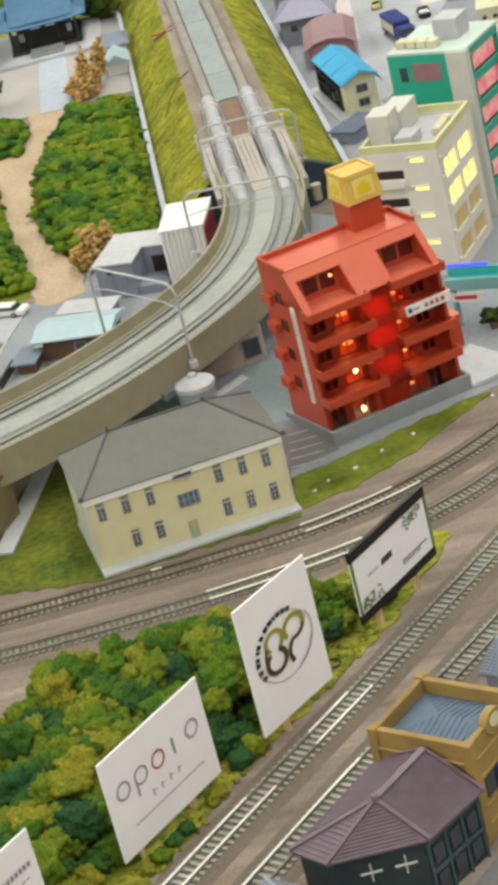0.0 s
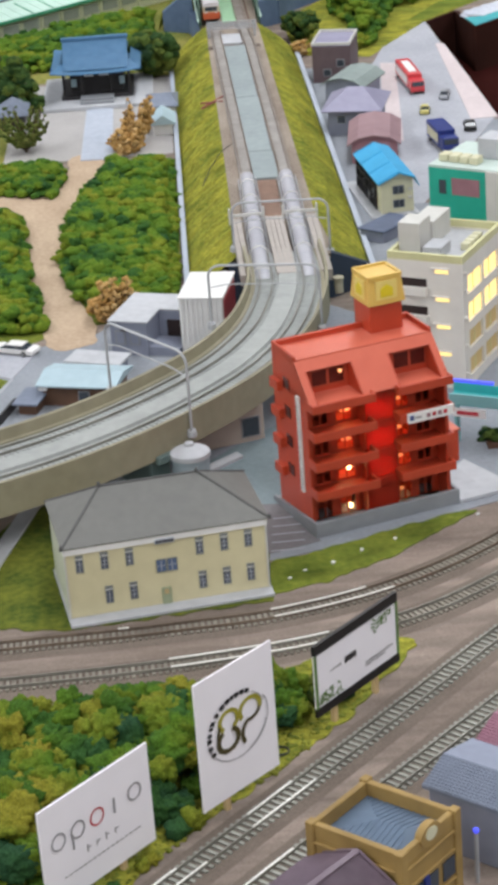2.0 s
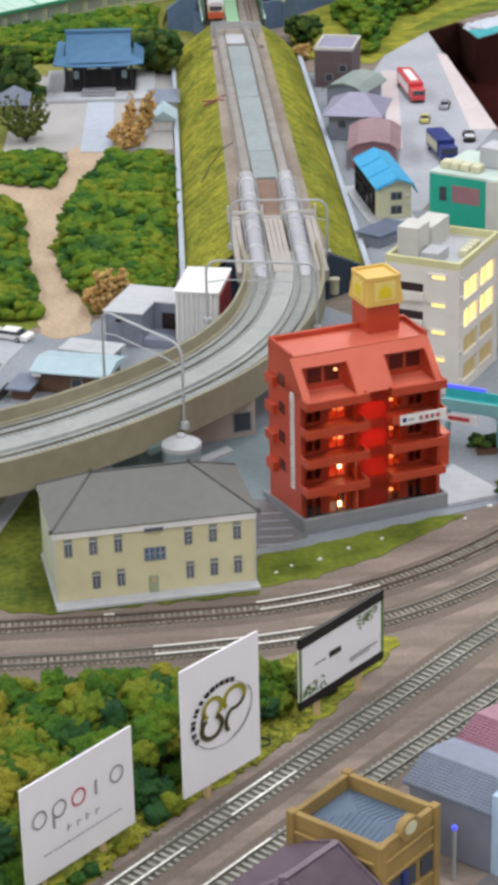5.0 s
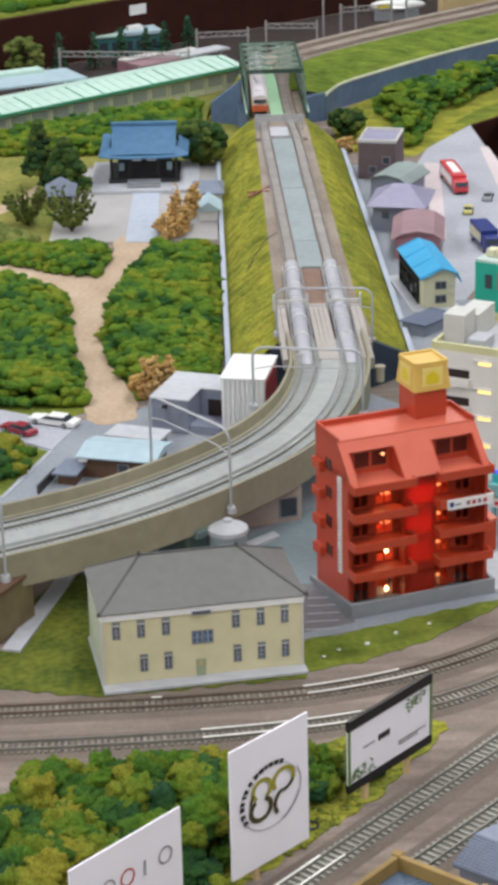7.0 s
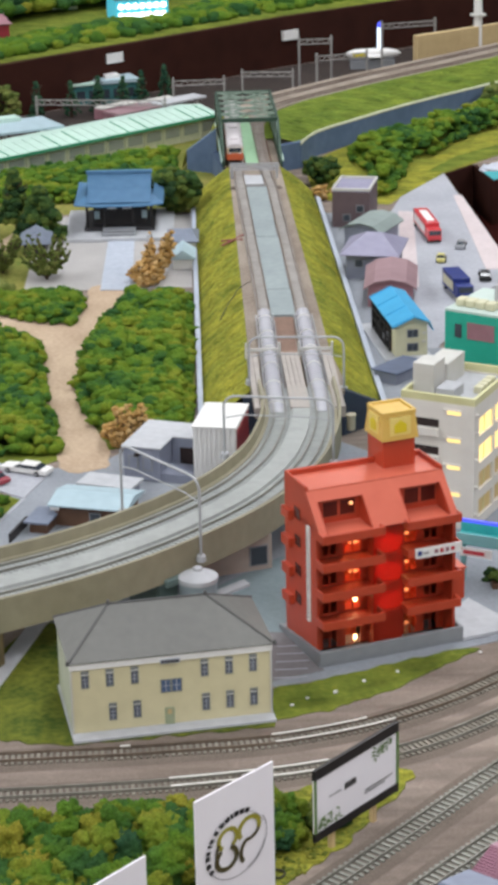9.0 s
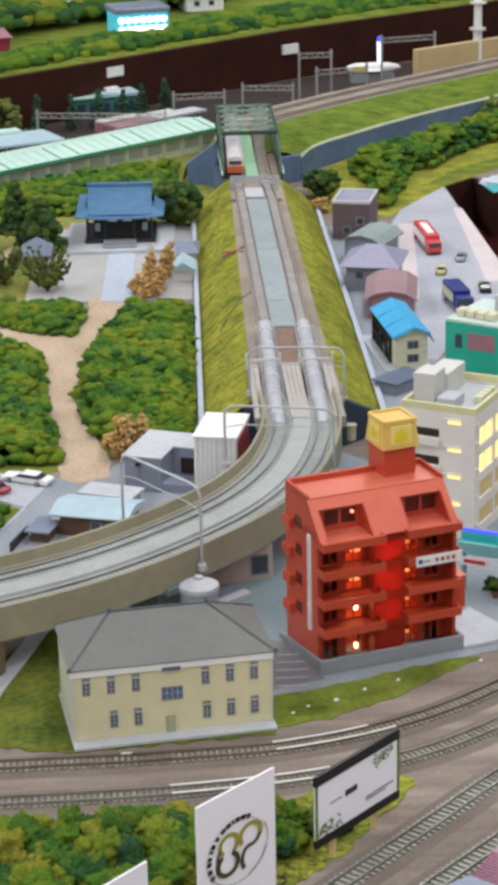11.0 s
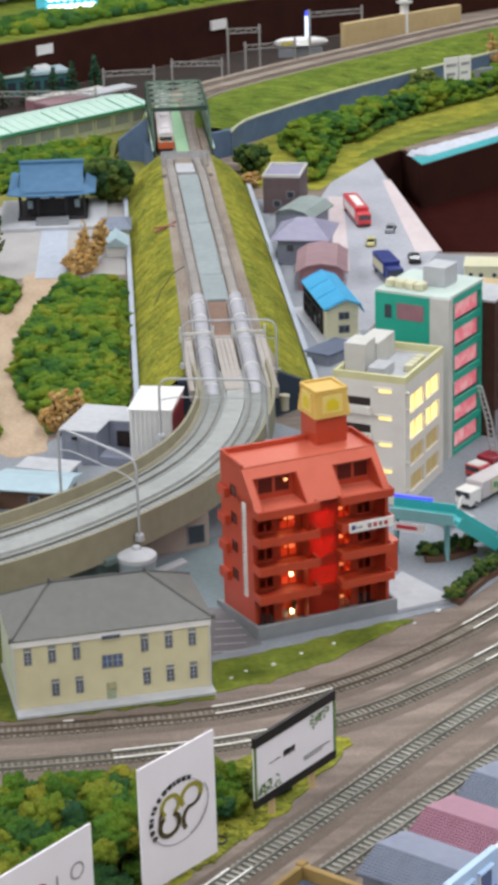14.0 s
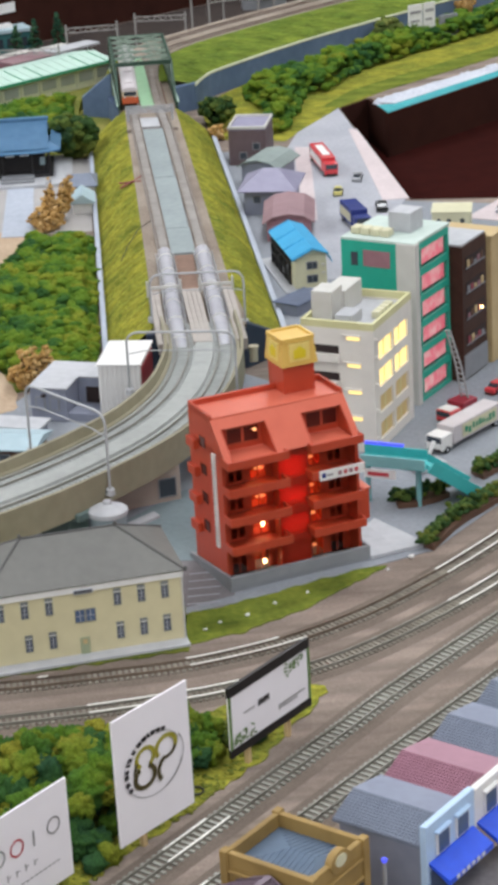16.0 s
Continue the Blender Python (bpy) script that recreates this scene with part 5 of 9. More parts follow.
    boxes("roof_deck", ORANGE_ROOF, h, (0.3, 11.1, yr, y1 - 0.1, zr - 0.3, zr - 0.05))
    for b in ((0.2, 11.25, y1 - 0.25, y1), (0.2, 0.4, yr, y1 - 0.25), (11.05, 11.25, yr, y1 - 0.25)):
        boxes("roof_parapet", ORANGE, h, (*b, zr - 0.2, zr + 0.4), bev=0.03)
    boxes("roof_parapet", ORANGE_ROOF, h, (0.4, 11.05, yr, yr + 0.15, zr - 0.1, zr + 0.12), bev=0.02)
    # stair tower with the yellow sign box
    tx0, tx1, ty0, ty1 = 7.3, 10.1, 3.9, 6.2
    boxes("stair_tower", ORANGE, h, (tx0 + 0.1, tx1 - 0.1, ty0 + 0.1, ty1, zr - 0.2, zr + 2.4), bev=0.03)
    bm = bmesh.new()
    b0, b1, g = zr + 2.4, zr + 4.7, 0.2
    lo = [(tx0 - 0.1, ty0 - 0.1), (tx1 + 0.1, ty0 - 0.1), (tx1 + 0.1, ty1 + 0.1), (tx0 - 0.1, ty1 + 0.1)]
    hi = [(x + (g if i in (0, 3) else -g), y + (g if i < 2 else -g)) for i, (x, y) in enumerate(lo)]
    solid(bm, [(*p, b0) for p in lo] + [(*p, b1) for p in hi], ((3, 2, 1, 0), (4, 5, 6, 7), (0, 1, 5, 4), (1, 2, 6, 5), (2, 3, 7, 6), (3, 0, 4, 7)))
    sign = part("sign_box", bm, YELLOW_BOX, h, "yellow rooftop sign box")
    bm = bmesh.new()
    for k in range(4):
        p, q = Vector((*hi[k], b1)), Vector((*hi[(k + 1) % 4], b1))
        beam(bm, p, q, 0.2, 0.35)
    part("rim", bm, YELLOW_BOX, sign)
    xm, ym = (tx0 + tx1) / 2, (ty0 + ty1) / 2
    bm = bmesh.new()
    box(bm, xm - 0.85, xm + 0.85, ty0 - 0.1, ty0 + 0.1, b0 + 0.4, b1 - 0.3)
    box(bm, tx0 - 0.1, tx0 + 0.1, ym - 0.65, ym + 0.65, b0 + 0.4, b1 - 0.3)
    face = part("sign_face", bm, LEMON_PALE, sign, "pale yellow sign face")
    bm = bmesh.new()
    e = (b0 + b1) / 2
    for x, sz, ax in ((xm, 0.5, 0), (ym, 0.38, 1)):
        pts = [(-sz, -0.5), (sz, -0.5), (sz, 0.2), (0, 0.6), (-sz, 0.2)]
        vs = []
        for dpt in (-0.14, -0.05):
            vs += [(x + a_, ty0 + dpt, e + b_) if ax == 0 else (tx0 + dpt, x + a_, e + b_) for a_, b_ in pts]
        solid(bm, vs, ((0, 1, 2, 3, 4), (9, 8, 7, 6, 5), (0, 5, 6, 1), (1, 6, 7, 2), (2, 7, 8, 3), (3, 8, 9, 4), (4, 9, 5, 0)))
    part("emblem", bm, YELLOW_SIGN, face, "bright yellow emblem shape")
    # white sign boards with unreadable marks
    sb = boxes("vertical_signboard", WHITE, h, (0.06, 0.2, y0 + 0.75, y0 + 1.15, 3.2, 11.7))
    rngs = random.Random(3)
    bm = bmesh.new()
    for k in range(22):
        z = 3.5 + k * 0.36
        box(bm, 0.02, 0.1, y0 + 0.83, y0 + 1.07, z, z + rngs.uniform(0.08, 0.2))
    part("marking", bm, GREY_PRINT, sb)
    sb = boxes("front_signboard", WHITE, h, (7.5, 11.2, f - 0.14, f, 8.5, 9.35))
    for x, w, m_, za, zc_ in ((7.65, 0.3, NAVY, 8.75, 9.15), (8.05, 0.5, GREY_PRINT, 8.85, 9.0), (9.0, 0.28, ROSE_ROOF, 8.75, 9.1), (9.45, 0.28, RED_PRINT, 8.75, 9.1), (9.9, 0.28, ROSE_ROOF, 8.75, 9.1), (10.35, 0.28, RED_PRINT, 8.75, 9.1)):
        boxes("marking", m_, sb, (x, x + w, f - 0.17, f - 0.12, za, zc_))
    # the block is a little wider than its base
    for ob in h.children_recursive:
        if not ob.name.startswith(("base", "terrace")):
            ob.data.transform(Matrix.Translation((-0.0028, 0, 0)) @ Matrix.Diagonal((1.035, 1, 1, 1)))


LEMON_PALE = mat("pale_lemon_face", (0.80, 0.66, 0.22), (0.74, 0.60, 0.18), rough=0.4, bump=0.0)
apartment()

# ---- billboards on sticks between the tracks ----
def card_part(bm, mt, top, nm="print"):
    return part(nm, bm, mt, top)


def arc_ribbon(bm, cx, cz, r, w, a0, a1, y=-0.06, n=28, sx=1.0):
    """A flat ring segment printed on a card."""
    pr = None
    for k in range(n + 1):
        a = radians(a0 + (a1 - a0) * k / n)
        p = [bm.verts.new((cx + sx * (r + s * w / 2) * math.cos(a), y, cz + (r + s * w / 2) * math.sin(a))) for s in (-1, 1)]
        if pr:
            bm.faces.new((pr[0], pr[1], p[1], p[0]))
        pr = p


def flat(bm, x0, x1, z0, z1, y=-0.06):
    vs = [bm.verts.new(v) for v in ((x0, y, z0), (x1, y, z0), (x1, y, z1), (x0, y, z1))]
    bm.faces.new(vs)


def billboard(x, y, z, rz, w, hgt, label, sticks):
    b = thing("billboard", label, "billboard", cm(x, y, 0, rz), "billboards beside the track")
    boxes("panel", CARD, b, (0, w, 0, 0.12, z, z + hgt), bev=0.02)
    for s in sticks:
        boxes("stick", STICK, b, (s, s + 0.36, 0.12, 0.42, -0.1, z + hgt * 0.6), bev=0.03)
    return b


b1 = billboard(-10.85, 64.86, 0.8, 39.6, 8.05, 7.25, "white card billboard with thin grey and red printed shapes", (1.2, 5.6))
zc, lx = 0.8 + 7.25 * 0.62, 1.15
for k, m_ in enumerate((GREY_PRINT, GREY_PRINT, RED_PRINT, GREY_PRINT, GREY_PRINT)):
    bm = bmesh.new()
    cx = lx + k * 1.4
    if k == 3:
        flat(bm, cx - 0.2, cx - 0.06, zc - 0.6, zc + 0.5)
    else:
        arc_ribbon(bm, cx, zc, 0.56, 0.13, 0, 360, sx=0.83)
    if k == 1:
        flat(bm, cx - 0.48, cx - 0.35, zc - 1.2, zc - 0.2)
    card_part(bm, m_, b1, "print_shape")
bm = bmesh.new()
for k in range(4):
    flat(bm, 3.05 + k * 0.68, 3.13 + k * 0.68, zc - 2.0, zc - 1.45 - 0.12 * (k % 2))
    flat(bm, 3.13 + k * 0.68, 3.36 + k * 0.68, zc - 1.72, zc - 1.66)
card_part(bm, GREY_PRINT, b1, "print_small")
bm = bmesh.new()
for k in range(17):
    flat(bm, 1.3 + k * 0.34, 1.3 + k * 0.34 + 0.24, zc - 2.78, zc - 2.68)
card_part(bm, GREY_PRINT, b1, "print_line")

b2 = billboard(-1.66, 71.5, 1.0, 37.3, 6.15, 9.55, "white upright card billboard with round gold and black emblem", (1.9,))
cz, cx = 1.0 + 4.9, 3.1
bm = bmesh.new()
arc_ribbon(bm, cx, cz, 2.35, 0.07, -170, 30, n=50)
arc_ribbon(bm, cx, cz, 2.2, 0.05, 20, 70, n=20)
card_part(bm, GREY_PRINT, b2, "ring")
rb = random.Random(5)
bm = bmesh.new()
a = 65.0
while a < 215:
    w = rb.uniform(5, 10)
    arc_ribbon(bm, cx, cz, 2.3, 0.34, a, a + w, n=4)
    a += w + (6 if rb.random() < 0.25 else 2)
card_part(bm, BLACK, b2, "ring_marks")
bm = bmesh.new()
for k in range(9):
    arc_ribbon(bm, cx, cz, 2.3, 0.16, 290 + k * 6, 294 + k * 6, n=2)
card_part(bm, GREY_PRINT, b2, "ring_small_marks")
DARK_GOLD = mat("dark_olive_print", (0.085, 0.07, 0.022), (0.05, 0.04, 0.015), rough=0.5, scale=200, bump=0.0)
for nm, m_, arcs in (("emblem_shape", GOLD_PRINT, ((-0.75, 0.8, 0.7, 0.3, -60, 235), (0.95, 0.75, 0.8, 0.32, -20, 215))),
                     ("emblem_shade", DARK_GOLD, ((-0.85, -0.6, 0.78, 0.34, 120, 425), (0.95, 0.75, 0.8, 0.26, -115, -20), (1.35, -0.9, 1.1, 0.3, 130, 215), (-0.1, -0.1, 1.55, 0.2, 150, 200)))):
    bm = bmesh.new()
    for i, (ax, az, r, w, a0, a1) in enumerate(arcs):
        arc_ribbon(bm, cx + ax, cz + az, r, w, a0, a1, -0.066 - 0.004 * i)
    card_part(bm, m_, b2, nm)

b3 = billboard(5.95, 78.6, 1.5, 40.0, 7.8, 5.55, "white card billboard with black bands and printed leaves on two sticks", (1.7, 5.6))
for zz in ((6.3, 7.07), (1.48, 2.12)):
    boxes("black_band", BLACK, b3, (-0.02, 7.82, -0.07, 0.14, *zz))
for xx in ((-0.03, 0.14), (7.66, 7.83)):
    boxes("edge_trim", LEAF_PRINT, b3, (*xx, -0.075, 0.0, 2.12, 6.3))
bm = bmesh.new()
for k in range(5):
    flat(bm, 1.3 + k * 0.22, 1.46 + k * 0.22, 4.4, 4.5)
for k in range(5):
    flat(bm, 2.7 + k * 0.22, 2.88 + k * 0.22, 4.25 + 0.05 * (k % 2), 4.75)
for r, n in ((3.15, 11), (2.92, 8)):
    for k in range(n):
        flat(bm, 4.6 + k * 0.24, 4.78 + k * 0.24, r, r + 0.11)
card_part(bm, BLACK, b3, "print_line")
rl = random.Random(9)
for cx0, cz0, dxx in ((0.3, 2.3, 1), (7.4, 6.1, -1)):
    bm = bmesh.new()
    for k in range(26):
        px, pz = cx0 + dxx * rl.uniform(0, 2.0), cz0 + dxx * rl.uniform(0, 1.0) * (1 - 0.3 * rl.random())
        ang, ln, wd = rl.uniform(0, 6.28), rl.uniform(0.2, 0.36), 0.08
        d, n = Vector((math.cos(ang), math.sin(ang))), Vector((-math.sin(ang), math.cos(ang)))
        q = [Vector((px, pz)) + v for v in (-d * ln, n * wd, d * ln, -n * wd)]
        px_ok = all(0.1 < v.x < 7.7 and 2.15 < v.y < 6.28 for v in q)
        if px_ok:
            bm.faces.new([bm.verts.new((v.x, -0.062 - 0.0006 * k, v.y)) for v in q])
    card_part(bm, LEAF_PRINT, b3, "leaf_print")
b4 = billboard(-20.6, 57.6, 1.0, 39.6, 7.2, 6.6, "white card billboard with small grey marks on sticks", (1.2, 5.4))
bm = bmesh.new()
for k in range(8):
    flat(bm, 4.4 + k * 0.3, 4.6 + k * 0.3, 5.4, 5.75)
for k in range(9):
    flat(bm, 3.8 + k * 0.3, 4.0 + k * 0.3, 4.7, 4.8)
card_part(bm, GREY_PRINT, b4, "print_line")
ring = thing("wire_ring", "small dark wire ring lying on the moss", "ring", cm(3.4, 77.4, 0.06), size=ROUND)
bm = bmesh.new()
tube(bm, [(0.5 * math.cos(a * math.pi / 10), 0.5 * math.sin(a * math.pi / 10), 0.06) for a in range(21)], 0.07, 6)
part("loop", bm, BLACK, ring, smooth=60)

# ---- foliage ----
def inside(x, y, poly):
    hit = False
    for (x0, y0), (x1, y1) in zip(poly, poly[1:] + poly[:1]):
        if (y0 > y) != (y1 > y) and x < (x1 - x0) * (y - y0) / (y1 - y0) + x0:
            hit = not hit
    return hit


def foam_lumps(detail, count=9):
    """Crumbly rounded lumps of radius 1: corner points and triangles, several variants."""
    out = []
    for s in range(count):
        bm = bmesh.new()
        bmesh.ops.create_icosphere(bm, subdivisions=detail, radius=1)
        off = Vector((7.3 * s, 3.1 * s, 11.7 * s))
        co = []
        for v in bm.verts:
            p = v.co
            r = 1 + 0.42 * noise.noise(p * 1.5 + off) + 0.36 * noise.noise(p * 3.3 + off)
            if detail > 2:
                r += 0.22 * noise.noise(p * 7.0 + off)
            if detail > 3:
                r += 0.12 * noise.noise(p * 14.0 + off)
            co.append(p * r)
        out.append((np.array(co), np.array([[v.index for v in f.verts] for f in bm.faces])))
        bm.free()
    return out


LUMPS = {d: foam_lumps(d) for d in (1, 2, 3, 4)}


def clumps(name, centres, material, seed, detail=3, parent=None, flat_=0.75, pull=1.0):
    """Foam foliage: lumps at the given centres (x, y, z, radius), each turned and stretched its own way."""
    r = np.random.default_rng(seed)
    sx, sy, sz = sizes_of(parent)
    cos, tris, n = [], [], 0
    for x, y, z, rad in centres:
        co, tri = LUMPS[detail][r.integers(len(LUMPS[detail]))]
        a = r.uniform(0, 2 * math.pi)
        c, s = math.cos(a), math.sin(a)
        g = rad * AX * np.array([r.uniform(0.85, 1.2) * pull, r.uniform(0.8, 1.1), flat_ * r.uniform(0.85, 1.15)])
        q = co * g * (1, -1 if r.random() < 0.5 else 1, 1)
        q = np.stack([q[:, 0] * c - q[:, 1] * s, q[:, 0] * s + q[:, 1] * c, q[:, 2]], 1) + (x * sx, y * sy, z * sz)
        cos.append(q)
        tris.append(tri + n)
        n += len(q)
    cos, tris = np.concatenate(cos), np.concatenate(tris)
    me = bpy.data.meshes.new(name)
    me.vertices.add(len(cos))
    me.vertices.foreach_set("co", cos.astype(np.float32).ravel())
    me.loops.add(tris.size)
    me.loops.foreach_set("vertex_index", tris.astype(np.int32).ravel())
    me.polygons.add(len(tris))
    me.polygons.foreach_set("loop_start", np.arange(0, tris.size, 3, dtype=np.int32))
    me.update(calc_edges=True)
    me.shade_smooth()
    me.materials.append(material)
    ob = new(name, me)
    if parent is not None:
        ob.parent = parent
    return ob


def thicket(poly, step, rad, material, seed, label, hump=1.0, base=0.0, detail=3, flat_=0.75):
    """A bed of foam bushes filling a polygon of the plan, higher towards its middle; step and rad in units across."""
    r = random.Random(seed)
    xs, ys = [p[0] for p in poly], [p[1] for p in poly]
    cs = []
    sy = step * AX / AY
    y = min(ys)
    while y < max(ys):
        x = min(xs) + r.random() * step
        while x < max(xs):
            px, py = x + r.uniform(-0.45, 0.45) * step, y + r.uniform(-0.45, 0.45) * sy
            if inside(px, py, poly):
                edge = 1.0 if all(inside(px + dx, py + dy, poly) for dx, dy in ((step * 1.6, 0), (-step * 1.6, 0), (0, sy * 1.6), (0, -sy * 1.6))) else 0.35
                q = rad * r.uniform(0.65, 1.25) * (0.8 + 0.2 * edge)
                cs.append((px, py, base + 0.3 * q + edge * hump * (0.35 + 0.75 * abs(noise.noise(Vector((px, py, seed)) * 0.2)) + r.uniform(0, 0.75)), q))
            x += step
        y += sy
    ob = clumps("bushes", cs, material, seed, detail, flat_=flat_, pull=1.0 if detail == 4 else 1.35)
    return tagged(ob, label, "bushes", kind="stuff")


thicket([(-27, 70), (-19.4, 76.0), (-17.4, 79.4), (-14.5, 81.2), (-9, 82.1), (-3, 82.6), (3.5, 83.9), (5.6, 83.8), (5.1, 80.8), (1.4, 77.0), (-2.2, 73.4), (-3.3, 71.9), (-5.6, 71.0), (-9.0, 67.9), (-13.0, 64.4), (-22, 57.6), (-26, 54.5)], 1.15, 1.12, FOAM_GREEN, 11,
        "dense mixed green and olive foam bushes between the tracks", 2.0, 0, 4, 0.85)
thicket([(-11.6, 140), (-8, 138), (-2.9, 141.5), (-3.4, 176.5), (-10.9, 176), (-13.4, 169), (-15.3, 160), (-15.4, 153), (-14.2, 146)], 0.68, 0.6, FOAM_FRESH, 12, "dense green foam bushes beside the embankment", 1.5)
thicket([(-36, 136), (-27, 137), (-15.8, 136.6), (-16.9, 143), (-19.0, 152), (-19.6, 160), (-20.6, 164), (-32, 169), (-36, 170)], 0.7, 0.62, FOAM_FRESH, 13, "dense green foam bushes beside the sandy path", 1.5, 0, 2)
thicket([(-32, 178), (-17, 178.8), (-15.9, 174.5), (-17.4, 168.5), (-20.0, 169.4), (-32, 175)], 0.7, 0.58, FOAM_FRESH, 14, "low green foam bushes by the temple yard", 0.9)
thicket([(-42, 213), (-30, 213), (-5.0, 212), (-5.4, 221), (-6.4, 226), (-6.5, 236), (-27, 226), (-42, 217)], 0.85, 0.66, FOAM_FRESH, 15, "green foam bushes behind the temple", 1.3, 0, 3)
thicket([(19.8, 229.5), (20.5, 232.5), (23, 235.5), (34, 245), (51, 257.0), (70, 269.5), (70, 262), (50, 248), (40, 240.5), (33, 230.5), (29, 229), (27.5, 222), (24.5, 212.5), (22.4, 212), (22.6, 222), (21.5, 226)], 0.8, 0.62, FOAM_FRESH, 16, "green foam bushes on the hillside above the shore", 2.2, 0, 3)
thicket([(-30, 131), (-23.2, 130.6), (-20.6, 127.8), (-20.3, 124.8), (-22.2, 122.4), (-30, 122)], 0.95, 0.85, FOAM_GREEN, 17, "small green foam bush by the parking place", 0.9)
thicket([(6.0, 84.4), (8.7, 84.2), (8.0, 82.2), (6.6, 81.0), (6.0, 82.5)], 0.8, 0.7, FOAM_DARK, 18, "dark green foam bush behind the billboard", 0.5)
tagged(clumps("bushes", [(-5.0, 69.0, 0.25, 0.6), (-5.5, 68.6, 0.2, 0.5), (-7.3, 66.9, 0.2, 0.55), (-8.0, 66.3, 0.25, 0.5), (-8.9, 65.4, 0.2, 0.6), (-9.8, 64.7, 0.2, 0.5), (-2.6, 71.7, 0.5, 0.9), (-3.4, 71.0, 0.45, 0.8)], FOAM_GREEN, 19), "small foam bushes at the foot of the billboards", "bushes", kind="stuff")
thicket([(-36, 185), (-28.4, 183.6), (-25.4, 180.4), (-26.5, 177.8), (-36, 176)], 0.95, 0.8, FOAM_OLIVE, 20, "olive brown foam bushes at the edge of the temple yard", 0.9)
# low grass cushions on slopes and verges
def cushions(label, spots, seed, rad, material):
    r = random.Random(seed)
    cs = [(x, y, z, rad * r.uniform(0.5, 1.2)) for x, y, z in spots]
    return tagged(clumps("grass_cushions", cs, material, seed, 1, None, 0.2, 1.6), label, "grass", kind="stuff")


rt = random.Random(21)
spots = []
for _ in range(9000):
    x, y = rt.uniform(-30, 16), rt.uniform(55, 90)
    if inside(x, y, [(-19, 77), (-14, 82), (-9, 82.9), (-2, 83.9), (6, 86.0), (11, 87.4), (13.2, 87.2), (12.4, 85.6), (9, 81.2), (3.4, 75.9), (-1, 72.3), (-4, 69.6), (-7, 66.2), (-14, 60.2), (-32, 50)]):
        if rt.random() < (1.0 if x < 8 else max(0.0, 0.5 - (x - 8) / 11)):
            spots.append((x, y, 0.02))
cushions("yellow-green moss cushions along the track", spots, 32, 0.2, TUFT)

r_ = random.Random(40)
for x, y, g in ((8.6, 96.9, 0.2), (10.9, 98.2, 0.16), (6.4, 96.2, 0.13), (22.6, 103.2, 0.24), (13.6, 99.3, 0.16), (20.4, 101.6, 0.15), (5.2, 95.4, 0.15)):
    st = thing("pebble", "small white pebble lying on the verge", "stone", cm(x, y, 0.1, r_.uniform(0, 90)), "white pebbles on the verge", size=ROUND)
    bm = bmesh.new()
    bmesh.ops.create_icosphere(bm, subdivisions=1, radius=g)
    bmesh.ops.scale(bm, vec=(1.3, 1, 0.7), verts=bm.verts)
    part("stone", bm, WHITE, st, smooth=80)


def tree(name, label, x, y, hgt, crown, material, seed, trunk=0.22, low=0.3, z=0.0, cone=False, dense=26, spiky=1.0):
    """A tapered trunk with limbs and a crown of foam lumps."""
    r = random.Random(seed)
    t = thing(name, label, "tree", cm(x, y, z), size=ROUND)
    bm = bmesh.new()
    tube(bm, [(0, 0, -0.1), (0.05 * crown, 0.03, hgt * 0.3), (-0.04 * crown, 0.05, hgt * 0.6), (0, 0, hgt * 0.85)], trunk, 7)
    for k in range(6):
        a = k * 1.1 + r.random()
        h = hgt * r.uniform(low, 0.75)
        tube(bm, [(0, 0, h * 0.85), (crown * 0.35 * math.cos(a), crown * 0.35 * math.sin(a), h + 0.1 * hgt), (crown * 0.7 * math.cos(a), crown * 0.7 * math.sin(a), h + 0.18 * hgt)], trunk * 0.4, 5)
    part("trunk", bm, BARK, t, smooth=60)
    cs = []
    for k in range(int(dense * 3.2)):
        h = r.uniform(low, 1.0)
        w = crown * ((1.05 - h) * 1.15 if cone else math.sqrt(max(0.05, 1 - ((h - 0.62) / 0.42) ** 2)))
        a, q = r.uniform(0, 6.28), (r.random() ** 0.4) * w
        cs.append((q * math.cos(a), q * math.sin(a), hgt * h * 0.92, crown * r.uniform(0.12, 0.24)))
    clumps("crown", cs, material, seed, 3, t, 0.8, spiky)
    return t


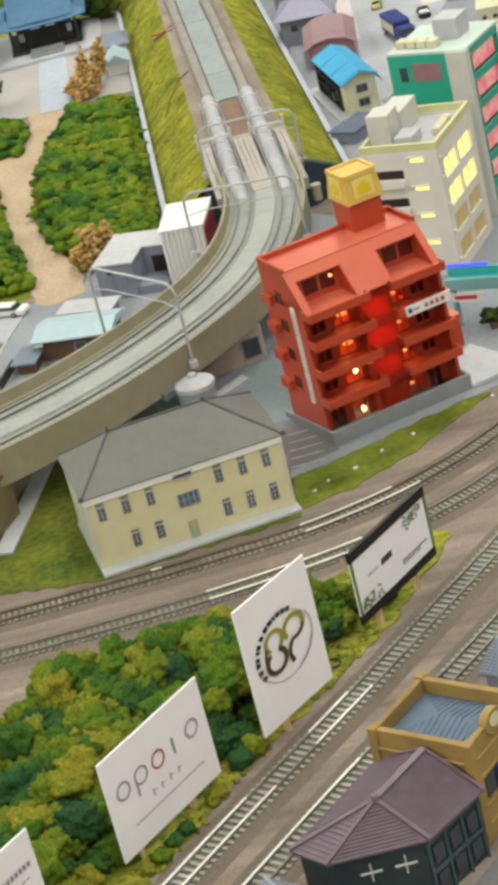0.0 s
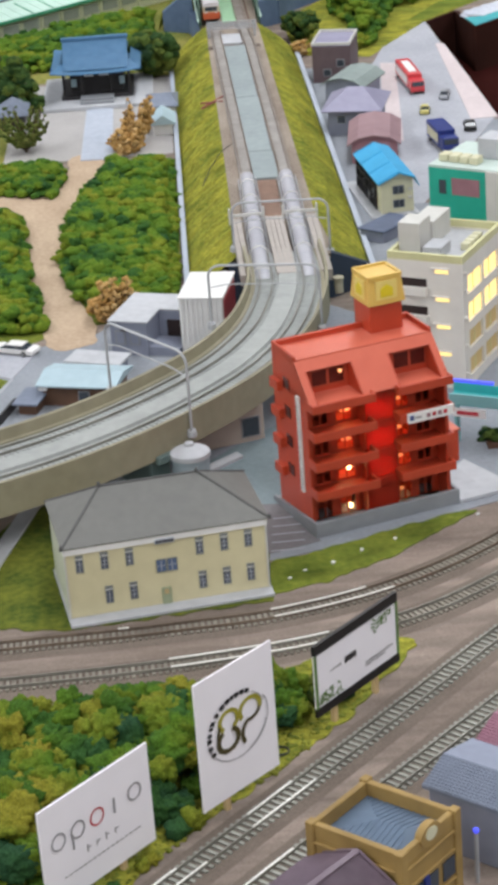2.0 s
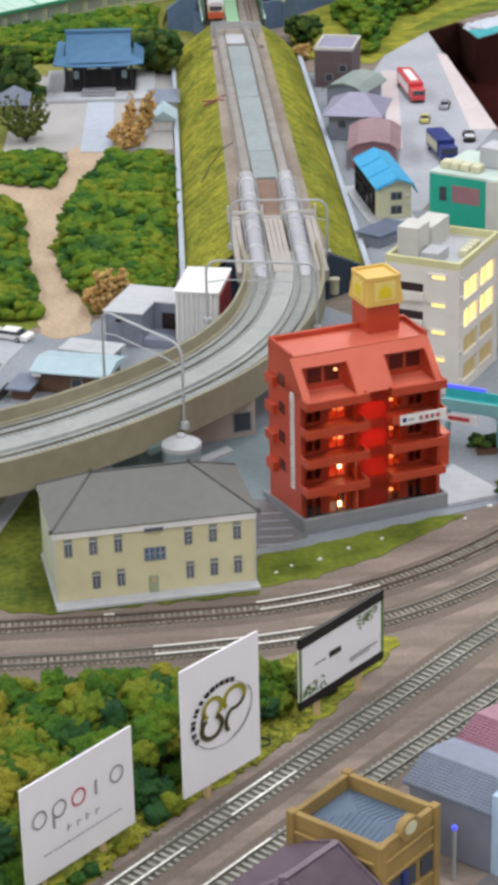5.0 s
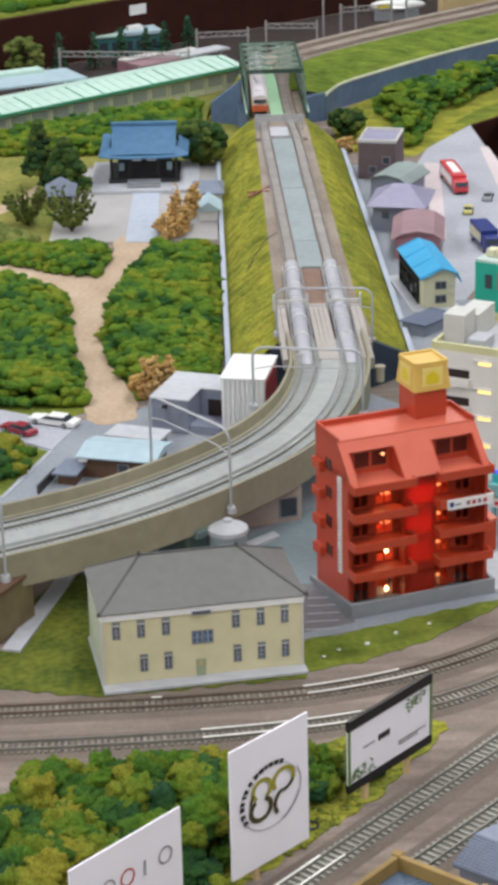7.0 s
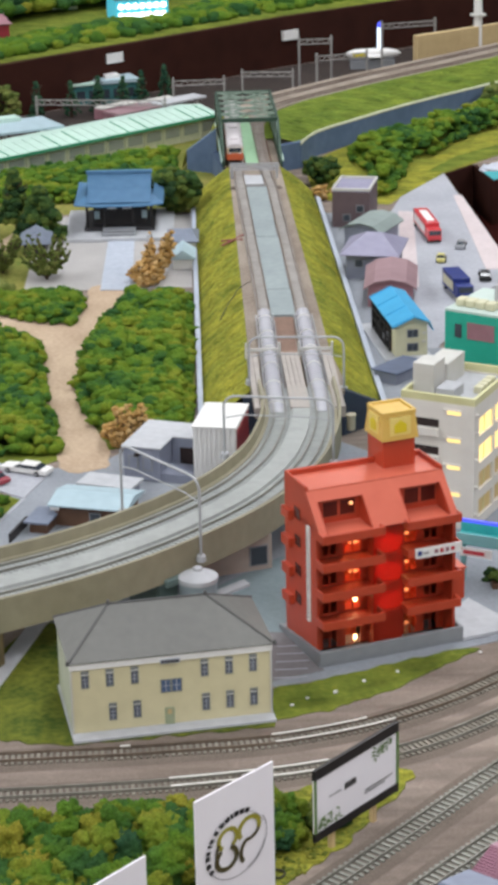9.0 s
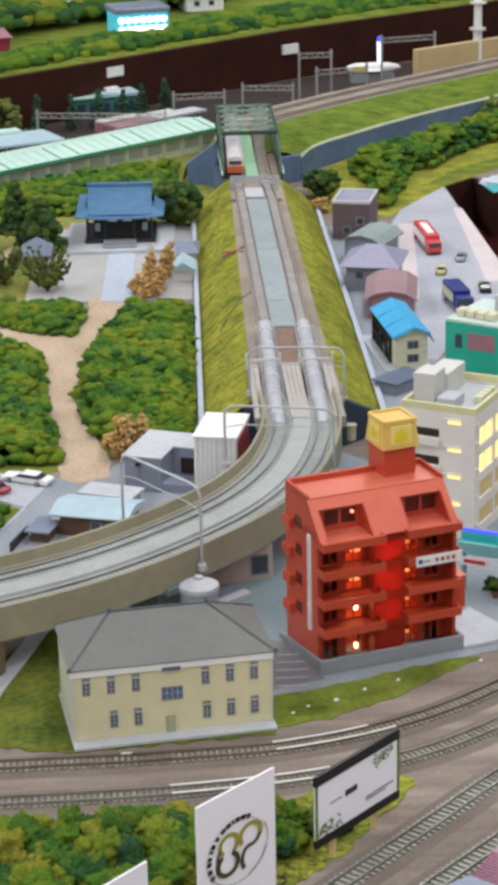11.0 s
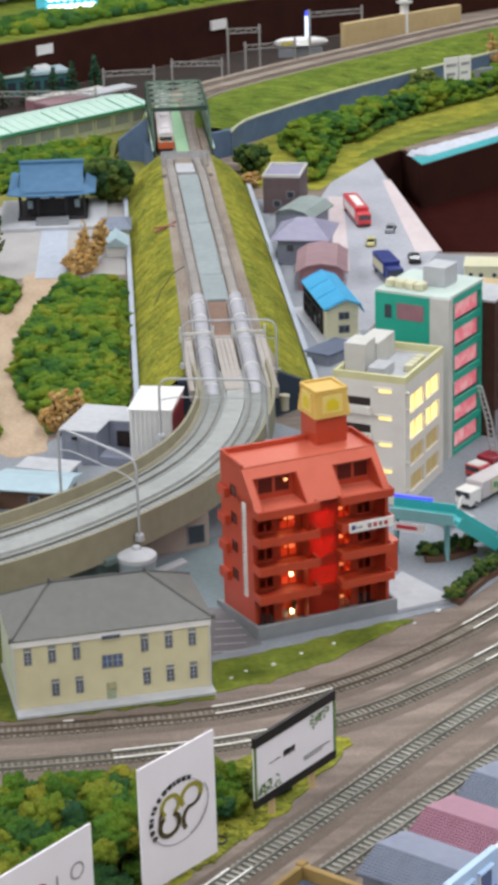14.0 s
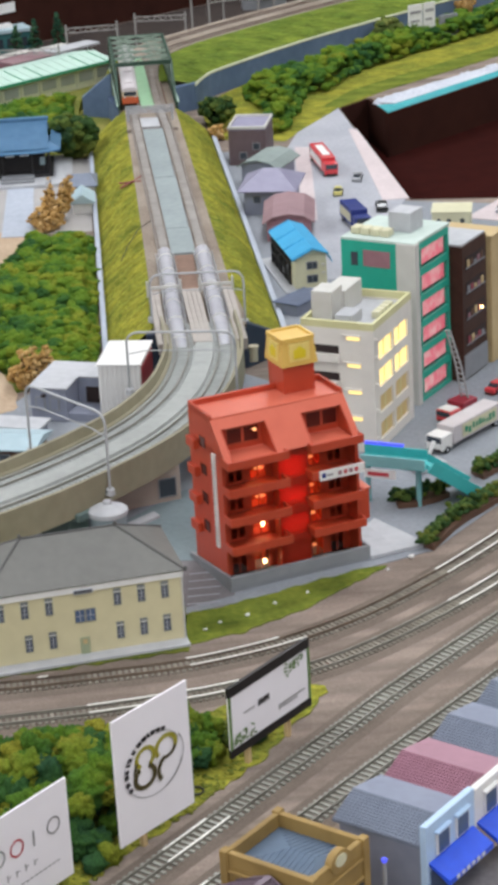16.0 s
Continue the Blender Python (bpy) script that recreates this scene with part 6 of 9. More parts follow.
tree("pine_tree", "tall dark green pine tree with bare lower trunk", -27.0, 200.0, 10.0, 2.7, FOAM_DARK, 51, low=0.28, cone=True, dense=66)
tree("pine_tree", "dark green broad conifer near the temple", -23.4, 198.2, 8.0, 3.2, FOAM_DARK, 52, low=0.1, cone=True, dense=76)
def branchy(name, label, x, y, hgt, spread, material, seed, lean=0.0, limbs=15, rad=0.26, rise=0.55):
    """A shrubby tree: limbs fanning out of one base, each feathered with drawn-out foliage lumps."""
    r = random.Random(seed)
    t = thing(name, label, "tree", cm(x, y), size=ROUND)
    bm = bmesh.new()
    cs = []
    tube(bm, [(0, 0, -0.1), (lean * 0.15, 0, hgt * 0.2), (lean * 0.4, 0, hgt * 0.5)], 0.2, 7)
    for k in range(limbs):
        a = k * 2.4 + r.uniform(-0.3, 0.3)
        up = rise + (1 - rise) * r.random()
        tip = Vector((lean * up + spread * (1.15 - 0.6 * up) * math.cos(a), spread * (1.15 - 0.6 * up) * math.sin(a), hgt * up))
        foot = Vector((lean * 0.1 * up, 0, hgt * 0.06 * up))
        mid = foot.lerp(tip, 0.5) + Vector((0, 0, -0.06 * hgt))
        tube(bm, [foot, mid, tip], 0.07, 5)
        for j in range(9):
            f = 0.25 + 0.75 * j / 8
            p = foot.lerp(mid, f * 2) if f < 0.5 else mid.lerp(tip, f * 2 - 1)
            q = rad * (1.25 - 0.6 * f)
            cs.append((p.x + r.gauss(0, rad * 0.6), p.y + r.gauss(0, rad * 0.6), p.z + r.gauss(0, rad * 0.6) + 0.1, q * r.uniform(0.8, 1.3)))
    part("trunk", bm, BARK, t, smooth=60)
    clumps("crown", cs, material, seed, 2, t, 1.1, 1.8)
    return t


branchy("pine_tree", "olive green pine with upward spreading branches by the yard", -27.2, 186.4, 5.0, 3.9, FOAM_OLIVE, 53, 0.0, 30, 0.23)
branchy("pine_tree", "olive green pine with upward spreading branches beside the small shrine", -21.4, 183.8, 5.6, 3.9, FOAM_OLIVE, 54, 0.0, 30, 0.23)
branchy("broadleaf_tree", "feathery rust orange tree leaning beside the temple path", -9.4, 181.4, 3.6, 2.3, FOAM_RUST, 55, 1.3, 30, 0.27, 0.2)
branchy("broadleaf_tree", "feathery rust orange tree by the shed", -7.8, 184.0, 6.2, 2.3, FOAM_RUST, 56, 1.0, 34, 0.27, 0.35)
branchy("broadleaf_tree", "pale brown autumn bush behind the grey workshop", -9.6, 138.4, 4.4, 2.5, FOAM_RUST, 57, 0.9, 34, 0.27, 0.3)
tree("broadleaf_tree", "round dark green tree behind the temple", -5.8, 207.5, 6.6, 3.7, FOAM_DARK, 58, low=0.12, dense=64)
tree("broadleaf_tree", "round dark green tree beside the embankment", 15.3, 218.5, 4.4, 2.5, FOAM_DARK, 59, low=0.08, dense=44)
tree("broadleaf_tree", "tan brown bush at the foot of the embankment", 15.0, 211.8, 2.2, 1.6, FOAM_RUST, 60, low=0.1, dense=18)
tree("broadleaf_tree", "olive round tree beside the retaining wall", 46.4, 253.8, 5.0, 2.6, FOAM_OLIVE, 61, low=0.1, dense=40)
branchy("broadleaf_tree", "tan feathery bush on the slope above the retaining wall", 61.5, 268.5, 7.5, 2.6, FOAM_RUST, 62, 0.3, 26, 0.32, 0.3)
for x, y in ((-12.5, 262), (-8.6, 263.5), (-15.5, 259.5), (-19.5, 258), (-24, 256.5), (-29.5, 255)):
    tree("conifer", "dark teal green conifer behind the station", x, y, 6.2 + (x * 7 % 5) * 0.3, 1.5, FOAM_TEAL, int(70 + x), low=0.08, cone=True, dense=30)
tree("broadleaf_tree", "grey-green tree behind the station roof", -34.5, 249, 8.4, 3.0, FOAM_OLIVE, 64, low=0.2, dense=34)
# dry branches on the embankment flank
br = thing("red_marker", "small red cross-shaped marker on the embankment slope", "marker", cm(1.8, 184.3, 4.2))
bm = bmesh.new()
beam(bm, (-1.2, -1.1, 0.1), (1.6, 1.3, 0.6), 0.2, 0.22)
beam(bm, (-1.3, 0.6, 0.1), (1.4, -0.4, 0.6), 0.16, 0.2)
part("cross", bm, mat("faded_red_twig", (0.27, 0.085, 0.075), (0.2, 0.06, 0.055), rough=0.8, bump=0.1), br)
cable = thing("black_cable", "thin black cable lying down the embankment slope", "cable")
bm = bmesh.new()
tube(bm, [(3.9, 169.5, 5.0), (2.6, 168.2, 4.75), (1.2, 165.8, 3.75), (0.2, 163.2, 2.75)], 0.055, 6)
part("wire", bm, TYRE, cable, smooth=60)

# ---- truss bridge ----
def truss():
    b = thing("truss_bridge", "dark green steel truss bridge with a mint walkway", "railway bridge", cm(4.72, 224.4, 0, 1.4))
    y0, y1, w, z0, z1 = -10.3, 13.2, 4.1, 4.6, 9.9
    boxes("floor", BALLAST_PALE, b, (-w, w, y0, y1, z0 - 0.5, z0))
    boxes("walkway", MINT, b, (-0.95, 0.95, y0 + 0.3, y1 + 2, z0, z0 + 0.35))
    for s in (-2.0, 2.0):
        for o in (-0.9, -0.28, 0.34):
            boxes("track_plank", BROWN_WOOD, b, (s + o, s + o + 0.5, y0 + 1.2, y1, z0, z0 + 0.2))
    n = 8
    at = [y0 + (y1 - y0) * k / n for k in range(n + 1)]
    for s in (-1, 1):
        x = s * w
        for nm, z, c0, c1 in (("lower_chord", z0, y0, y1), ("upper_chord", z1, at[2], at[n - 1])):
            bm = bmesh.new()
            beam(bm, (x, c0, z), (x, c1, z), 0.36, 0.42)
            part(nm, bm, GREEN_PAINT, b)
        for ya, yb in ((at[0], at[2]), (at[n], at[n - 1])):
            bm = bmesh.new()
            beam(bm, (x, ya, z0), (x, yb, z1), 0.34, 0.4)
            part("end_post", bm, GREEN_PAINT, b)
        for k in range(1, n):
            bm = bmesh.new()
            beam(bm, (x, at[k], z0), (x, at[k], z1 if k > 1 else (z0 + z1) / 2), 0.2, 0.24)
            part("vertical", bm, GREEN_PAINT, b)
        for k in range(2, n - 1):
            for za, zb in ((z0, z1), (z1, z0)):
                bm = bmesh.new()
                beam(bm, (x, at[k], za), (x, at[k + 1], zb), 0.16, 0.2)
                part("diagonal", bm, GREEN_GREY, b)
        boxes("side_girder", GREEN_PAINT, b, (x - 0.12, x + 0.12, y0, y1, z0 - 0.4, z0 + 0.75))
        boxes("edge_strip", STATION_MINT, b, (x - 0.1 + 0.28 * s, x + 0.1 + 0.28 * s, y0, y1 - 4, z0 + 0.6, z0 + 0.85))
    for k in range(2, n):
        bm = bmesh.new()
        beam(bm, (-w, at[k], z1 + 0.05), (w, at[k], z1 + 0.05), 0.2, 0.26)
        part("top_strut", bm, GREEN_GREY, b)
    for k in range(2, n - 1):
        for xa in (-w, w):
            for x0, x1 in ((xa, 0), (0, xa)):
                bm = bmesh.new()
                beam(bm, (x0, at[k], z1 + 0.02), (x1, at[k + 1], z1 + 0.02), 0.18, 0.14)
                part("top_brace", bm, GREEN_GREY, b)
    for y in (at[2] - 0.1, at[n - 1] + 0.1):
        boxes("portal_beam", GREEN_PAINT, b, (-w, w, y - 0.14, y + 0.14, z1 - 0.35, z1 + 0.25))


truss()

# ---- station with mint platform roofs ----
def station():
    ang = math.degrees(math.atan2(20.2, 31.2))
    s = thing("station_building", "long station with mint green roof and grey panelled wall", "station", cm(-30.9, 224.2, 0, ang))
    x0, x1 = -38, 37.5
    boxes("wall", OLIVE_FRAME, s, (x0, x1, 0.0, 6.5, 0, 3.45))
    k, x = 0, x0 + 0.4
    while x < x1 - 3.3:
        boxes("wall_panel", PANEL_GREY, s, (x + 0.45, x + 2.95, -0.08, 0.05, 1.1, 2.75))
        boxes("pilaster", OLIVE_FRAME, s, (x - 0.12, x + 0.12, -0.18, 0.02, 0, 3.4))
        x += 3.4
    bm = bmesh.new()
    solid(bm, [(x0, -0.4, 3.5), (x1, -0.4, 3.5), (x1, 3.6, 4.6), (x0, 3.6, 4.6), (x1, 7.6, 3.8), (x0, 7.6, 3.8), (x0, -0.4, 3.2), (x1, -0.4, 3.2), (x1, 7.6, 3.5), (x0, 7.6, 3.5)],
          ((0, 1, 2, 3), (3, 2, 4, 5), (6, 7, 1, 0), (9, 8, 7, 6), (5, 4, 8, 9), (6, 0, 3, 5, 9), (1, 7, 8, 4, 2)))
    roof = part("roof", bm, STATION_MINT, s, "pale mint corrugated roof")
    boxes("gutter", STATION_GREEN, s, (x0, x1, -0.6, -0.4, 3.3, 3.75))
    x = x0 + 1
    while x < x1:
        bm = bmesh.new()
        beam(bm, (x, -0.4, 3.56), (x, 3.6, 4.66), 0.12, 0.12)
        part("roof_rib", bm, STATION_GREEN if int(x) % 4 == 0 else STATION_MINT, roof)
        x += 1.7
    p = thing("platform_roof", "pale blue platform roof with a mint ridge", "platform roof", cm(-31.0, 234.8, 0, ang - 12))
    boxes("roof", PALE_BLUE, p, (-20, 8, 0, 6.5, 3.9, 4.3))
    boxes("ridge_strip", STATION_MINT, p, (-20, 4, 5.2, 7.2, 4.3, 4.9))
    for k in range(5):
        boxes("post", GREY_PLASTIC, p, (-18 + 6 * k, -17.6 + 6 * k, 3, 3.4, 0, 3.9))
    q = thing("platform_roof", "dusty pink and grey platform roof behind the station", "platform roof", cm(-23, 240, 0, ang))
    boxes("roof", ROSE_TOP, q, (9, 17, 0, 3.0, 3.4, 3.75))
    boxes("roof", CONCRETE_PALE, q, (17.2, 26, 0.4, 3.0, 3.5, 3.85))
    for k in range(4):
        boxes("post", GREY_PLASTIC, q, (9.6 + 5 * k, 10 + 5 * k, 1, 1.4, 0, 3.5))
    for x, y, w, m_ in ((-18.5, 252, 7, ROSE_ROOF), (-11.5, 255, 6, BLUE_GREY_WALL)):
        t = thing("parked_train_car", "dusty railway car standing behind the station", "railway car", cm(x, y, 0, ang), "stabled cars")
        boxes("body", m_, t, (0, w, 0, 1.9, 0.5, 2.4), bev=0.12)
        boxes("roof", GREY_PLASTIC, t, (0.05, w - 0.05, 0.1, 1.8, 2.4, 2.7), bev=0.1)
        boxes("underframe", TYRE, t, (0.3, w - 0.3, 0.3, 1.6, 0.0, 0.5))


station()


GANTRY_OLD = mat("dull_gantry_paint", (0.36, 0.35, 0.335), (0.25, 0.24, 0.23), rough=0.6, bump=0.1)


def yard_gantry(x, y, rz, w, hgt):
    g = thing("yard_gantry", "grey lattice catenary beam over the yard tracks", "catenary portal", cm(x, y, 0, rz), "yard gantries")
    for xx in (0, w):
        boxes("mast", GANTRY_OLD, g, (xx - 0.15, xx + 0.15, -0.15, 0.15, 0, hgt + 0.7))
    boxes("upper_beam", GANTRY_OLD, g, (-0.3, w + 0.3, -0.1, 0.1, hgt, hgt + 0.14))
    boxes("lower_beam", GANTRY_OLD, g, (-0.3, w + 0.3, -0.1, 0.1, hgt - 0.84, hgt - 0.7))
    n = int(w / 0.9)
    for k in range(n):
        bm = bmesh.new()
        a, b = k * w / n, (k + 1) * w / n
        beam(bm, (a, 0, hgt - 0.8 if k % 2 else hgt + 0.1), (b, 0, hgt + 0.1 if k % 2 else hgt - 0.8), 0.12, 0.12)
        part("lattice", bm, GANTRY_OLD, g)


lg = thing("catenary_gantry", "low grey lattice catenary portal before the truss bridge", "catenary portal", cm(2.2, 208.8, 0, -1.5), "catenary portals")
for xx in (0, 6.2):
    boxes("mast", STEEL_GREY, lg, (xx - 0.14, xx + 0.14, -0.6, -0.4, 4.6, 6.7))
    boxes("mast", STEEL_GREY, lg, (xx - 0.14, xx + 0.14, 0.4, 0.6, 4.6, 6.7))
for yy in (-0.5, 0.5):
    for z in (6.0, 6.6):
        boxes("beam", STEEL_GREY, lg, (-0.3, 6.5, yy - 0.06, yy + 0.06, z - 0.07, z + 0.07))
    for k in range(8):
        bm = bmesh.new()
        beam(bm, (k * 0.775, yy, 6.0 if k % 2 else 6.6), ((k + 1) * 0.775, yy, 6.6 if k % 2 else 6.0), 0.08, 0.08)
        part("lattice", bm, STEEL_GREY, lg)
yard_gantry(-29, 250, -6, 21, 5.0)
yard_gantry(-7, 257.5, 4, 8.5, 5.6)
yard_gantry(4.6, 264.5, -4, 8.6, 5.0)
yard_gantry(14.6, 270, 4, 5.6, 9.2)
yard_gantry(17.5, 268, 12, 9, 6.6)
yard_gantry(30, 281, 12, 10, 9.0)

# ---- temple and its yard ----
def temple():
    t = thing("temple", "dark timber temple hall under a blue hipped roof", "temple", cm(-13.1, 199.2, 0, 0))
    boxes("plinth", CONCRETE_PALE, t, (-7.3, 7.2, -2.6, 9, 0, 0.55), bev=0.05)
    boxes("hall", DARK_TIMBER, t, (-3.5, 3.5, 1.6, 7, 0.55, 4.3))
    for x in (-4.3, -1.9, 1.9, 4.3):
        bm = bmesh.new()
        cyl(bm, x, 0.6, 0.55, 4.3, 0.2, n=10)
        part("post", bm, DARK_TIMBER, t, smooth=40)
    boxes("veranda", DARK_TIMBER, t, (-4.7, 4.7, 0.2, 7.4, 0.55, 1.05))
    boxes("steps", GREY_BASE, t, (-2.2, 2.2, -1.9, 0.3, 0.55, 0.85), (-2.2, 2.2, -1.3, 0.3, 0.85, 1.1))
    for x in (-3.4, 3.0):
        boxes("shutter", PALE_BLUE, t, (x, x + 0.7, 1.5, 1.62, 1.9, 3.0))
    for x in (-1.6, 0.4):
        boxes("curtain", WHITE, t, (x, x + 1.2, 1.45, 1.58, 3.3, 3.9))
    # lower skirt with lifted corners, then the main roof
    bm = bmesh.new()
    def ring(hx, y0, y1, z, lift):
        pts = []
        for i in range(9):
            u = i / 4 - 1
            pts.append((hx * u, y0, z + lift * abs(u) ** 3))
        for i in range(1, 9):
            u = i / 4 - 1
            pts.append((hx, y0 + (y1 - y0) * i / 8, z + lift * abs(u) ** 3))
        for i in range(1, 9):
            u = 1 - i / 4
            pts.append((hx * u, y1, z + lift * abs(u) ** 3))
        for i in range(1, 8):
            u = 1 - i / 4
            pts.append((-hx, y1 + (y0 - y1) * i / 8, z + lift * abs(u) ** 3))
        return [bm.verts.new(p) for p in pts]
    rs = [ring(5.95, -0.5, 9.2, 4.2, 0.35), ring(5.95, -0.5, 9.2, 4.4, 0.35), ring(5.1, 0.6, 7.8, 4.85, 0.12), ring(4.6, 1.6, 6.9, 5.3, 0.0)]
    for a, b in zip(rs, rs[1:]):
        for i in range(len(a)):
            j = (i + 1) % len(a)
            bm.faces.new((a[i], a[j], b[j], b[i]))
    bm.faces.new(rs[0][::-1])
    part("lower_roof", bm, TEMPLE_ROOF, t, "curved blue lower roof", smooth=50)
    bm = bmesh.new()
    prof = [(-0.1, 4.75), (1.0, 5.3), (2.2, 5.95), (3.2, 6.75), (4.1, 7.6), (4.4, 7.6), (5.3, 6.75), (6.3, 5.95), (7.5, 5.3), (8.6, 4.75), (7.2, 4.95), (4.25, 7.2), (1.3, 4.95)]
    ends = [[bm.verts.new((x, y, z)) for y, z in prof] for x in (-4.3, 4.3)]
    n = len(prof)
    for i in range(n):
        bm.faces.new((ends[0][i], ends[0][(i + 1) % n], ends[1][(i + 1) % n], ends[1][i]))
    bm.faces.new(ends[0])
    bm.faces.new(ends[1][::-1])
    up = part("upper_roof", bm, TEMPLE_ROOF, t, "blue gabled upper roof")
    for k in range(25):
        x = -4.2 + 0.35 * k
        bm = bmesh.new()
        for (ya, za), (yb, zb) in zip(prof[:4], prof[1:5]):
            beam(bm, (x, ya, za + 0.03), (x, yb, zb + 0.03), 0.1, 0.09)
        part("roof_rib", bm, TEMPLE_ROOF, up)
    boxes("ridge", TEMPLE_ROOF, t, (-4.45, 4.45, 3.95, 4.55, 7.5, 8.0), bev=0.06)
    for s in (-1, 1):
        bm = bmesh.new()
        solid(bm, [(s * 4.1, 1.6, 5.2), (s * 4.1, 6.9, 5.2), (s * 4.1, 4.25, 7.3), (s * 4.0, 1.6, 5.2), (s * 4.0, 6.9, 5.2), (s * 4.0, 4.25, 7.3)],
              ((0, 1, 2), (5, 4, 3), (0, 3, 4, 1), (1, 4, 5, 2), (2, 5, 3, 0)))
        part("gable", bm, DARK_TIMBER, t)


temple()
patch("stone_path", [(-14.5, 179.6), (-10.6, 179.4), (-11.0, 196.7), (-14.5, 196.7)], 0.14, KERB, "pale blue-grey stone path to the temple", "path", False)
boxes_ = thing("incense_stone", "small pale stone basin before the temple", "stone", cm(-9.0, 196.0, 0.5), size=ROUND)
bm = bmesh.new()
cyl(bm, 0, 0, 0, 0.7, 0.45, 0.35, 8)
part("basin", bm, CONCRETE_PALE, boxes_)


def gable_house(name, label, x, y, w, d, hgt, ridge, wall, roof, rz=0.0, hip=0.0, over=0.45, wins=((0.2, 0.45), (0.6, 0.45)), along="x", side_wins=True, round_=False):
    """A small house: walls, a gabled, hipped or barrel roof, windows on the front and one flank."""
    h = thing(name, label, "house", cm(x, y, 0, rz))
    boxes("wall", wall, h, (0, w, 0, d, 0, hgt), bev=0.03)
    x0, x1, y0, y1 = -over, w + over, -over, d + over
    bm = bmesh.new()
    if along == "x":
        ym = (y0 + y1) / 2
        if round_:
            n = 8
            prof = [(y0 + (y1 - y0) * i / n, hgt + (ridge - hgt) * math.sin(math.pi * i / n) ** 0.7) for i in range(n + 1)]
            e = [[bm.verts.new((xx, a, b)) for a, b in prof] + [bm.verts.new((xx, y1, hgt - 0.15)), bm.verts.new((xx, y0, hgt - 0.15))] for xx in (x0, x1)]
            m_ = len(e[0])
            for i in range(m_):
                bm.faces.new((e[0][i], e[0][(i + 1) % m_], e[1][(i + 1) % m_], e[1][i]))
            bm.faces.new(e[0])
            bm.faces.new(e[1][::-1])
        else:
            solid(bm, [(x0, y0, hgt), (x1, y0, hgt), (x1, y1, hgt), (x0, y1, hgt), (x0 + hip, ym, ridge), (x1 - hip, ym, ridge),
                       (x0, y0, hgt - 0.15), (x1, y0, hgt - 0.15), (x1, y1, hgt - 0.15), (x0, y1, hgt - 0.15)],
                  ((0, 1, 5, 4), (1, 2, 5), (2, 3, 4, 5), (3, 0, 4), (6, 7, 1, 0), (7, 8, 2, 1), (8, 9, 3, 2), (9, 6, 0, 3), (9, 8, 7, 6)))
    elif round_:
        w_ = x1 - x0
        prof = [(x0, hgt - 0.2), (x0 + 0.2 * w_, ridge - 0.35), (x0 + 0.5 * w_, ridge), (x1 - 0.2 * w_, ridge - 0.35), (x1, hgt - 0.2)]
        prof += [(a, b - 0.18) for a, b in prof[::-1]]
        e = [[bm.verts.new((a, yy, b)) for a, b in prof] for yy in (y0, y1)]
        m_ = len(prof)
        for i in range(m_):
            bm.faces.new((e[0][i], e[0][(i + 1) % m_], e[1][(i + 1) % m_], e[1][i]))
        for i in range(4):
            for q in (0, 1):
                fc = (e[q][i], e[q][i + 1], e[q][m_ - 2 - i], e[q][m_ - 1 - i])
                bm.faces.new(fc if q else fc[::-1])
        bmesh.ops.recalc_face_normals(bm, faces=bm.faces)
        gb = bmesh.new()
        gv = [[gb.verts.new((a, yy, b)) for a, b in ((x0 + over, hgt - 0.01), (x0 + 0.2 * w_, ridge - 0.52), (x0 + 0.5 * w_, ridge - 0.17), (x1 - 0.2 * w_, ridge - 0.52), (x1 - over, hgt - 0.01))] for yy in (0.02, d - 0.02)]
        for i in range(5):
            gb.faces.new((gv[0][i], gv[0][(i + 1) % 5], gv[1][(i + 1) % 5], gv[1][i]))
        gb.faces.new(gv[0])
        gb.faces.new(gv[1][::-1])
        bmesh.ops.recalc_face_normals(gb, faces=gb.faces)
        part("gable", gb, wall, h)
    else:
        xm = (x0 + x1) / 2
        solid(bm, [(x0, y0, hgt), (x1, y0, hgt), (x1, y1, hgt), (x0, y1, hgt), (xm, y0 + hip, ridge), (xm, y1 - hip, ridge),
                   (x0, y0, hgt - 0.15), (x1, y0, hgt - 0.15), (x1, y1, hgt - 0.15), (x0, y1, hgt - 0.15)],
              ((0, 1, 4), (1, 2, 5, 4), (2, 3, 5), (3, 0, 4, 5), (6, 7, 1, 0), (7, 8, 2, 1), (8, 9, 3, 2), (9, 6, 0, 3), (9, 8, 7, 6)))
    r = part("roof", bm, roof, h)
    for u, v in wins:
        fr = boxes("window_frame", GREY_BASE, h, (u * w - 0.1, u * w + 0.95, -0.07, 0.04, v * hgt - 0.1, v * hgt + 0.95))
        boxes("pane", PANE, fr, (u * w, u * w + 0.85, -0.1, 0.0, v * hgt, v * hgt + 0.85))
    if side_wins:
        for v in (0.3, 0.65):
            boxes("side_window", PANE, h, (-0.06, 0.05, d * v - 0.4, d * v + 0.4, hgt * 0.45, hgt * 0.45 + 0.8))
    return h, r


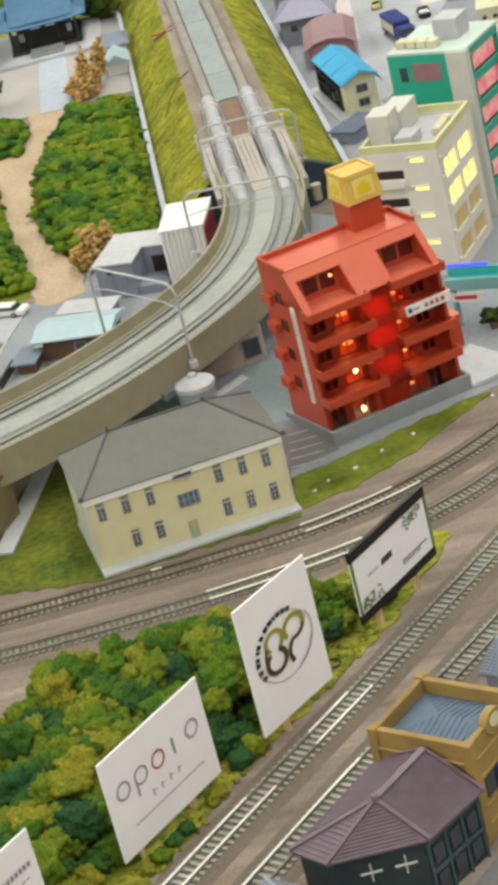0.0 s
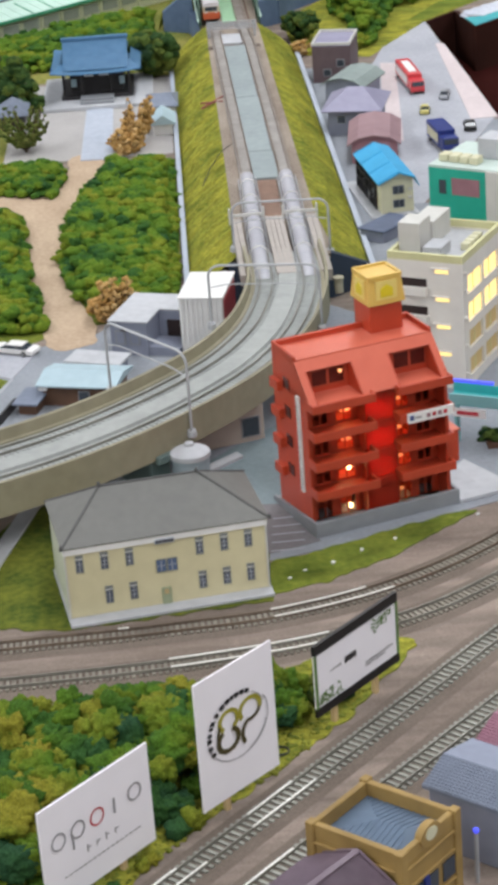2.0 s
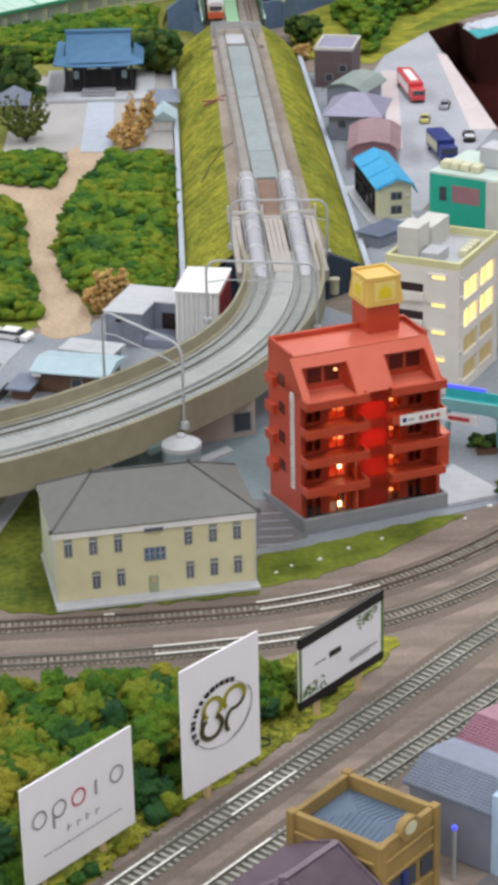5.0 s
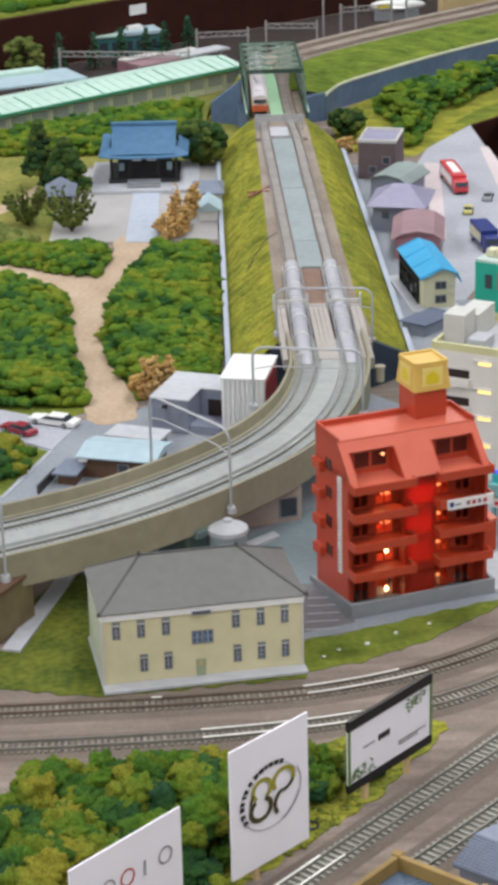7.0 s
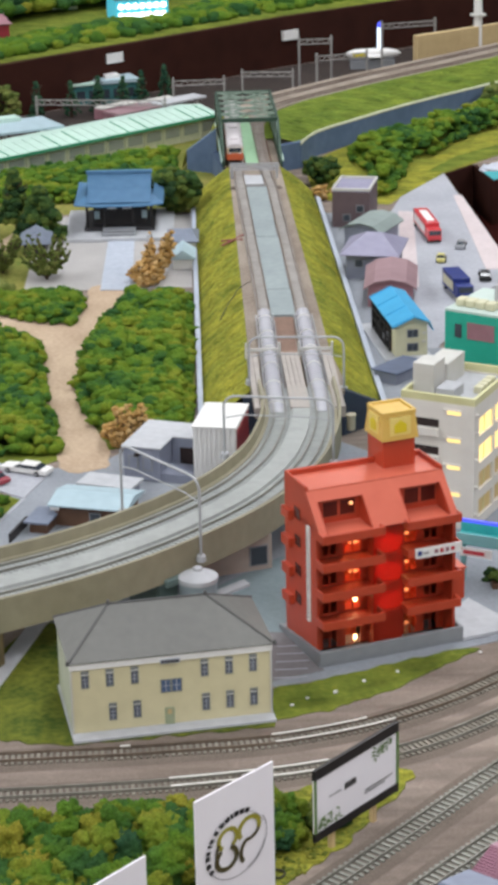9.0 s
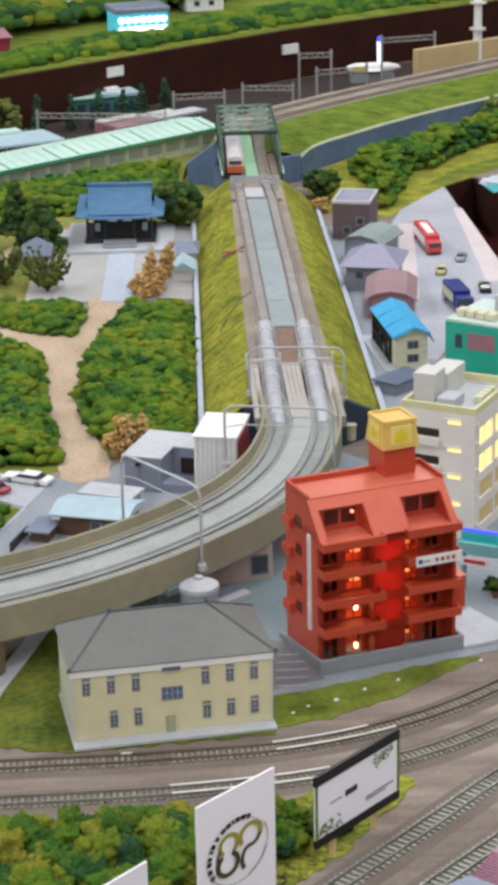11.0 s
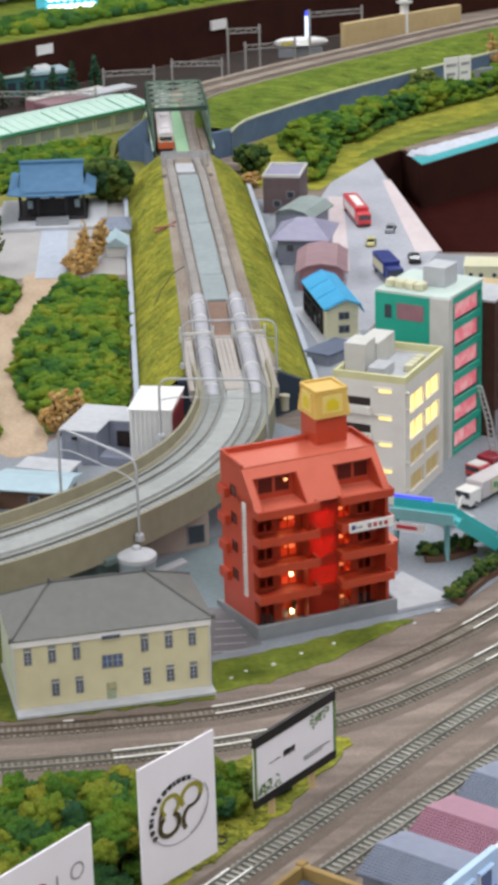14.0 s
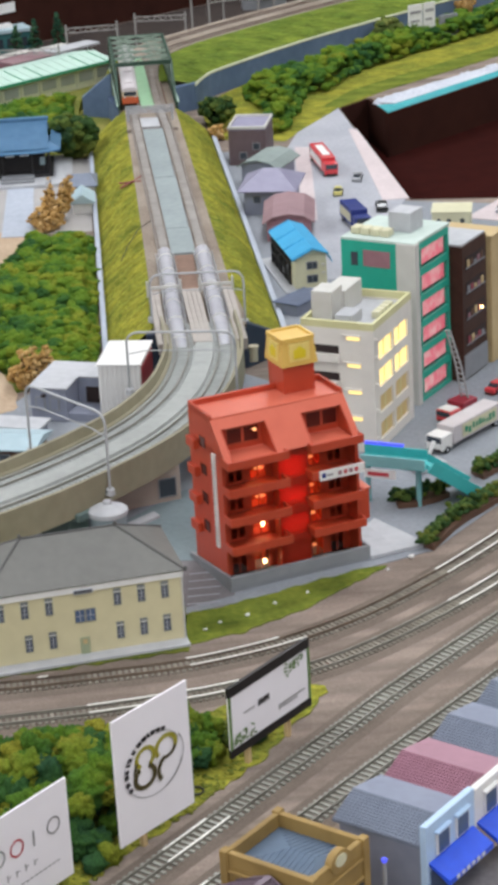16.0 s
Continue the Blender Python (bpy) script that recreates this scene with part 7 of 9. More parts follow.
h, r = gable_house("plum_house", "plum-brown flat-faced house with a pale roof rim", 15.5, 200.2, 5.0, 5.4, 5.4, 5.55, PLUM_WALL, LAVENDER, -9, 0.4, 0.02, ((0.3, 0.2), (0.66, 0.45)))
boxes("roof_rim", GREY_PLASTIC, h, (-0.05, 5.05, -0.05, 0.2, 5.4, 5.75), (-0.05, 0.2, 0.2, 5.45, 5.4, 5.75), (4.8, 5.05, 0.2, 5.45, 5.4, 5.75), (0.2, 4.8, 5.2, 5.45, 5.4, 5.75))
gable_house("sage_house", "house with a folded sage-grey gambrel roof", 16.5, 192.2, 4.7, 4.8, 3.0, 4.0, BLUE_GREY_WALL, SAGE_ROOF, -20, 0, 0.5, ((0.2, 0.3),), along="y", round_=True)
gable_house("lavender_house", "blue-grey house with a lavender hipped roof", 15.9, 181.6, 6.0, 5.2, 3.5, 5.5, BLUE_GREY_WALL, LAVENDER, -9, 2.8, 0.7, ((0.2, 0.5), (0.5, 0.15), (0.62, 0.5)))
gable_house("rose_house", "house with a folded dusty rose gambrel roof", 17.8, 172.4, 5.3, 6.6, 2.8, 3.8, ROSE_ROOF, ROSE_TOP, -4, 0, 0.5, ((0.1, 0.3),), along="y", round_=True)


def blue_house():
    h = thing("blue_roof_house", "cream house with bright blue roof and dark open carport flank", "house", cm(19.5, 157.5, 0, 6), size=(0.86 * span(6), span(96), AZ))
    boxes("plot", CONCRETE_PALE, h, (-1.5, 4.7, -0.7, 9.6, 0, 0.25))
    boxes("wall", CREAM, h, (0, 4.2, 0, 1.3, 0.25, 4.2), bev=0.03)
    boxes("body_wall", CREAM, h, (1.7, 4.2, 1.3, 8.6, 0.25, 4.2))
    # near-black back, lining and floor paint in the shade inside the carport
    boxes("carport_shade_back", DARK_TIMBER, h, (0.0, 1.7, 8.4, 8.6, 0.25, 4.1))
    boxes("carport_shade_lining", DARK_TIMBER, h, (1.6, 1.69, 1.3, 8.4, 0.25, 4.1))
    boxes("carport_shade_floor", DARK_TIMBER, h, (-0.2, 1.6, 1.32, 8.4, 0.25, 0.33))
    for k, (x, y, w, z) in enumerate(((0.2, 2.0, 0.5, 1.0), (0.8, 3.2, 0.6, 1.5), (0.1, 4.4, 0.8, 0.8), (0.7, 5.6, 0.6, 2.0), (0.2, 6.8, 0.5, 1.3))):
        boxes("clutter", (BROWN_WOOD, DARK_TIMBER, GREY_BASE)[k % 3], h, (x, x + w, y, y + w, 0.33, 0.33 + z))
    for k in range(5):
        boxes("carport_post", DARK_TIMBER, h, (-0.25, -0.05, 1.5 + 1.7 * k, 1.7 + 1.7 * k, 0.25, 4.1))
    for z in (1.5, 2.7):
        boxes("lattice_rail", DARK_TIMBER, h, (-0.22, -0.1, 1.4, 8.5, z, z + 0.14))
    prof = [(-0.5, 4.1), (2.3, 5.3), (4.3, 4.6), (4.8, 3.5)]
    bm = bmesh.new()
    ends = [[bm.verts.new((x, y, z)) for x, z in prof] + [bm.verts.new((x, y, z - 0.18)) for x, z in prof[::-1]] for y in (-0.6, 8.6)]
    for k in range(8):
        bm.faces.new((ends[0][k], ends[0][(k + 1) % 8], ends[1][(k + 1) % 8], ends[1][k]))
    for e in ends:
        for k in range(3):
            bm.faces.new((e[k], e[k + 1], e[6 - k], e[7 - k]))
    bmesh.ops.recalc_face_normals(bm, faces=bm.faces)
    r = part("roof", bm, SKY_ROOF, h, "bright blue ribbed roof")
    for y in (-0.4, 2.6, 5.6, 8.4):
        bm = bmesh.new()
        beam(bm, (-0.5, y, 4.15), (2.3, y, 5.35), 0.1, 0.1)
        part("roof_seam", bm, SKY_ROOF, r)
    for y in (-0.02, 8.48):
        bm = bmesh.new()
        prof_ = [(0, 4.2), (4.2, 4.2), (4.2, 4.4), (2.3, 5.06), (0, 4.25)]
        e = [[bm.verts.new((x, yy, z)) for x, z in prof_] for yy in (y, y + 0.12)]
        for k in range(5):
            bm.faces.new((e[0][k], e[0][(k + 1) % 5], e[1][(k + 1) % 5], e[1][k]))
        bm.faces.new(e[0])
        bm.faces.new(e[1][::-1])
        bmesh.ops.recalc_face_normals(bm, faces=bm.faces)
        part("gable", bm, CREAM, h)
    for x, z in ((1.6, 2.6), (1.6, 0.95)):
        fr = boxes("window_frame", GREY_BASE, h, (x - 0.08, x + 1.38, -0.1, 0.02, z - 0.08, z + 0.88))
        boxes("pane", PANE, fr, (x, x + 0.61, -0.14, -0.05, z, z + 0.8))
        boxes("pane", PANE, fr, (x + 0.69, x + 1.3, -0.14, -0.05, z, z + 0.8))
    for z in (1.9, 2.9):
        boxes("vent_hood", GREY_PLASTIC, h, (3.5, 3.95, -0.2, 0.02, z, z + 0.2))


blue_house()
nv = thing("navy_roof_shed", "low shed with a dark slate-blue flat roof", "shed", cm(18.9, 150.4, 0, 40))
boxes("wall", BLUE_GREY_WALL, nv, (0.2, 4.8, 0.2, 2.6, 0, 1.3))
boxes("roof", mat("slate_blue_sheet", (0.10, 0.125, 0.20), (0.075, 0.095, 0.155), rough=0.5, bump=0.05), nv, (0, 5.0, 0, 2.8, 1.3, 1.5), bev=0.03)
gable_house("garden_shed", "small white shed with a pale blue gabled roof", -5.6, 186.0, 2.4, 3.0, 1.7, 2.8, WHITE, PALE_BLUE, 0, 0, 0.4, (), "y", False)
gable_house("grey_shed", "grey shed with a slate roof behind the yard wall", -6.2, 191.5, 3.4, 4.0, 1.9, 2.9, GREY_PLASTIC, GREY_TILE, 0, 1.0, 0.4, (), "x", False)
gable_house("wayside_shrine", "small dark shrine under a blue-grey roof", -25.2, 192.6, 2.8, 3.0, 1.8, 3.2, DARK_TIMBER, GREY_TILE, 0, 0.8, 0.7, (), "y", False)

CRIMSON_DULL = mat("dull_crimson_panel", (0.33, 0.045, 0.06), (0.27, 0.035, 0.05), rough=0.5, bump=0.03)
# ---- brown hut, grey workshop and white ribbed store beside the viaduct ----
h, r = gable_house("brown_hut", "brown boarded hut with a pale blue lean-to roof", -15.1, 123.2, 6.5, 3.1, 2.3, 2.9, BROWN_WOOD, PALE_BLUE, -12, 0, 0.45, ((0.52, 0.3),), "x", False)
boxes("annex", BROWN_WOOD, h, (-1.6, 0, -1.6, 0.8, 0, 1.1))
boxes("annex_roof", GREY_TILE, h, (-2.0, 0.3, -2.0, 0.9, 1.1, 1.3))
boxes("sign", WHITE, h, (-0.25, 0.5, -0.3, -0.1, 1.7, 2.1))
boxes("plank_fence", DARK_TIMBER, h, (-2.6, -2.4, -3.6, -0.4, 0, 0.9))
lo = thing("low_flat_house", "low house with a pale grey flat roof", "house", cm(-13.2, 128.0, 0, -16))
boxes("wall", BLUE_GREY_WALL, lo, (0.1, 4.8, 0.1, 2.0, 0, 1.5))
boxes("roof", CONCRETE_PALE, lo, (-0.2, 5.2, -0.2, 2.1, 1.5, 1.75))
wk = thing("grey_workshop", "blue-grey workshop with a pale flat roof and dark doorway", "workshop", cm(-9.2, 131.5, 0, -14))
boxes("wall", BLUE_GREY_WALL, wk, (0, 3.6, 0, 5.4, 0, 3.6), bev=0.04)
boxes("wing", BLUE_GREY_WALL, wk, (3.6, 6.6, 2.6, 5.4, 0, 3.6), bev=0.04)
boxes("wing_wall", BLUE_GREY_WALL, wk, (3.6, 6.6, 0.2, 2.6, 0, 0.9))
boxes("roof", CONCRETE_PALE, wk, (-0.15, 3.75, -0.15, 5.55, 3.6, 3.75))
boxes("wing_roof", CONCRETE_PALE, wk, (3.75, 6.6, 2.5, 5.55, 3.6, 3.75))
for x in (0.5, 1.9):
    fr = boxes("window_frame", GREY_BASE, wk, (x, x + 1.0, -0.08, 0.02, 1.2, 2.7))
    boxes("pane", BLUE_GREY_WALL, fr, (x + 0.15, x + 0.85, -0.11, -0.06, 1.35, 2.55))
boxes("doorway", DARK_VOID, wk, (4.4, 5.8, 2.52, 2.62, 0.9, 2.6))
boxes("lamp_bracket", DARK_VOID, wk, (1.2, 1.6, -0.3, 0.0, 2.75, 3.0))
ws = thing("ribbed_store", "white ribbed steel storehouse with a red end", "storehouse", cm(-2.5, 130.5, 0, -8))
boxes("wall", WHITE, ws, (0, 4.1, 0, 5.0, 0, 5.95), bev=0.05)
for k in range(9):
    boxes("rib", WHITE, ws, (0.12 + 0.46 * k, 0.32 + 0.46 * k, -0.16, 0.02, 0.1, 5.9))
boxes("end_panel", CRIMSON_DULL, ws, (4.1, 4.18, 0.3, 4.7, 0.8, 5.6))
boxes("roof", WHITE, ws, (-0.1, 4.2, -0.18, 5.1, 5.95, 6.12))


# ---- vehicles ----
def wheels(v, xs, w, r=0.26, mat_=TYRE):
    for x in xs:
        for s in (-1, 1):
            bm = bmesh.new()
            cyl(bm, x, r, s * w / 2 - 0.12, s * w / 2 + 0.12, r, n=12, axis="y")
            wh = part("wheel", bm, mat_, v, smooth=40)
            bm = bmesh.new()
            cyl(bm, x, r, s * (w / 2 + 0.11), s * (w / 2 + 0.15), r * 0.55, n=10, axis="y")
            part("hub", bm, STEEL_GREY, wh)


def car(label, x, y, rz, paint, ln=3.0, w=1.15):
    ln *= span(rz) / AX
    v = thing("car", label, "car", cm(x, y, 0.06, rz), "parked cars", size=ROUND)
    bm = bmesh.new()
    solid(bm, [(a * ln, s * w / 2 * q, z) for a, q, z in ((-0.5, 0.92, 0.2), (-0.5, 0.9, 0.58), (-0.46, 0.9, 0.66), (-0.22, 0.95, 0.68), (0.22, 0.95, 0.66), (0.48, 0.88, 0.56), (0.5, 0.88, 0.2)) for s in (-1, 1)],
          ((0, 2, 3, 1), (2, 4, 5, 3), (4, 6, 7, 5), (6, 8, 9, 7), (8, 10, 11, 9), (10, 12, 13, 11), (12, 0, 1, 13), (0, 12, 10, 8, 6, 4, 2), (1, 3, 5, 7, 9, 11, 13)))
    part("body", bm, paint, v)
    bm = bmesh.new()
    solid(bm, [(a * ln, s * w / 2 * q, z) for a, q, z in ((-0.36, 0.86, 0.66), (-0.26, 0.72, 1.02), (0.06, 0.72, 1.02), (0.2, 0.86, 0.66)) for s in (-1, 1)],
          ((0, 2, 3, 1), (2, 4, 5, 3), (4, 6, 7, 5), (0, 6, 4, 2), (1, 3, 5, 7), (6, 0, 1, 7)))
    part("cabin", bm, PANE, v)
    boxes("roof", paint, v, (-0.27 * ln, 0.07 * ln, -0.37 * w, 0.37 * w, 1.0, 1.07), bev=0.03)
    wheels(v, (-0.31 * ln, 0.31 * ln), w * 0.9)
    for s in (-1, 1):
        boxes("headlight", WHITE, v, (0.48 * ln, 0.505 * ln, s * 0.3 * w - 0.1, s * 0.3 * w + 0.1, 0.38, 0.52))
    return v


LEMON = mat("lemon_enamel", (0.62, 0.56, 0.18), rough=0.3, bump=0.0, spread=0.1)
SILVER = mat("silver_enamel", (0.42, 0.43, 0.46), rough=0.3, metal=0.5, bump=0.0, spread=0.1)
CRIMSON = mat("crimson_enamel", (0.30, 0.03, 0.05), rough=0.3, bump=0.0, spread=0.1)
car("white sedan parked beside the bushes", -18.8, 133.4, 161, WHITE, 4.9, 1.8)
car("red car parked beside the white sedan", -22.0, 131.8, 147, CRIMSON, 3.6, 1.45)
car("small yellow car on the parking lot", 28.4, 186.8, 80, LEMON, 2.2)
car("silver car on the parking lot", 31.6, 191.5, 75, SILVER, 2.6)
car("dark van on the parking lot", 33.0, 180.6, 85, TYRE, 2.9, 1.4)
car("red car on the town street", 36.2, 130.8, 40, RED)
car("dark grey car on the street by the pit", 47.6, 177.4, 60, SILVER, 3.2)


def truck(label, x, y, rz, cab, cargo, ln, stripe=None, hgt=2.2, w=1.65, cab_ln=1.3, nm="truck"):
    v = thing(nm, label, "truck", cm(x, y, 0.06, rz), size=(span(rz), AX, AZ))
    boxes("chassis", TYRE, v, (-ln / 2, ln / 2, -w * 0.35, w * 0.35, 0.25, 0.5))
    boxes("cargo_box", cargo, v, (-ln / 2, ln / 2 - cab_ln - 0.1, -w / 2, w / 2, 0.5, hgt), bev=0.06)
    boxes("cab", cab, v, (ln / 2 - cab_ln, ln / 2, -w * 0.47, w * 0.47, 0.3, hgt * 0.8), bev=0.08)
    boxes("windscreen", PANE, v, (ln / 2 - 0.04, ln / 2 + 0.03, -w * 0.4, w * 0.4, hgt * 0.48, hgt * 0.74))
    if stripe:
        for s in (-1, 1):
            boxes("stripe", stripe, v, (-ln / 2 + 0.3, ln / 2 - cab_ln - 0.3, s * w / 2 - 0.02, s * w / 2 + 0.02, hgt * 0.35, hgt * 0.8))
    wheels(v, (-ln / 2 + 0.7, ln / 2 - 0.7), w * 0.85, 0.32)
    return v


v = truck("red and white rescue bus on the parking lot", 27.9, 196.8, -82, RED, RED, 7.6, WHITE, 2.4, 1.9, nm="rescue_bus")
boxes("roof_panel", WHITE, v, (-2.6, 1.6, -0.5, 0.5, 2.4, 2.5))
truck("blue box truck parked on the lot", 29.0, 175.6, -78, NAVY, NAVY, 5.4, CREAM, 2.6, 2.1)
v = truck("white and silver container truck with a green panel", 30.9, 122.0, 218, WHITE, CAR_ROOF, 8.2, None, 2.3, 1.9, 1.5, "container_truck")
rg = random.Random(8)
for sd in (-1, 1):
    y_ = 1.0 * sd
    pn = boxes("side_panel", CREAM, v, (-3.4, 1.4, min(y_, y_ + 0.05 * sd), max(y_, y_ + 0.05 * sd), 0.8, 2.1), label="cream side panel with green shapes")
    for k in range(9):
        x = -3.1 + k * 0.48
        z = rg.uniform(0.95, 1.25)
        boxes("marking", STATION_GREEN, pn, (x, x + rg.uniform(0.25, 0.42), min(y_ + 0.05 * sd, y_ + 0.08 * sd), max(y_ + 0.05 * sd, y_ + 0.08 * sd), z, z + rg.uniform(0.35, 0.75)))
v = truck("crimson fire engine with a raised grey ladder", 31.0, 125.6, 215, RED, CRIMSON, 3.6, None, 1.9, 1.9, 1.5, "fire_engine")
boxes("cab_roof", WHITE, v, (0.5, 1.7, -0.7, 0.7, 1.5, 1.62))
for s in (-0.4, 0.4):
    bm = bmesh.new()
    tube(bm, [(-1.2, s, 1.5), (-0.4, s * 0.8, 5.5), (0.9, s * 0.6, 9.6)], 0.1, 6)
    part("ladder_rail", bm, STEEL_GREY, v)
for k in range(14):
    t = k / 13
    x = -1.2 + (0.8 * t * 2 if t < 0.5 else 0.8 + 1.3 * (t - 0.5) * 2)
    z = 1.5 + 8.1 * t
    bm = bmesh.new()
    beam(bm, (x, -0.4 + 0.15 * t, z), (x, 0.4 - 0.15 * t, z), 0.09, 0.09)
    part("rung", bm, STEEL_GREY, v)

# ---- town blocks on the street ----
def office():
    h = thing("office_block", "pale grey four-storey office block with lit yellow windows", "office building", cm(22.62, 120.34, 0, 54.6))
    W, D, H = 7.85, 6.2, 12.45
    t = 0.3
    # right face carries two columns of windows, so it is built of piers and bands
    xs = (0.95, 3.75, 4.15, 6.95)
    zs = [(0.95, 2.7), (3.65, 5.45), (6.35, 8.15), (9.1, 10.9)]
    boxes("rear_wall", OFFICE_WALL, h, (0, W, D - t, D, 0, H))
    boxes("side_wall", OFFICE_WALL, h, (W - t, W, t, D - t, 0, H))
    boxes("side_wall", OFFICE_WALL, h, (0, t, t, D - t, 0, H))
    boxes("pier", OFFICE_WALL, h, (0, xs[0], 0, t, 0, H))
    boxes("pier", OFFICE_WALL, h, (xs[1], xs[2], 0, t, 0, H))
    boxes("pier", OFFICE_WALL, h, (xs[3], W, 0, t, 0, H))
    edges = [0] + [z for p in zs for z in p] + [H]
    for z0, z1 in zip(edges[::2], edges[1::2]):
        for a, b in ((xs[0], xs[1]), (xs[2], xs[3])):
            boxes("band", OFFICE_WALL, h, (a, b, 0, t, z0, z1))
    for k, (z0, z1) in enumerate(zs):
        for a, b in ((xs[0], xs[1]), (xs[2], xs[3])):
            boxes("window", LIT_WARM if k > 1 else LIT_DIM, h, (a, b, t - 0.08, t + 0.02, z0, z1))
            boxes("window_bar", PALE_YELLOW, h, ((a + b) / 2 - 0.05, (a + b) / 2 + 0.05, t - 0.13, t - 0.08, z0, z1))
    # flank with slit lights on each floor
    for k, z in enumerate((1.75, 4.45, 7.15, 9.9)):
        boxes("slit_light", LIT_WARM, h, (-0.05, 0.05, 1.2, 2.25, z + 1.5, z + 1.85))
        boxes("slit_hood", OFFICE_WALL, h, (-0.2, 0.0, 1.1, 2.6, z + 1.9, z + 2.0))
        boxes("louvre", DARK_VOID, h, (-0.04, 0.06, 3.0, 5.8, z, z + 0.8))
        boxes("ledge", OFFICE_WALL, h, (-0.45, 0.0, 2.9, 6.0, z - 0.75, z))
    for z in (1.5, 4.3, 7.0, 9.7, 11.5):
        bm = bmesh.new()
        bmesh.ops.create_uvsphere(bm, u_segments=8, v_segments=6, radius=0.16)
        bmesh.ops.translate(bm, vec=(0.3, -0.08, z), verts=bm.verts)
        part("wall_knob", bm, OFFICE_WALL, h, smooth=60)
    boxes("roof_deck", CONCRETE_PALE, h, (t, W - t, t, D - t, H - 0.5, H - 0.2))
    for b in ((0, W, 0, 0.25), (0, W, D - 0.25, D), (0, 0.25, 0.25, D - 0.25), (W - 0.25, W, 0.25, D - 0.25)):
        boxes("roof_rail", PALE_YELLOW, h, (*b, H, H + 0.7))
    boxes("stair_house", GREY_PLASTIC, h, (3.6, 7.0, 3.9, 5.8, H - 0.2, H + 2.2), bev=0.05)
    boxes("stair_house_top", GREY_PLASTIC, h, (1.5, 3.6, 4.1, 5.9, H - 0.2, H + 2.9), bev=0.05)
    boxes("plant_box", CONCRETE_PALE, h, (1.0, 3.0, 2.2, 3.7, H - 0.2, H + 0.9), bev=0.04)
    for k in range(4):
        boxes("air_unit", CREAM, h, (3.2 + 0.75 * k, 3.8 + 0.75 * k, 0.8, 1.5, H - 0.2, H + 0.5), bev=0.05)


office()


def green_block():
    h = thing("green_block", "teal and white commercial block with pink shop windows", "commercial building", cm(28.0, 128.9, 0, 47.85))
    W, D, H, t = 6.46, 6.6, 16.85, 0.3
    boxes("rear_wall", TEAL_WALL, h, (0, W, D - t, D, 0, H))
    boxes("side_wall", TEAL_WALL, h, (W - t, W, t, D - t, 0, H))
    boxes("flank_wall", TEAL_WALL, h, (0, t, 1.6, D - t, 0, H))
    boxes("corner_pier", GREY_PLASTIC, h, (-0.15, 0.55, -0.15, 1.6, 0, H + 0.15), bev=0.04)
    fl = 2.75
    for k in range(6):
        z = 0.3 + fl * k
        boxes("band", TEAL_WALL, h, (0.55, W - t, 0, t, z + 2.05, z + fl))
        boxes("shop_window", LIT_PINK, h, (1.1, W - 0.4, 0.45, 0.55, z + 0.1, z + 2.05))
        boxes("side_window", PANE, h, (0.6, 0.95, 0.12, 0.25, z + 0.3, z + 1.9))
        boxes("mullion", TEAL_WALL, h, (0.95, 1.15, 0, t, z, z + 2.05))
        boxes("mullion", TEAL_WALL, h, (W - 0.5, W - t, 0, t, z, z + 2.05))
    boxes("ground_band", TEAL_WALL, h, (0.55, W - t, 0, t, 0, 0.4))
    boxes("flank_window", ROSE_ROOF, h, (-0.05, 0.02, 2.2, 4.6, H - 2.6, H - 0.9))
    boxes("flank_slot", PANE, h, (-0.05, 0.02, 5.1, 5.7, H - 2.6, H - 1.2))
    boxes("roof", PALE_MINT, h, (0, W, 0, D, H, H + 0.25))
    boxes("lift_house", CONCRETE_PALE, h, (2.6, 4.8, 1.6, 3.6, H + 0.25, H + 2.3), bev=0.04)
    for k in range(4):
        boxes("air_unit", CREAM, h, (0.8 + 0.05 * k, 1.8 + 0.05 * k, 2.7 + 0.9 * k, 3.5 + 0.9 * k, H + 0.25, H + 1.0), bev=0.08)


green_block()


def brown_block():
    h = thing("brown_block", "dark brown tiled building with small lit shop windows", "commercial building", cm(33.3, 133.0, 0, 47.85))
    W, D, H = 4.6, 6.5, 14.6
    boxes("wall", BROWN_TILE, h, (0, W, 0, D, 0, H), bev=0.03)
    boxes("roof", CONCRETE_PALE, h, (0.05, W, 0.1, D, H, H + 0.2))
    rr = random.Random(6)
    for k, z in enumerate((3.6, 6.4, 9.2, 11.9)):
        boxes("window", DARK_VOID, h, (0.6, W - 0.5, -0.05, 0.05, z, z + 1.4))
        boxes("rail", GREY_BASE, h, (0.5, W - 0.4, -0.14, -0.06, z + 0.2, z + 0.28))
        for j in range(5):
            x = 0.8 + j * 0.65
            boxes("display", rr.choice((ROSE_ROOF, BROWN_WOOD, GREY_BASE, TAN_WALL, CRIMSON)), h, (x, x + 0.4, -0.12, -0.06, z + 0.35, z + rr.uniform(0.6, 1.2)))
    bm = bmesh.new()
    bmesh.ops.create_uvsphere(bm, u_segments=8, v_segments=6, radius=0.13)
    bmesh.ops.translate(bm, vec=(3.3, -0.15, 7.0), verts=bm.verts)
    part("lamp", bm, LIT_SPOT, h)
    boxes("shutter", GREY_BASE, h, (0.1, W - 0.1, -0.1, 0.05, 0.2, 2.8))
    p = thing("tan_tower", "slim tan stair tower beside the brown building", "tower", cm(37.0, 136.7, 0, 47.85))
    boxes("shaft", TAN_WALL, p, (0, 2.4, 0, 5, 0, 13.8), bev=0.05)
    boxes("cap", TAN_WALL, p, (-0.15, 2.55, -0.15, 5.15, 13.8, 14.1))


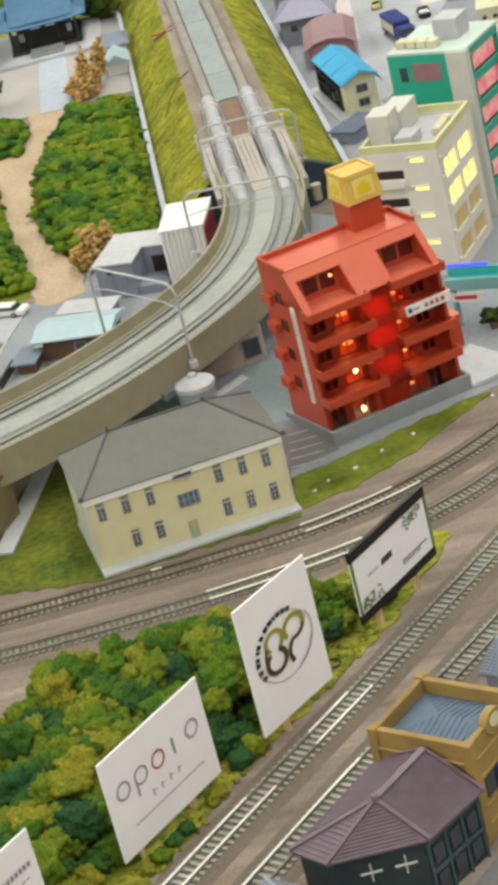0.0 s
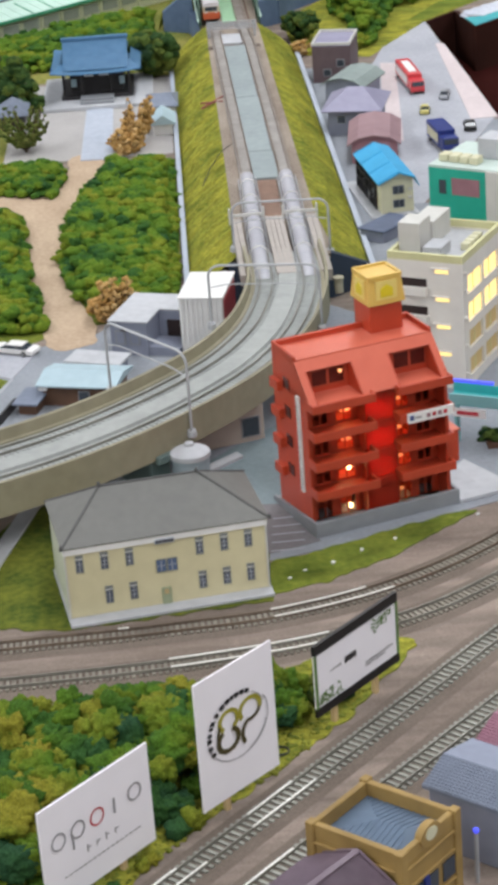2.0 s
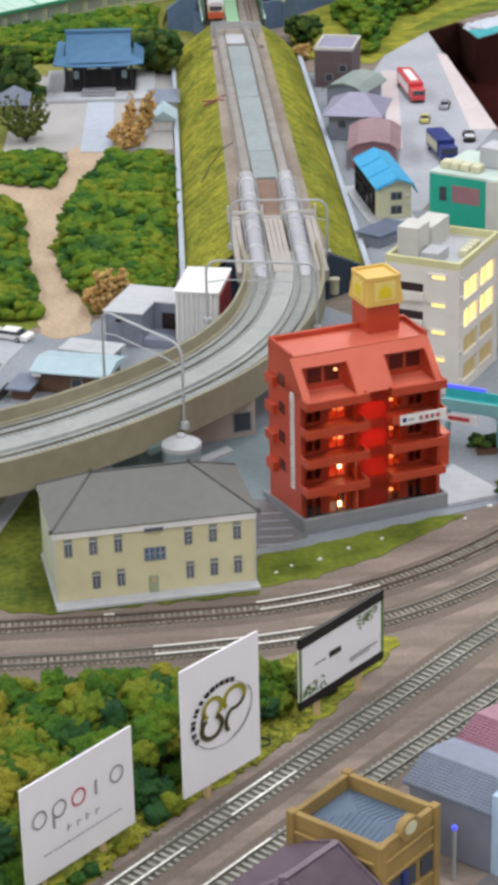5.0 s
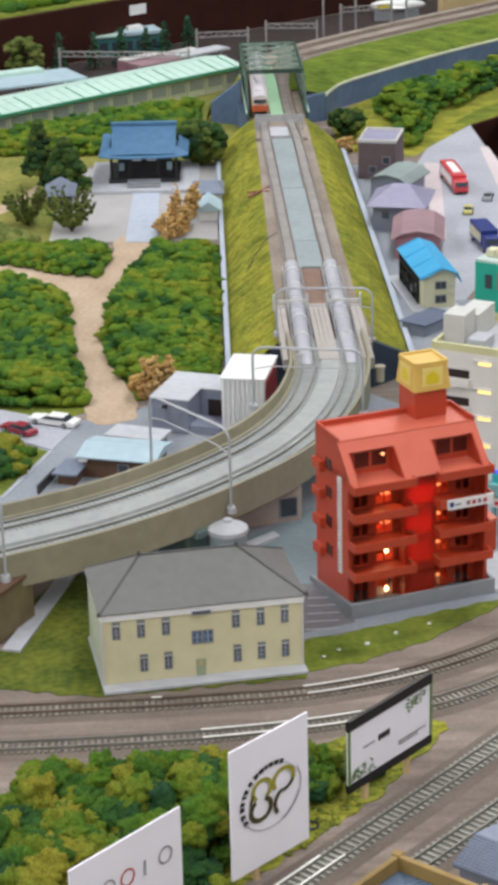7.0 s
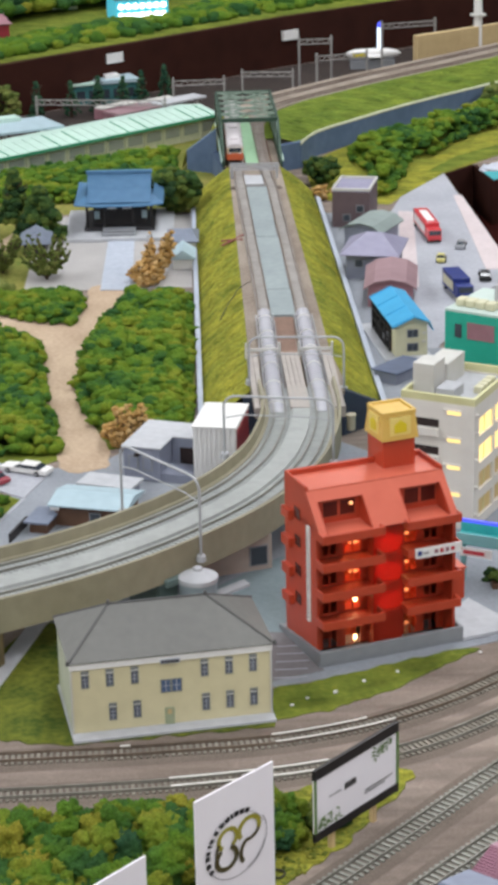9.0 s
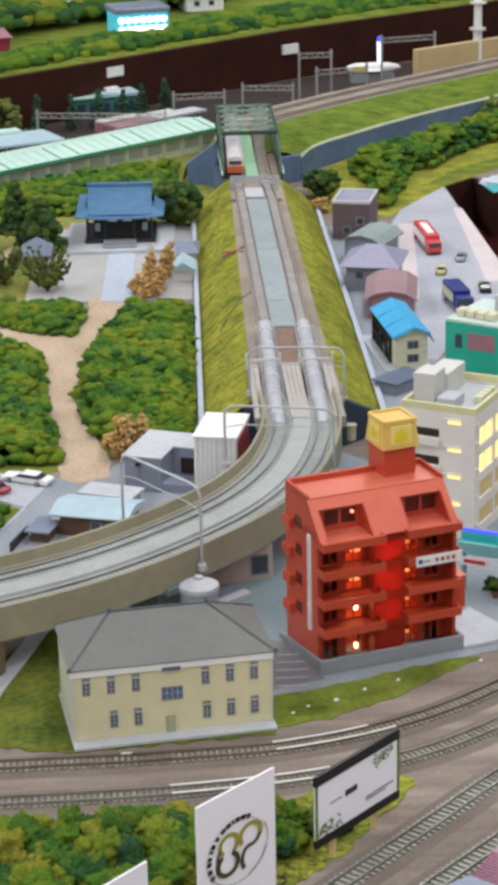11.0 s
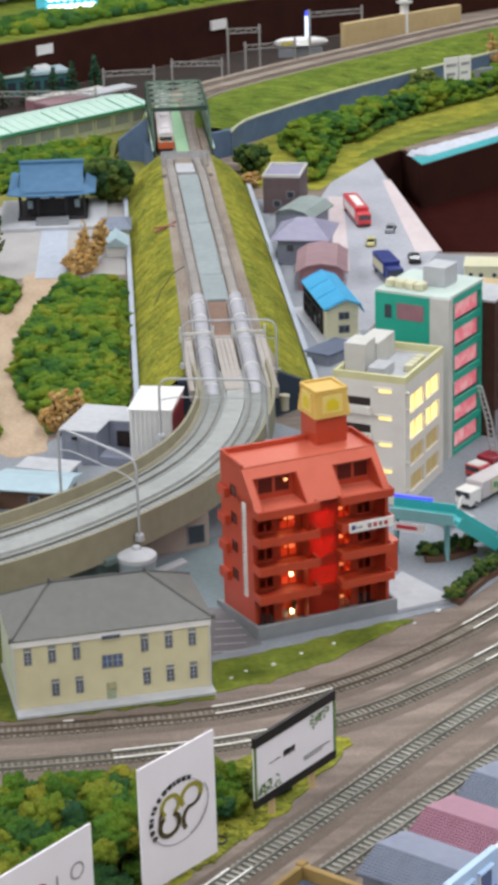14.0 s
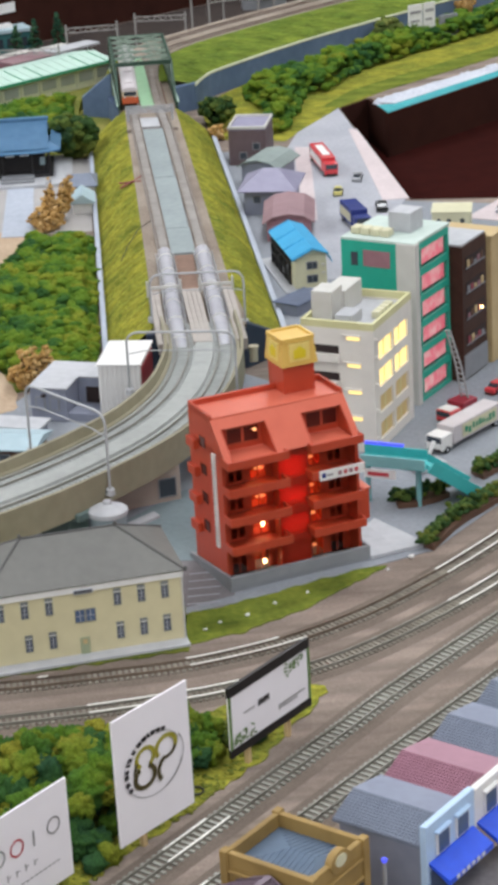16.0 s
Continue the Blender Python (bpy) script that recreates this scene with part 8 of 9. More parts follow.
brown_block()
lowb = thing("cream_row_house", "low cream building with round windows by the pit", "building", cm(37.6, 171.6, 0, -8))
boxes("wall", CREAM, lowb, (0, 4.6, 0, 3, 0, 2.6), bev=0.05)
boxes("roof", CREAM, lowb, (-0.1, 4.7, -0.1, 3.1, 2.6, 2.8))
for x in (0.8, 2.0, 3.6):
    bm = bmesh.new()
    cyl(bm, x, 1.6, -0.1, 0.05, 0.28, n=14, axis="y")
    part("round_window", bm, PANE, lowb)

# ---- footbridge, planters and hedges ----
TEAL_PALE = mat("pale_teal_steel", (0.24, 0.50, 0.52), (0.20, 0.43, 0.45), rough=0.45, scale=70, bump=0.04)
fb = thing("footbridge", "teal steel footbridge with a stair and blue handrail", "footbridge")
a, b, zz = Vector((20.2, 112.6, 0)), Vector((25.0, 110.9, 0)), 4.2
d = (b - a).normalized()
n = Vector((-d.y, d.x, 0))
bm = bmesh.new()
prism(bm, [(p.x, p.y) for p in (a - n * 0.9, b + d * 0.4 - n * 0.9, b + d * 0.4 + n * 0.9, a + n * 0.9)], zz - 0.3, zz)
part("deck", bm, TEAL, fb)
for s in (-1, 1):
    bm = bmesh.new()
    beam(bm, a + n * s * 0.9 + Vector((0, 0, zz + 0.3)), b + d * 0.4 + n * s * 0.9 + Vector((0, 0, zz + 0.3)), 0.12, 1.0)
    part("side_panel", bm, TEAL if s > 0 else TEAL_PALE, fb)
bm = bmesh.new()
beam(bm, a + n * 1.0 + Vector((0, 0, zz + 0.95)), a + d * 3.4 + n * 1.0 + Vector((0, 0, zz + 0.95)), 0.2, 0.25)
part("handrail", bm, LIT_BLUE, fb, "glowing blue handrail")
bm = bmesh.new()
beam(bm, a - n * 0.98 + d * 0.3 + Vector((0, 0, zz - 0.9)), a + d * 3.0 - n * 0.98 + Vector((0, 0, zz - 0.9)), 0.08, 0.8)
ban = part("banner", bm, WHITE, fb, "white banner with red marks")
bm = bmesh.new()
beam(bm, a - n * 1.03 + d * 0.6 + Vector((0, 0, zz - 0.9)), a + d * 2.4 - n * 1.03 + Vector((0, 0, zz - 0.9)), 0.03, 0.35)
part("marking", bm, RED_PRINT, ban)
f = Vector((29.8, 112.4, 0))
e = b + d * 0.2
sd = (f - e).normalized()
sn = Vector((-sd.y, sd.x, 0))
for s in (-1, 1):
    bm = bmesh.new()
    beam(bm, e + sn * s * 1.2 + Vector((0, 0, zz + 0.25)), f + sn * s * 1.2 + Vector((0, 0, 0.4)), 0.12, 1.1)
    part("stair_panel", bm, TEAL, fb)
bm = bmesh.new()
beam(bm, e + Vector((0, 0, zz - 0.2)), f + Vector((0, 0, 0.0)), 2.4, 0.25)
part("stair_slab", bm, TEAL, fb)
for k in range(12):
    p = e + (f - e) * ((k + 0.5) / 12)
    z = zz - zz * (k + 0.5) / 12
    bm = bmesh.new()
    beam(bm, p - sn * 1.15 + Vector((0, 0, z + 0.05)), p + sn * 1.15 + Vector((0, 0, z + 0.05)), 0.3, 0.3)
    part("stair_tread", bm, TEAL, fb)
for p in (b - d * 0.3, a + d * 0.4):
    bm = bmesh.new()
    cyl(bm, p.x, p.y, 0, zz - 0.3, 0.26, n=12)
    part("leg", bm, TEAL_PALE, fb, smooth=40)


def planter(label, pts, seed, hgt=1.2):
    p = thing("planter", label, "hedge")
    line = curve(pts, 0.7)
    bm = bmesh.new()
    sweep(bm, line, [(-0.75, 0), (0.75, 0), (0.75, 0.55), (-0.75, 0.55)])
    part("brick_edge", bm, BROWN_WOOD, p)
    r = random.Random(seed)
    cs = []
    for q in line:
        big = 0.75 + 0.5 * noise.noise(Vector((q.x, q.y, seed)) * 0.9)
        for _ in range(14):
            cs.append((q.x + r.gauss(0, 0.34) * big, q.y + r.gauss(0, 0.3) * big, 0.6 + r.uniform(0, hgt * 0.9) * big, r.uniform(0.16, 0.3)))
    clumps("hedge", cs, FOAM_DARK, seed, 2, p, 0.9, 1.5)
    return p


planter("dark green hedge along the railway", [(24.0, 104.4), (27.1, 107.9), (30.6, 110.7), (35, 114.5), (44, 121.5)], 91)
planter("green hedge in a brown planter by the forecourt", [(22.8, 111.4), (25.0, 111.6), (27.2, 112.6)], 92)
planter("green hedge along the street", [(30.6, 115.0), (33.4, 117.0), (38, 120.5)], 93)
rr = random.Random(12)
for x, y, g in ((22.8, 112.9, 0.35), (28.0, 110.0, 0.4), (28.6, 109.3, 0.25), (29.1, 109.9, 0.3)):
    st = thing("pebble", "pale stone beside the hedge", "stone", cm(x, y, 0.05, rr.uniform(0, 90)), "pale stones by the hedge", size=ROUND)
    bm = bmesh.new()
    bmesh.ops.create_icosphere(bm, subdivisions=1, radius=g)
    part("stone", bm, CONCRETE_PALE, st, smooth=80)
for k in range(5):
    ps = thing("parking_line", "thin white painted parking line", "road marking", cm(4.0 + 0.1 * k, 98.9 + k * 1.05, 0.0, 2), "parking lines", "structure")
    boxes("stripe", PAVING, ps, (0, 2.6, 0, 0.12, 0.0, 0.04))
stand = thing("road_works_stand", "pale grey stand with pipes beside the street", "stand", cm(26.6, 116.9, 0, 20), size=ROUND)
boxes("base", CONCRETE_PALE, stand, (-1.6, 1.6, -0.8, 0.8, 0, 0.7), bev=0.1)
bm = bmesh.new()
tube(bm, [(-0.6, 0, 0.7), (0.3, 0.1, 1.6), (0.8, 0.1, 2.6)], 0.2, 8)
part("pipe", bm, WHITE, stand, smooth=50)

# ---- shops along the near track ----
UA = 41.2


def ochre_shop():
    h = thing("ochre_shop", "ochre wooden shop with a sunk blue roof and clock gable", "shop", cm(8.08, 67.05, 0, -31.5))
    W, D, H, t = 5.7, 4.35, 6.9, 0.33       # x runs from the track to the street
    boxes("wall", WOOD_OCHRE, h, (0, W, -D, 0, 0, 5.9))
    for b in ((0, W, -t, 0), (0, W, -D, -D + t), (0, t, -D + t, -t), (W - t, W, -D + t, -t)):
        boxes("parapet", WOOD_OCHRE, h, (*b, 5.9, H), bev=0.04)
    for z in (0.9, 2.2, 4.2, 5.5):
        boxes("moulding", WOOD_OCHRE, h, (-0.1, W + 0.1, -D - 0.1, 0.1, z, z + 0.2), bev=0.04)
    for b in ((-0.15, 0.35, -0.35, 0.15), (W - 0.35, W + 0.15, -0.35, 0.15), (-0.15, 0.35, -D - 0.15, -D + 0.35), (W - 0.35, W + 0.15, -D - 0.15, -D + 0.35)):
        boxes("corner_post", WOOD_OCHRE, h, (*b, 0, H + 0.12), bev=0.05)
    bm = bmesh.new()
    x0, x1, y0, y1, z0, z1 = t, W - t, -D + t, -t, 5.92, 6.55
    solid(bm, [(x0, y0, z0), (x1, y0, z0), (x1, y1, z0), (x0, y1, z0), (x0 + 2.2, (y0 + y1) / 2, z1), (x1 - 1.2, (y0 + y1) / 2, z1)],
          ((0, 1, 5, 4), (1, 2, 5), (2, 3, 4, 5), (3, 0, 4), (3, 2, 1, 0)))
    r = part("roof", bm, BLUE_ROOF, h, "dusty blue ribbed roof")
    k = 0
    while x0 + 0.3 + 0.33 * k < x1 - 0.2:
        x = x0 + 0.3 + 0.33 * k
        zt = z0 + (z1 - z0) * min(1, (x - x0) / 2.2, (x1 - x) / 1.2)
        for ya in (y0, y1):
            bm = bmesh.new()
            ym = (y0 + y1) / 2
            q = (zt - z0) / (z1 - z0)
            beam(bm, (x, ya, z0 + 0.03), (x, ya + (ym - ya) * q, zt + 0.03), 0.07, 0.06)
            part("roof_rib", bm, BLUE_ROOF, r)
        k += 1
    bm = bmesh.new()
    cyl(bm, -D / 2, H - 0.1, W - t, W + 0.1, 0.75, n=24, axis="x")
    g = part("clock_gable", bm, WOOD_OCHRE, h, smooth=40)
    bm = bmesh.new()
    cyl(bm, -D / 2, H, W + 0.08, W + 0.16, 0.42, n=20, axis="x")
    part("clock_face", bm, CREAM, g, "cream clock face")
    for y in (-3.7, -2.6, -1.3):
        boxes("window", PANE, h, (W - 0.02, W + 0.08, y, y + 0.9, 2.7, 4.0))
    boxes("blue_banner", NAVY, h, (W + 0.08, W + 0.2, -2.85, -2.5, 2.4, 4.2))


ochre_shop()


def tiled_house(name, label, c, lu, lv, hgt, ridge, roof, wall, hip=2.2, pitch=0.22):
    """A house with its long side along the track and a hipped roof of tile rows."""
    h = thing(name, label, "house", cm(c[0], c[1], 0, UA))
    boxes("wall", wall, h, (-lu / 2 + 0.6, lu / 2 - 0.6, -lv / 2 + 0.6, lv / 2 - 0.6, 0, hgt))
    x, y, o = lu / 2, lv / 2, lu / 2 - hip
    bm = bmesh.new()
    solid(bm, [(-x, -y, hgt), (x, -y, hgt), (x, y, hgt), (-x, y, hgt), (-o, 0, ridge), (o, 0, ridge), (-x, -y, hgt - 0.15), (x, -y, hgt - 0.15), (x, y, hgt - 0.15), (-x, y, hgt - 0.15)],
          ((0, 1, 5, 4), (1, 2, 5), (2, 3, 4, 5), (3, 0, 4), (6, 7, 1, 0), (7, 8, 2, 1), (8, 9, 3, 2), (9, 6, 0, 3), (9, 8, 7, 6)))
    r = part("roof", bm, roof, h)
    for p, q in (((-o, 0, ridge), (o, 0, ridge)), ((-o, 0, ridge), (-x, -y, hgt)), ((o, 0, ridge), (x, -y, hgt)), ((-o, 0, ridge), (-x, y, hgt)), ((o, 0, ridge), (x, y, hgt))):
        bm = bmesh.new()
        beam(bm, p, q, 0.15, 0.16)
        part("ridge_cap", bm, roof, r)
    # rows of half-round tiles running down each slope
    for s in (-1, 1):
        k = -x + pitch
        while k < x:
            f_ = min(1.0, (x - abs(k)) / (x - o)) if abs(k) > o else 1.0
            bm = bmesh.new()
            beam(bm, (k, s * y, hgt + 0.04), (k, s * y * (1 - f_), hgt + (ridge - hgt) * f_ + 0.03), 0.08, 0.08)
            part("roof_batten", bm, roof, r)
            k += pitch
        k = -y + pitch
        while k < y:
            f_ = 1 - abs(k) / y
            bm = bmesh.new()
            beam(bm, (s * x, k, hgt + 0.04), (s * (x - (x - o) * f_), k, hgt + (ridge - hgt) * f_ + 0.03), 0.08, 0.08)
            part("roof_batten", bm, roof, r)
            k += pitch
    for k in range(3):
        u = -lu / 2 + 1.2 + k * (lu - 3.2) / 2
        fr = boxes("window_frame", PALE_BLUE, h, (u - 0.1, u + 1.3, -lv / 2 + 0.48, -lv / 2 + 0.6, 1.2, 3.2))
        boxes("pane", PANE, fr, (u, u + 1.2, -lv / 2 + 0.44, -lv / 2 + 0.5, 1.3, 3.1))
    return h


PALE_TILE = mat("pale_grey_tiles", (0.30, 0.32, 0.37), (0.24, 0.26, 0.305), rough=0.55, scale=150, bump=0.1)
TEAL_DARK = mat("dark_teal_boards", (0.035, 0.055, 0.06), (0.02, 0.035, 0.04), rough=0.6, scale=80, bump=0.1)


def canted_house():
    """A house with a cut corner: its roof has two slopes along the ridge and two hips at the near end."""
    h = thing("purple_roof_house", "dark teal house with purple-brown tiled hipped roof", "house", cm(3.8, 60.2, 0))
    o = Vector((3.8, 60.2, 0))
    A, B, C, D, E = (Vector((x, y, 4.5)) - o for x, y in ((6.1, 57.9), (0.5, 57.9), (-1.3, 59.4), (4.5, 64.2), (9.64, 60.25)))
    R1, R2 = Vector((3.81, 59.45, 6.4)) - o, Vector((7.07, 62.05, 6.4)) - o
    lo = Vector((0, 0, -0.14))
    ring = [A, E, D, C, B]
    bm = bmesh.new()
    vs = ring + [R1, R2] + [p + lo for p in ring]
    solid(bm, vs, ((0, 1, 6, 5), (1, 2, 6), (2, 3, 5, 6), (3, 4, 5), (4, 0, 5), (0, 7, 8, 1), (1, 8, 9, 2), (2, 9, 10, 3), (3, 10, 11, 4), (4, 11, 7, 0), (11, 10, 9, 8, 7)))
    roof = part("roof", bm, PURPLE_TILE, h, "purple-brown tiled roof")
    for p, q, w in ((R1, R2, 0.34), (R1, A, 0.2), (R1, B, 0.18), (R1, C, 0.18), (R2, E, 0.18), (R2, D, 0.18)):
        bm = bmesh.new()
        beam(bm, p + Vector((0, 0, 0.06)), q + Vector((0, 0, 0.06)), w, 0.16)
        part("ridge_cap", bm, PURPLE_TILE, roof)
    for p in (R1,):
        bm = bmesh.new()
        cyl(bm, p.x, p.y, p.z - 0.05, p.z + 0.35, 0.24, 0.16, 8)
        part("finial", bm, PURPLE_TILE, roof)
    up = Vector((0, 0, 0.025))
    for k in range(1, 26):
        t = k / 26
        bm = bmesh.new()
        beam(bm, R1.lerp(R2, t) + up, A.lerp(E, t) + up, 0.07, 0.07)
        part("roof_batten", bm, PURPLE_TILE, roof)
        bm = bmesh.new()
        beam(bm, R1.lerp(R2, t) + up, C.lerp(D, t) + up, 0.05, 0.04)
        part("roof_batten", bm, PURPLE_TILE, roof)
    for k in range(1, 14):
        t = k / 14
        for p, q in ((A, B), (B, C)):
            bm = bmesh.new()
            beam(bm, R1.lerp(p, t) + up, R1.lerp(q, t) + up, 0.08, 0.07)
            part("roof_course", bm, PURPLE_TILE, roof)
    mid = (A + B + C + D + E) / 5
    inner = [p.lerp(mid, 0.09) for p in (A, E, D, C, B)]
    bm = bmesh.new()
    prism(bm, [(p.x, p.y) for p in inner], 0, 4.36)
    part("wall", bm, TEAL_DARK, h)
    # street side: posts, bands and windows
    a, e = inner[0], inner[1]
    d = Vector((e.x - a.x, e.y - a.y, 0)).normalized()
    n = Vector((d.y, -d.x, 0))
    a = Vector((a.x, a.y, 0)) + n * 0.06
    L = (Vector((e.x, e.y, 0)) - a).length
    for z in (2.0, 4.1):
        bm = bmesh.new()
        beam(bm, a + Vector((0, 0, z)), a + d * L + Vector((0, 0, z)), 0.14, 0.2)
        part("band", bm, TEAL_POST, h)
    for k in range(4):
        bm = bmesh.new()
        beam(bm, a + d * (L * k / 3) , a + d * (L * k / 3) + Vector((0, 0, 4.2)), 0.16, 0.16)
        part("corner_post", bm, TEAL_POST, h)
    for k in range(3):
        for z0 in (0.5, 2.35):
            p = a + d * (L * (k + 0.5) / 3)
            bm = bmesh.new()
            beam(bm, p - d * 0.38 + Vector((0, 0, z0 + 0.65)), p + d * 0.38 + Vector((0, 0, z0 + 0.65)), 0.08, 1.2)
            part("window", bm, PANE, h)
    a, e = inner[0], inner[4]
    d = Vector((e.x - a.x, e.y - a.y, 0)).normalized()
    n = Vector((-d.y, d.x, 0))
    a = Vector((a.x, a.y, 0)) + n * 0.06
    for k in range(2):
        p = a + d * (1.3 + 1.9 * k)
        bm = bmesh.new()
        beam(bm, p - d * 0.6 + Vector((0, 0, 3.1)), p + d * 0.6 + Vector((0, 0, 3.1)), 0.08, 0.09)
        beam(bm, p + Vector((0, 0, 2.5)), p + Vector((0, 0, 3.7)), 0.08, 0.09)
        part("glazing_bar", bm, GREY_PLASTIC, h)


TEAL_POST = mat("teal_grey_timber", (0.06, 0.10, 0.11), (0.04, 0.07, 0.08), rough=0.5, bump=0.1)
canted_house()
tiled_house("grey_roof_house", "house with a pale grey tiled hipped roof", (-2.7, 54.5), 7.0, 6.0, 4.0, 5.5, PALE_TILE, TEAL_DARK)


def shop(c, roof, face, trim, k):
    """A shop with a tiled gable roof, its ridge running to the street, and a false front on the street."""
    names = {0: "shop with grey-blue tiled roof and pale blue false front", 1: "shop with rose tiled roof and white false front", 2: "shop with grey-blue tiled roof and pale front", 3: "shop with grey tiled roof and white front"}
    h = thing("row_shop", names[k], "shop", cm(c[0], c[1], 0, UA), "row of shops")
    w, d = 4.78, 4.8
    boxes("wall", BLUE_GREY_WALL, h, (-w / 2 + 0.05, w / 2 - 0.05, -d / 2, d / 2, 0, 4.2))
    bm = bmesh.new()
    xr, zr, ze = -0.35, 5.3, 4.3
    solid(bm, [(-w / 2, -d / 2, ze), (xr, -d / 2, zr), (w / 2, -d / 2, ze + 0.35), (-w / 2, d / 2 + 0.4, ze), (xr, d / 2 + 0.4, zr), (w / 2, d / 2 + 0.4, ze + 0.35),
               (-w / 2, -d / 2, ze - 0.2), (w / 2, -d / 2, ze - 0.2), (-w / 2, d / 2 + 0.4, ze - 0.2), (w / 2, d / 2 + 0.4, ze - 0.2)],
          ((0, 1, 4, 3), (1, 2, 5, 4), (6, 8, 9, 7), (0, 6, 7, 2, 1), (3, 4, 5, 9, 8), (0, 3, 8, 6), (2, 7, 9, 5)))
    r = part("roof", bm, roof, h)
    for j in range(20):
        y = -d / 2 + 0.15 + j * 0.25
        bm = bmesh.new()
        beam(bm, (-w / 2, y, ze + 0.04), (xr, y, zr + 0.04), 0.09, 0.07)
        part("roof_batten", bm, roof, r)
    for j in range(11):
        t = (j + 0.5) / 11
        bm = bmesh.new()
        beam(bm, (-w / 2 + (xr + w / 2) * t, -d / 2, ze + (zr - ze) * t + 0.03), (-w / 2 + (xr + w / 2) * t, d / 2 + 0.4, ze + (zr - ze) * t + 0.05), 0.08, 0.07)
        part("roof_course", bm, roof, r)
    # back slope: smooth cover in a paler copy of the roof's tile colour
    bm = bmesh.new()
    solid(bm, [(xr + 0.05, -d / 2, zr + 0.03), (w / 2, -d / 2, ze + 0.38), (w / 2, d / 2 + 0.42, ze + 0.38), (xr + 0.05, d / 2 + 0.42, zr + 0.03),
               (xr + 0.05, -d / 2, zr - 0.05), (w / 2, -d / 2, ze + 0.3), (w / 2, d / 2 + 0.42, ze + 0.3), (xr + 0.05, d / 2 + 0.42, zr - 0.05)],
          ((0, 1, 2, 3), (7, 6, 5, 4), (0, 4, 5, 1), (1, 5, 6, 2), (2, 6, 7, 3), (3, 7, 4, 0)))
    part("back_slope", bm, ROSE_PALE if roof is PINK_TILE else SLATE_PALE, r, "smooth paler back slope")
    f = -d / 2
    top = 5.8 if k != 1 else 5.6
    boxes("false_front", face, h, (-w / 2, w / 2, f - 0.4, f, 0, top), bev=0.04)
    for x in (-1.4, 0.5):
        fr = boxes("window_frame", WHITE, h, (x - 0.12, x + 1.12, f - 0.52, f - 0.4, 3.3, 4.9))
        boxes("pane", PANE_BLUE, fr, (x, x + 1.0, f - 0.56, f - 0.5, 3.4, 4.8))
        boxes("window_hood", face, fr, (x - 0.2, x + 1.2, f - 0.65, f - 0.4, 4.9, 5.05))
    bm = bmesh.new()
    solid(bm, [(-w / 2 + 0.2, f - 0.4, 3.1), (w / 2 - 0.2, f - 0.4, 3.1), (w / 2 - 0.2, f - 1.6, 2.3), (-w / 2 + 0.2, f - 1.6, 2.3),
               (-w / 2 + 0.2, f - 0.4, 2.9), (w / 2 - 0.2, f - 0.4, 2.9), (w / 2 - 0.2, f - 1.6, 1.9), (-w / 2 + 0.2, f - 1.6, 1.9)],
          ((0, 3, 2, 1), (4, 5, 6, 7), (0, 1, 5, 4), (3, 7, 6, 2), (0, 4, 7, 3), (1, 2, 6, 5)))
    aw = part("awning", bm, trim, h, "bright blue awning" if trim is AWNING else "")
    for j in range(6):
        boxes("awning_mark", WHITE, aw, (-1.5 + 0.5 * j, -1.25 + 0.5 * j, f - 1.64, f - 1.58, 2.0, 2.25))
    boxes("shop_front", LIT_DIM if k == 1 else PANE_BLUE, h, (-w / 2 + 0.3, w / 2 - 0.3, f - 0.46, f - 0.38, 0.2, 2.4))


ROSE_PALE = mat("pale_rose_slope", (0.42, 0.235, 0.30), (0.36, 0.20, 0.255), rough=0.5, bump=0.04)
SLATE_PALE = mat("pale_slate_slope", (0.27, 0.30, 0.39), (0.225, 0.25, 0.33), rough=0.5, bump=0.04)
AWNING = mat("vivid_blue_awning", (0.03, 0.10, 0.75), (0.025, 0.08, 0.62), rough=0.45, bump=0.03)
ICE = mat("ice_blue_front", (0.50, 0.66, 0.86), (0.44, 0.58, 0.78), rough=0.5, bump=0.04)
shop((15.95, 68.86), GREY_TILE, ICE, AWNING, 0)
shop((19.56, 72.0), PINK_TILE, WHITE, AWNING, 1)
shop((23.2, 75.2), GREY_TILE, ICE, AWNING, 2)
shop((26.8, 78.35), GREY_TILE, WHITE, AWNING, 3)
for x, y in ((14.2, 65.6), (18.4, 69.2)):
    l = thing("blue_street_light", "small glowing blue lamp between the shops", "lamp", cm(x, y, 0), size=ROUND)
    bm = bmesh.new()
    cyl(bm, 0, 0, 0, 3.6, 0.12, n=8)
    part("post", bm, STEEL_GREY, l)
    bm = bmesh.new()
    bmesh.ops.create_uvsphere(bm, u_segments=10, v_segments=8, radius=0.2)
    bmesh.ops.translate(bm, vec=(0, 0, 3.8), verts=bm.verts)
    part("bulb", bm, LIT_BLUE, l, smooth=60)

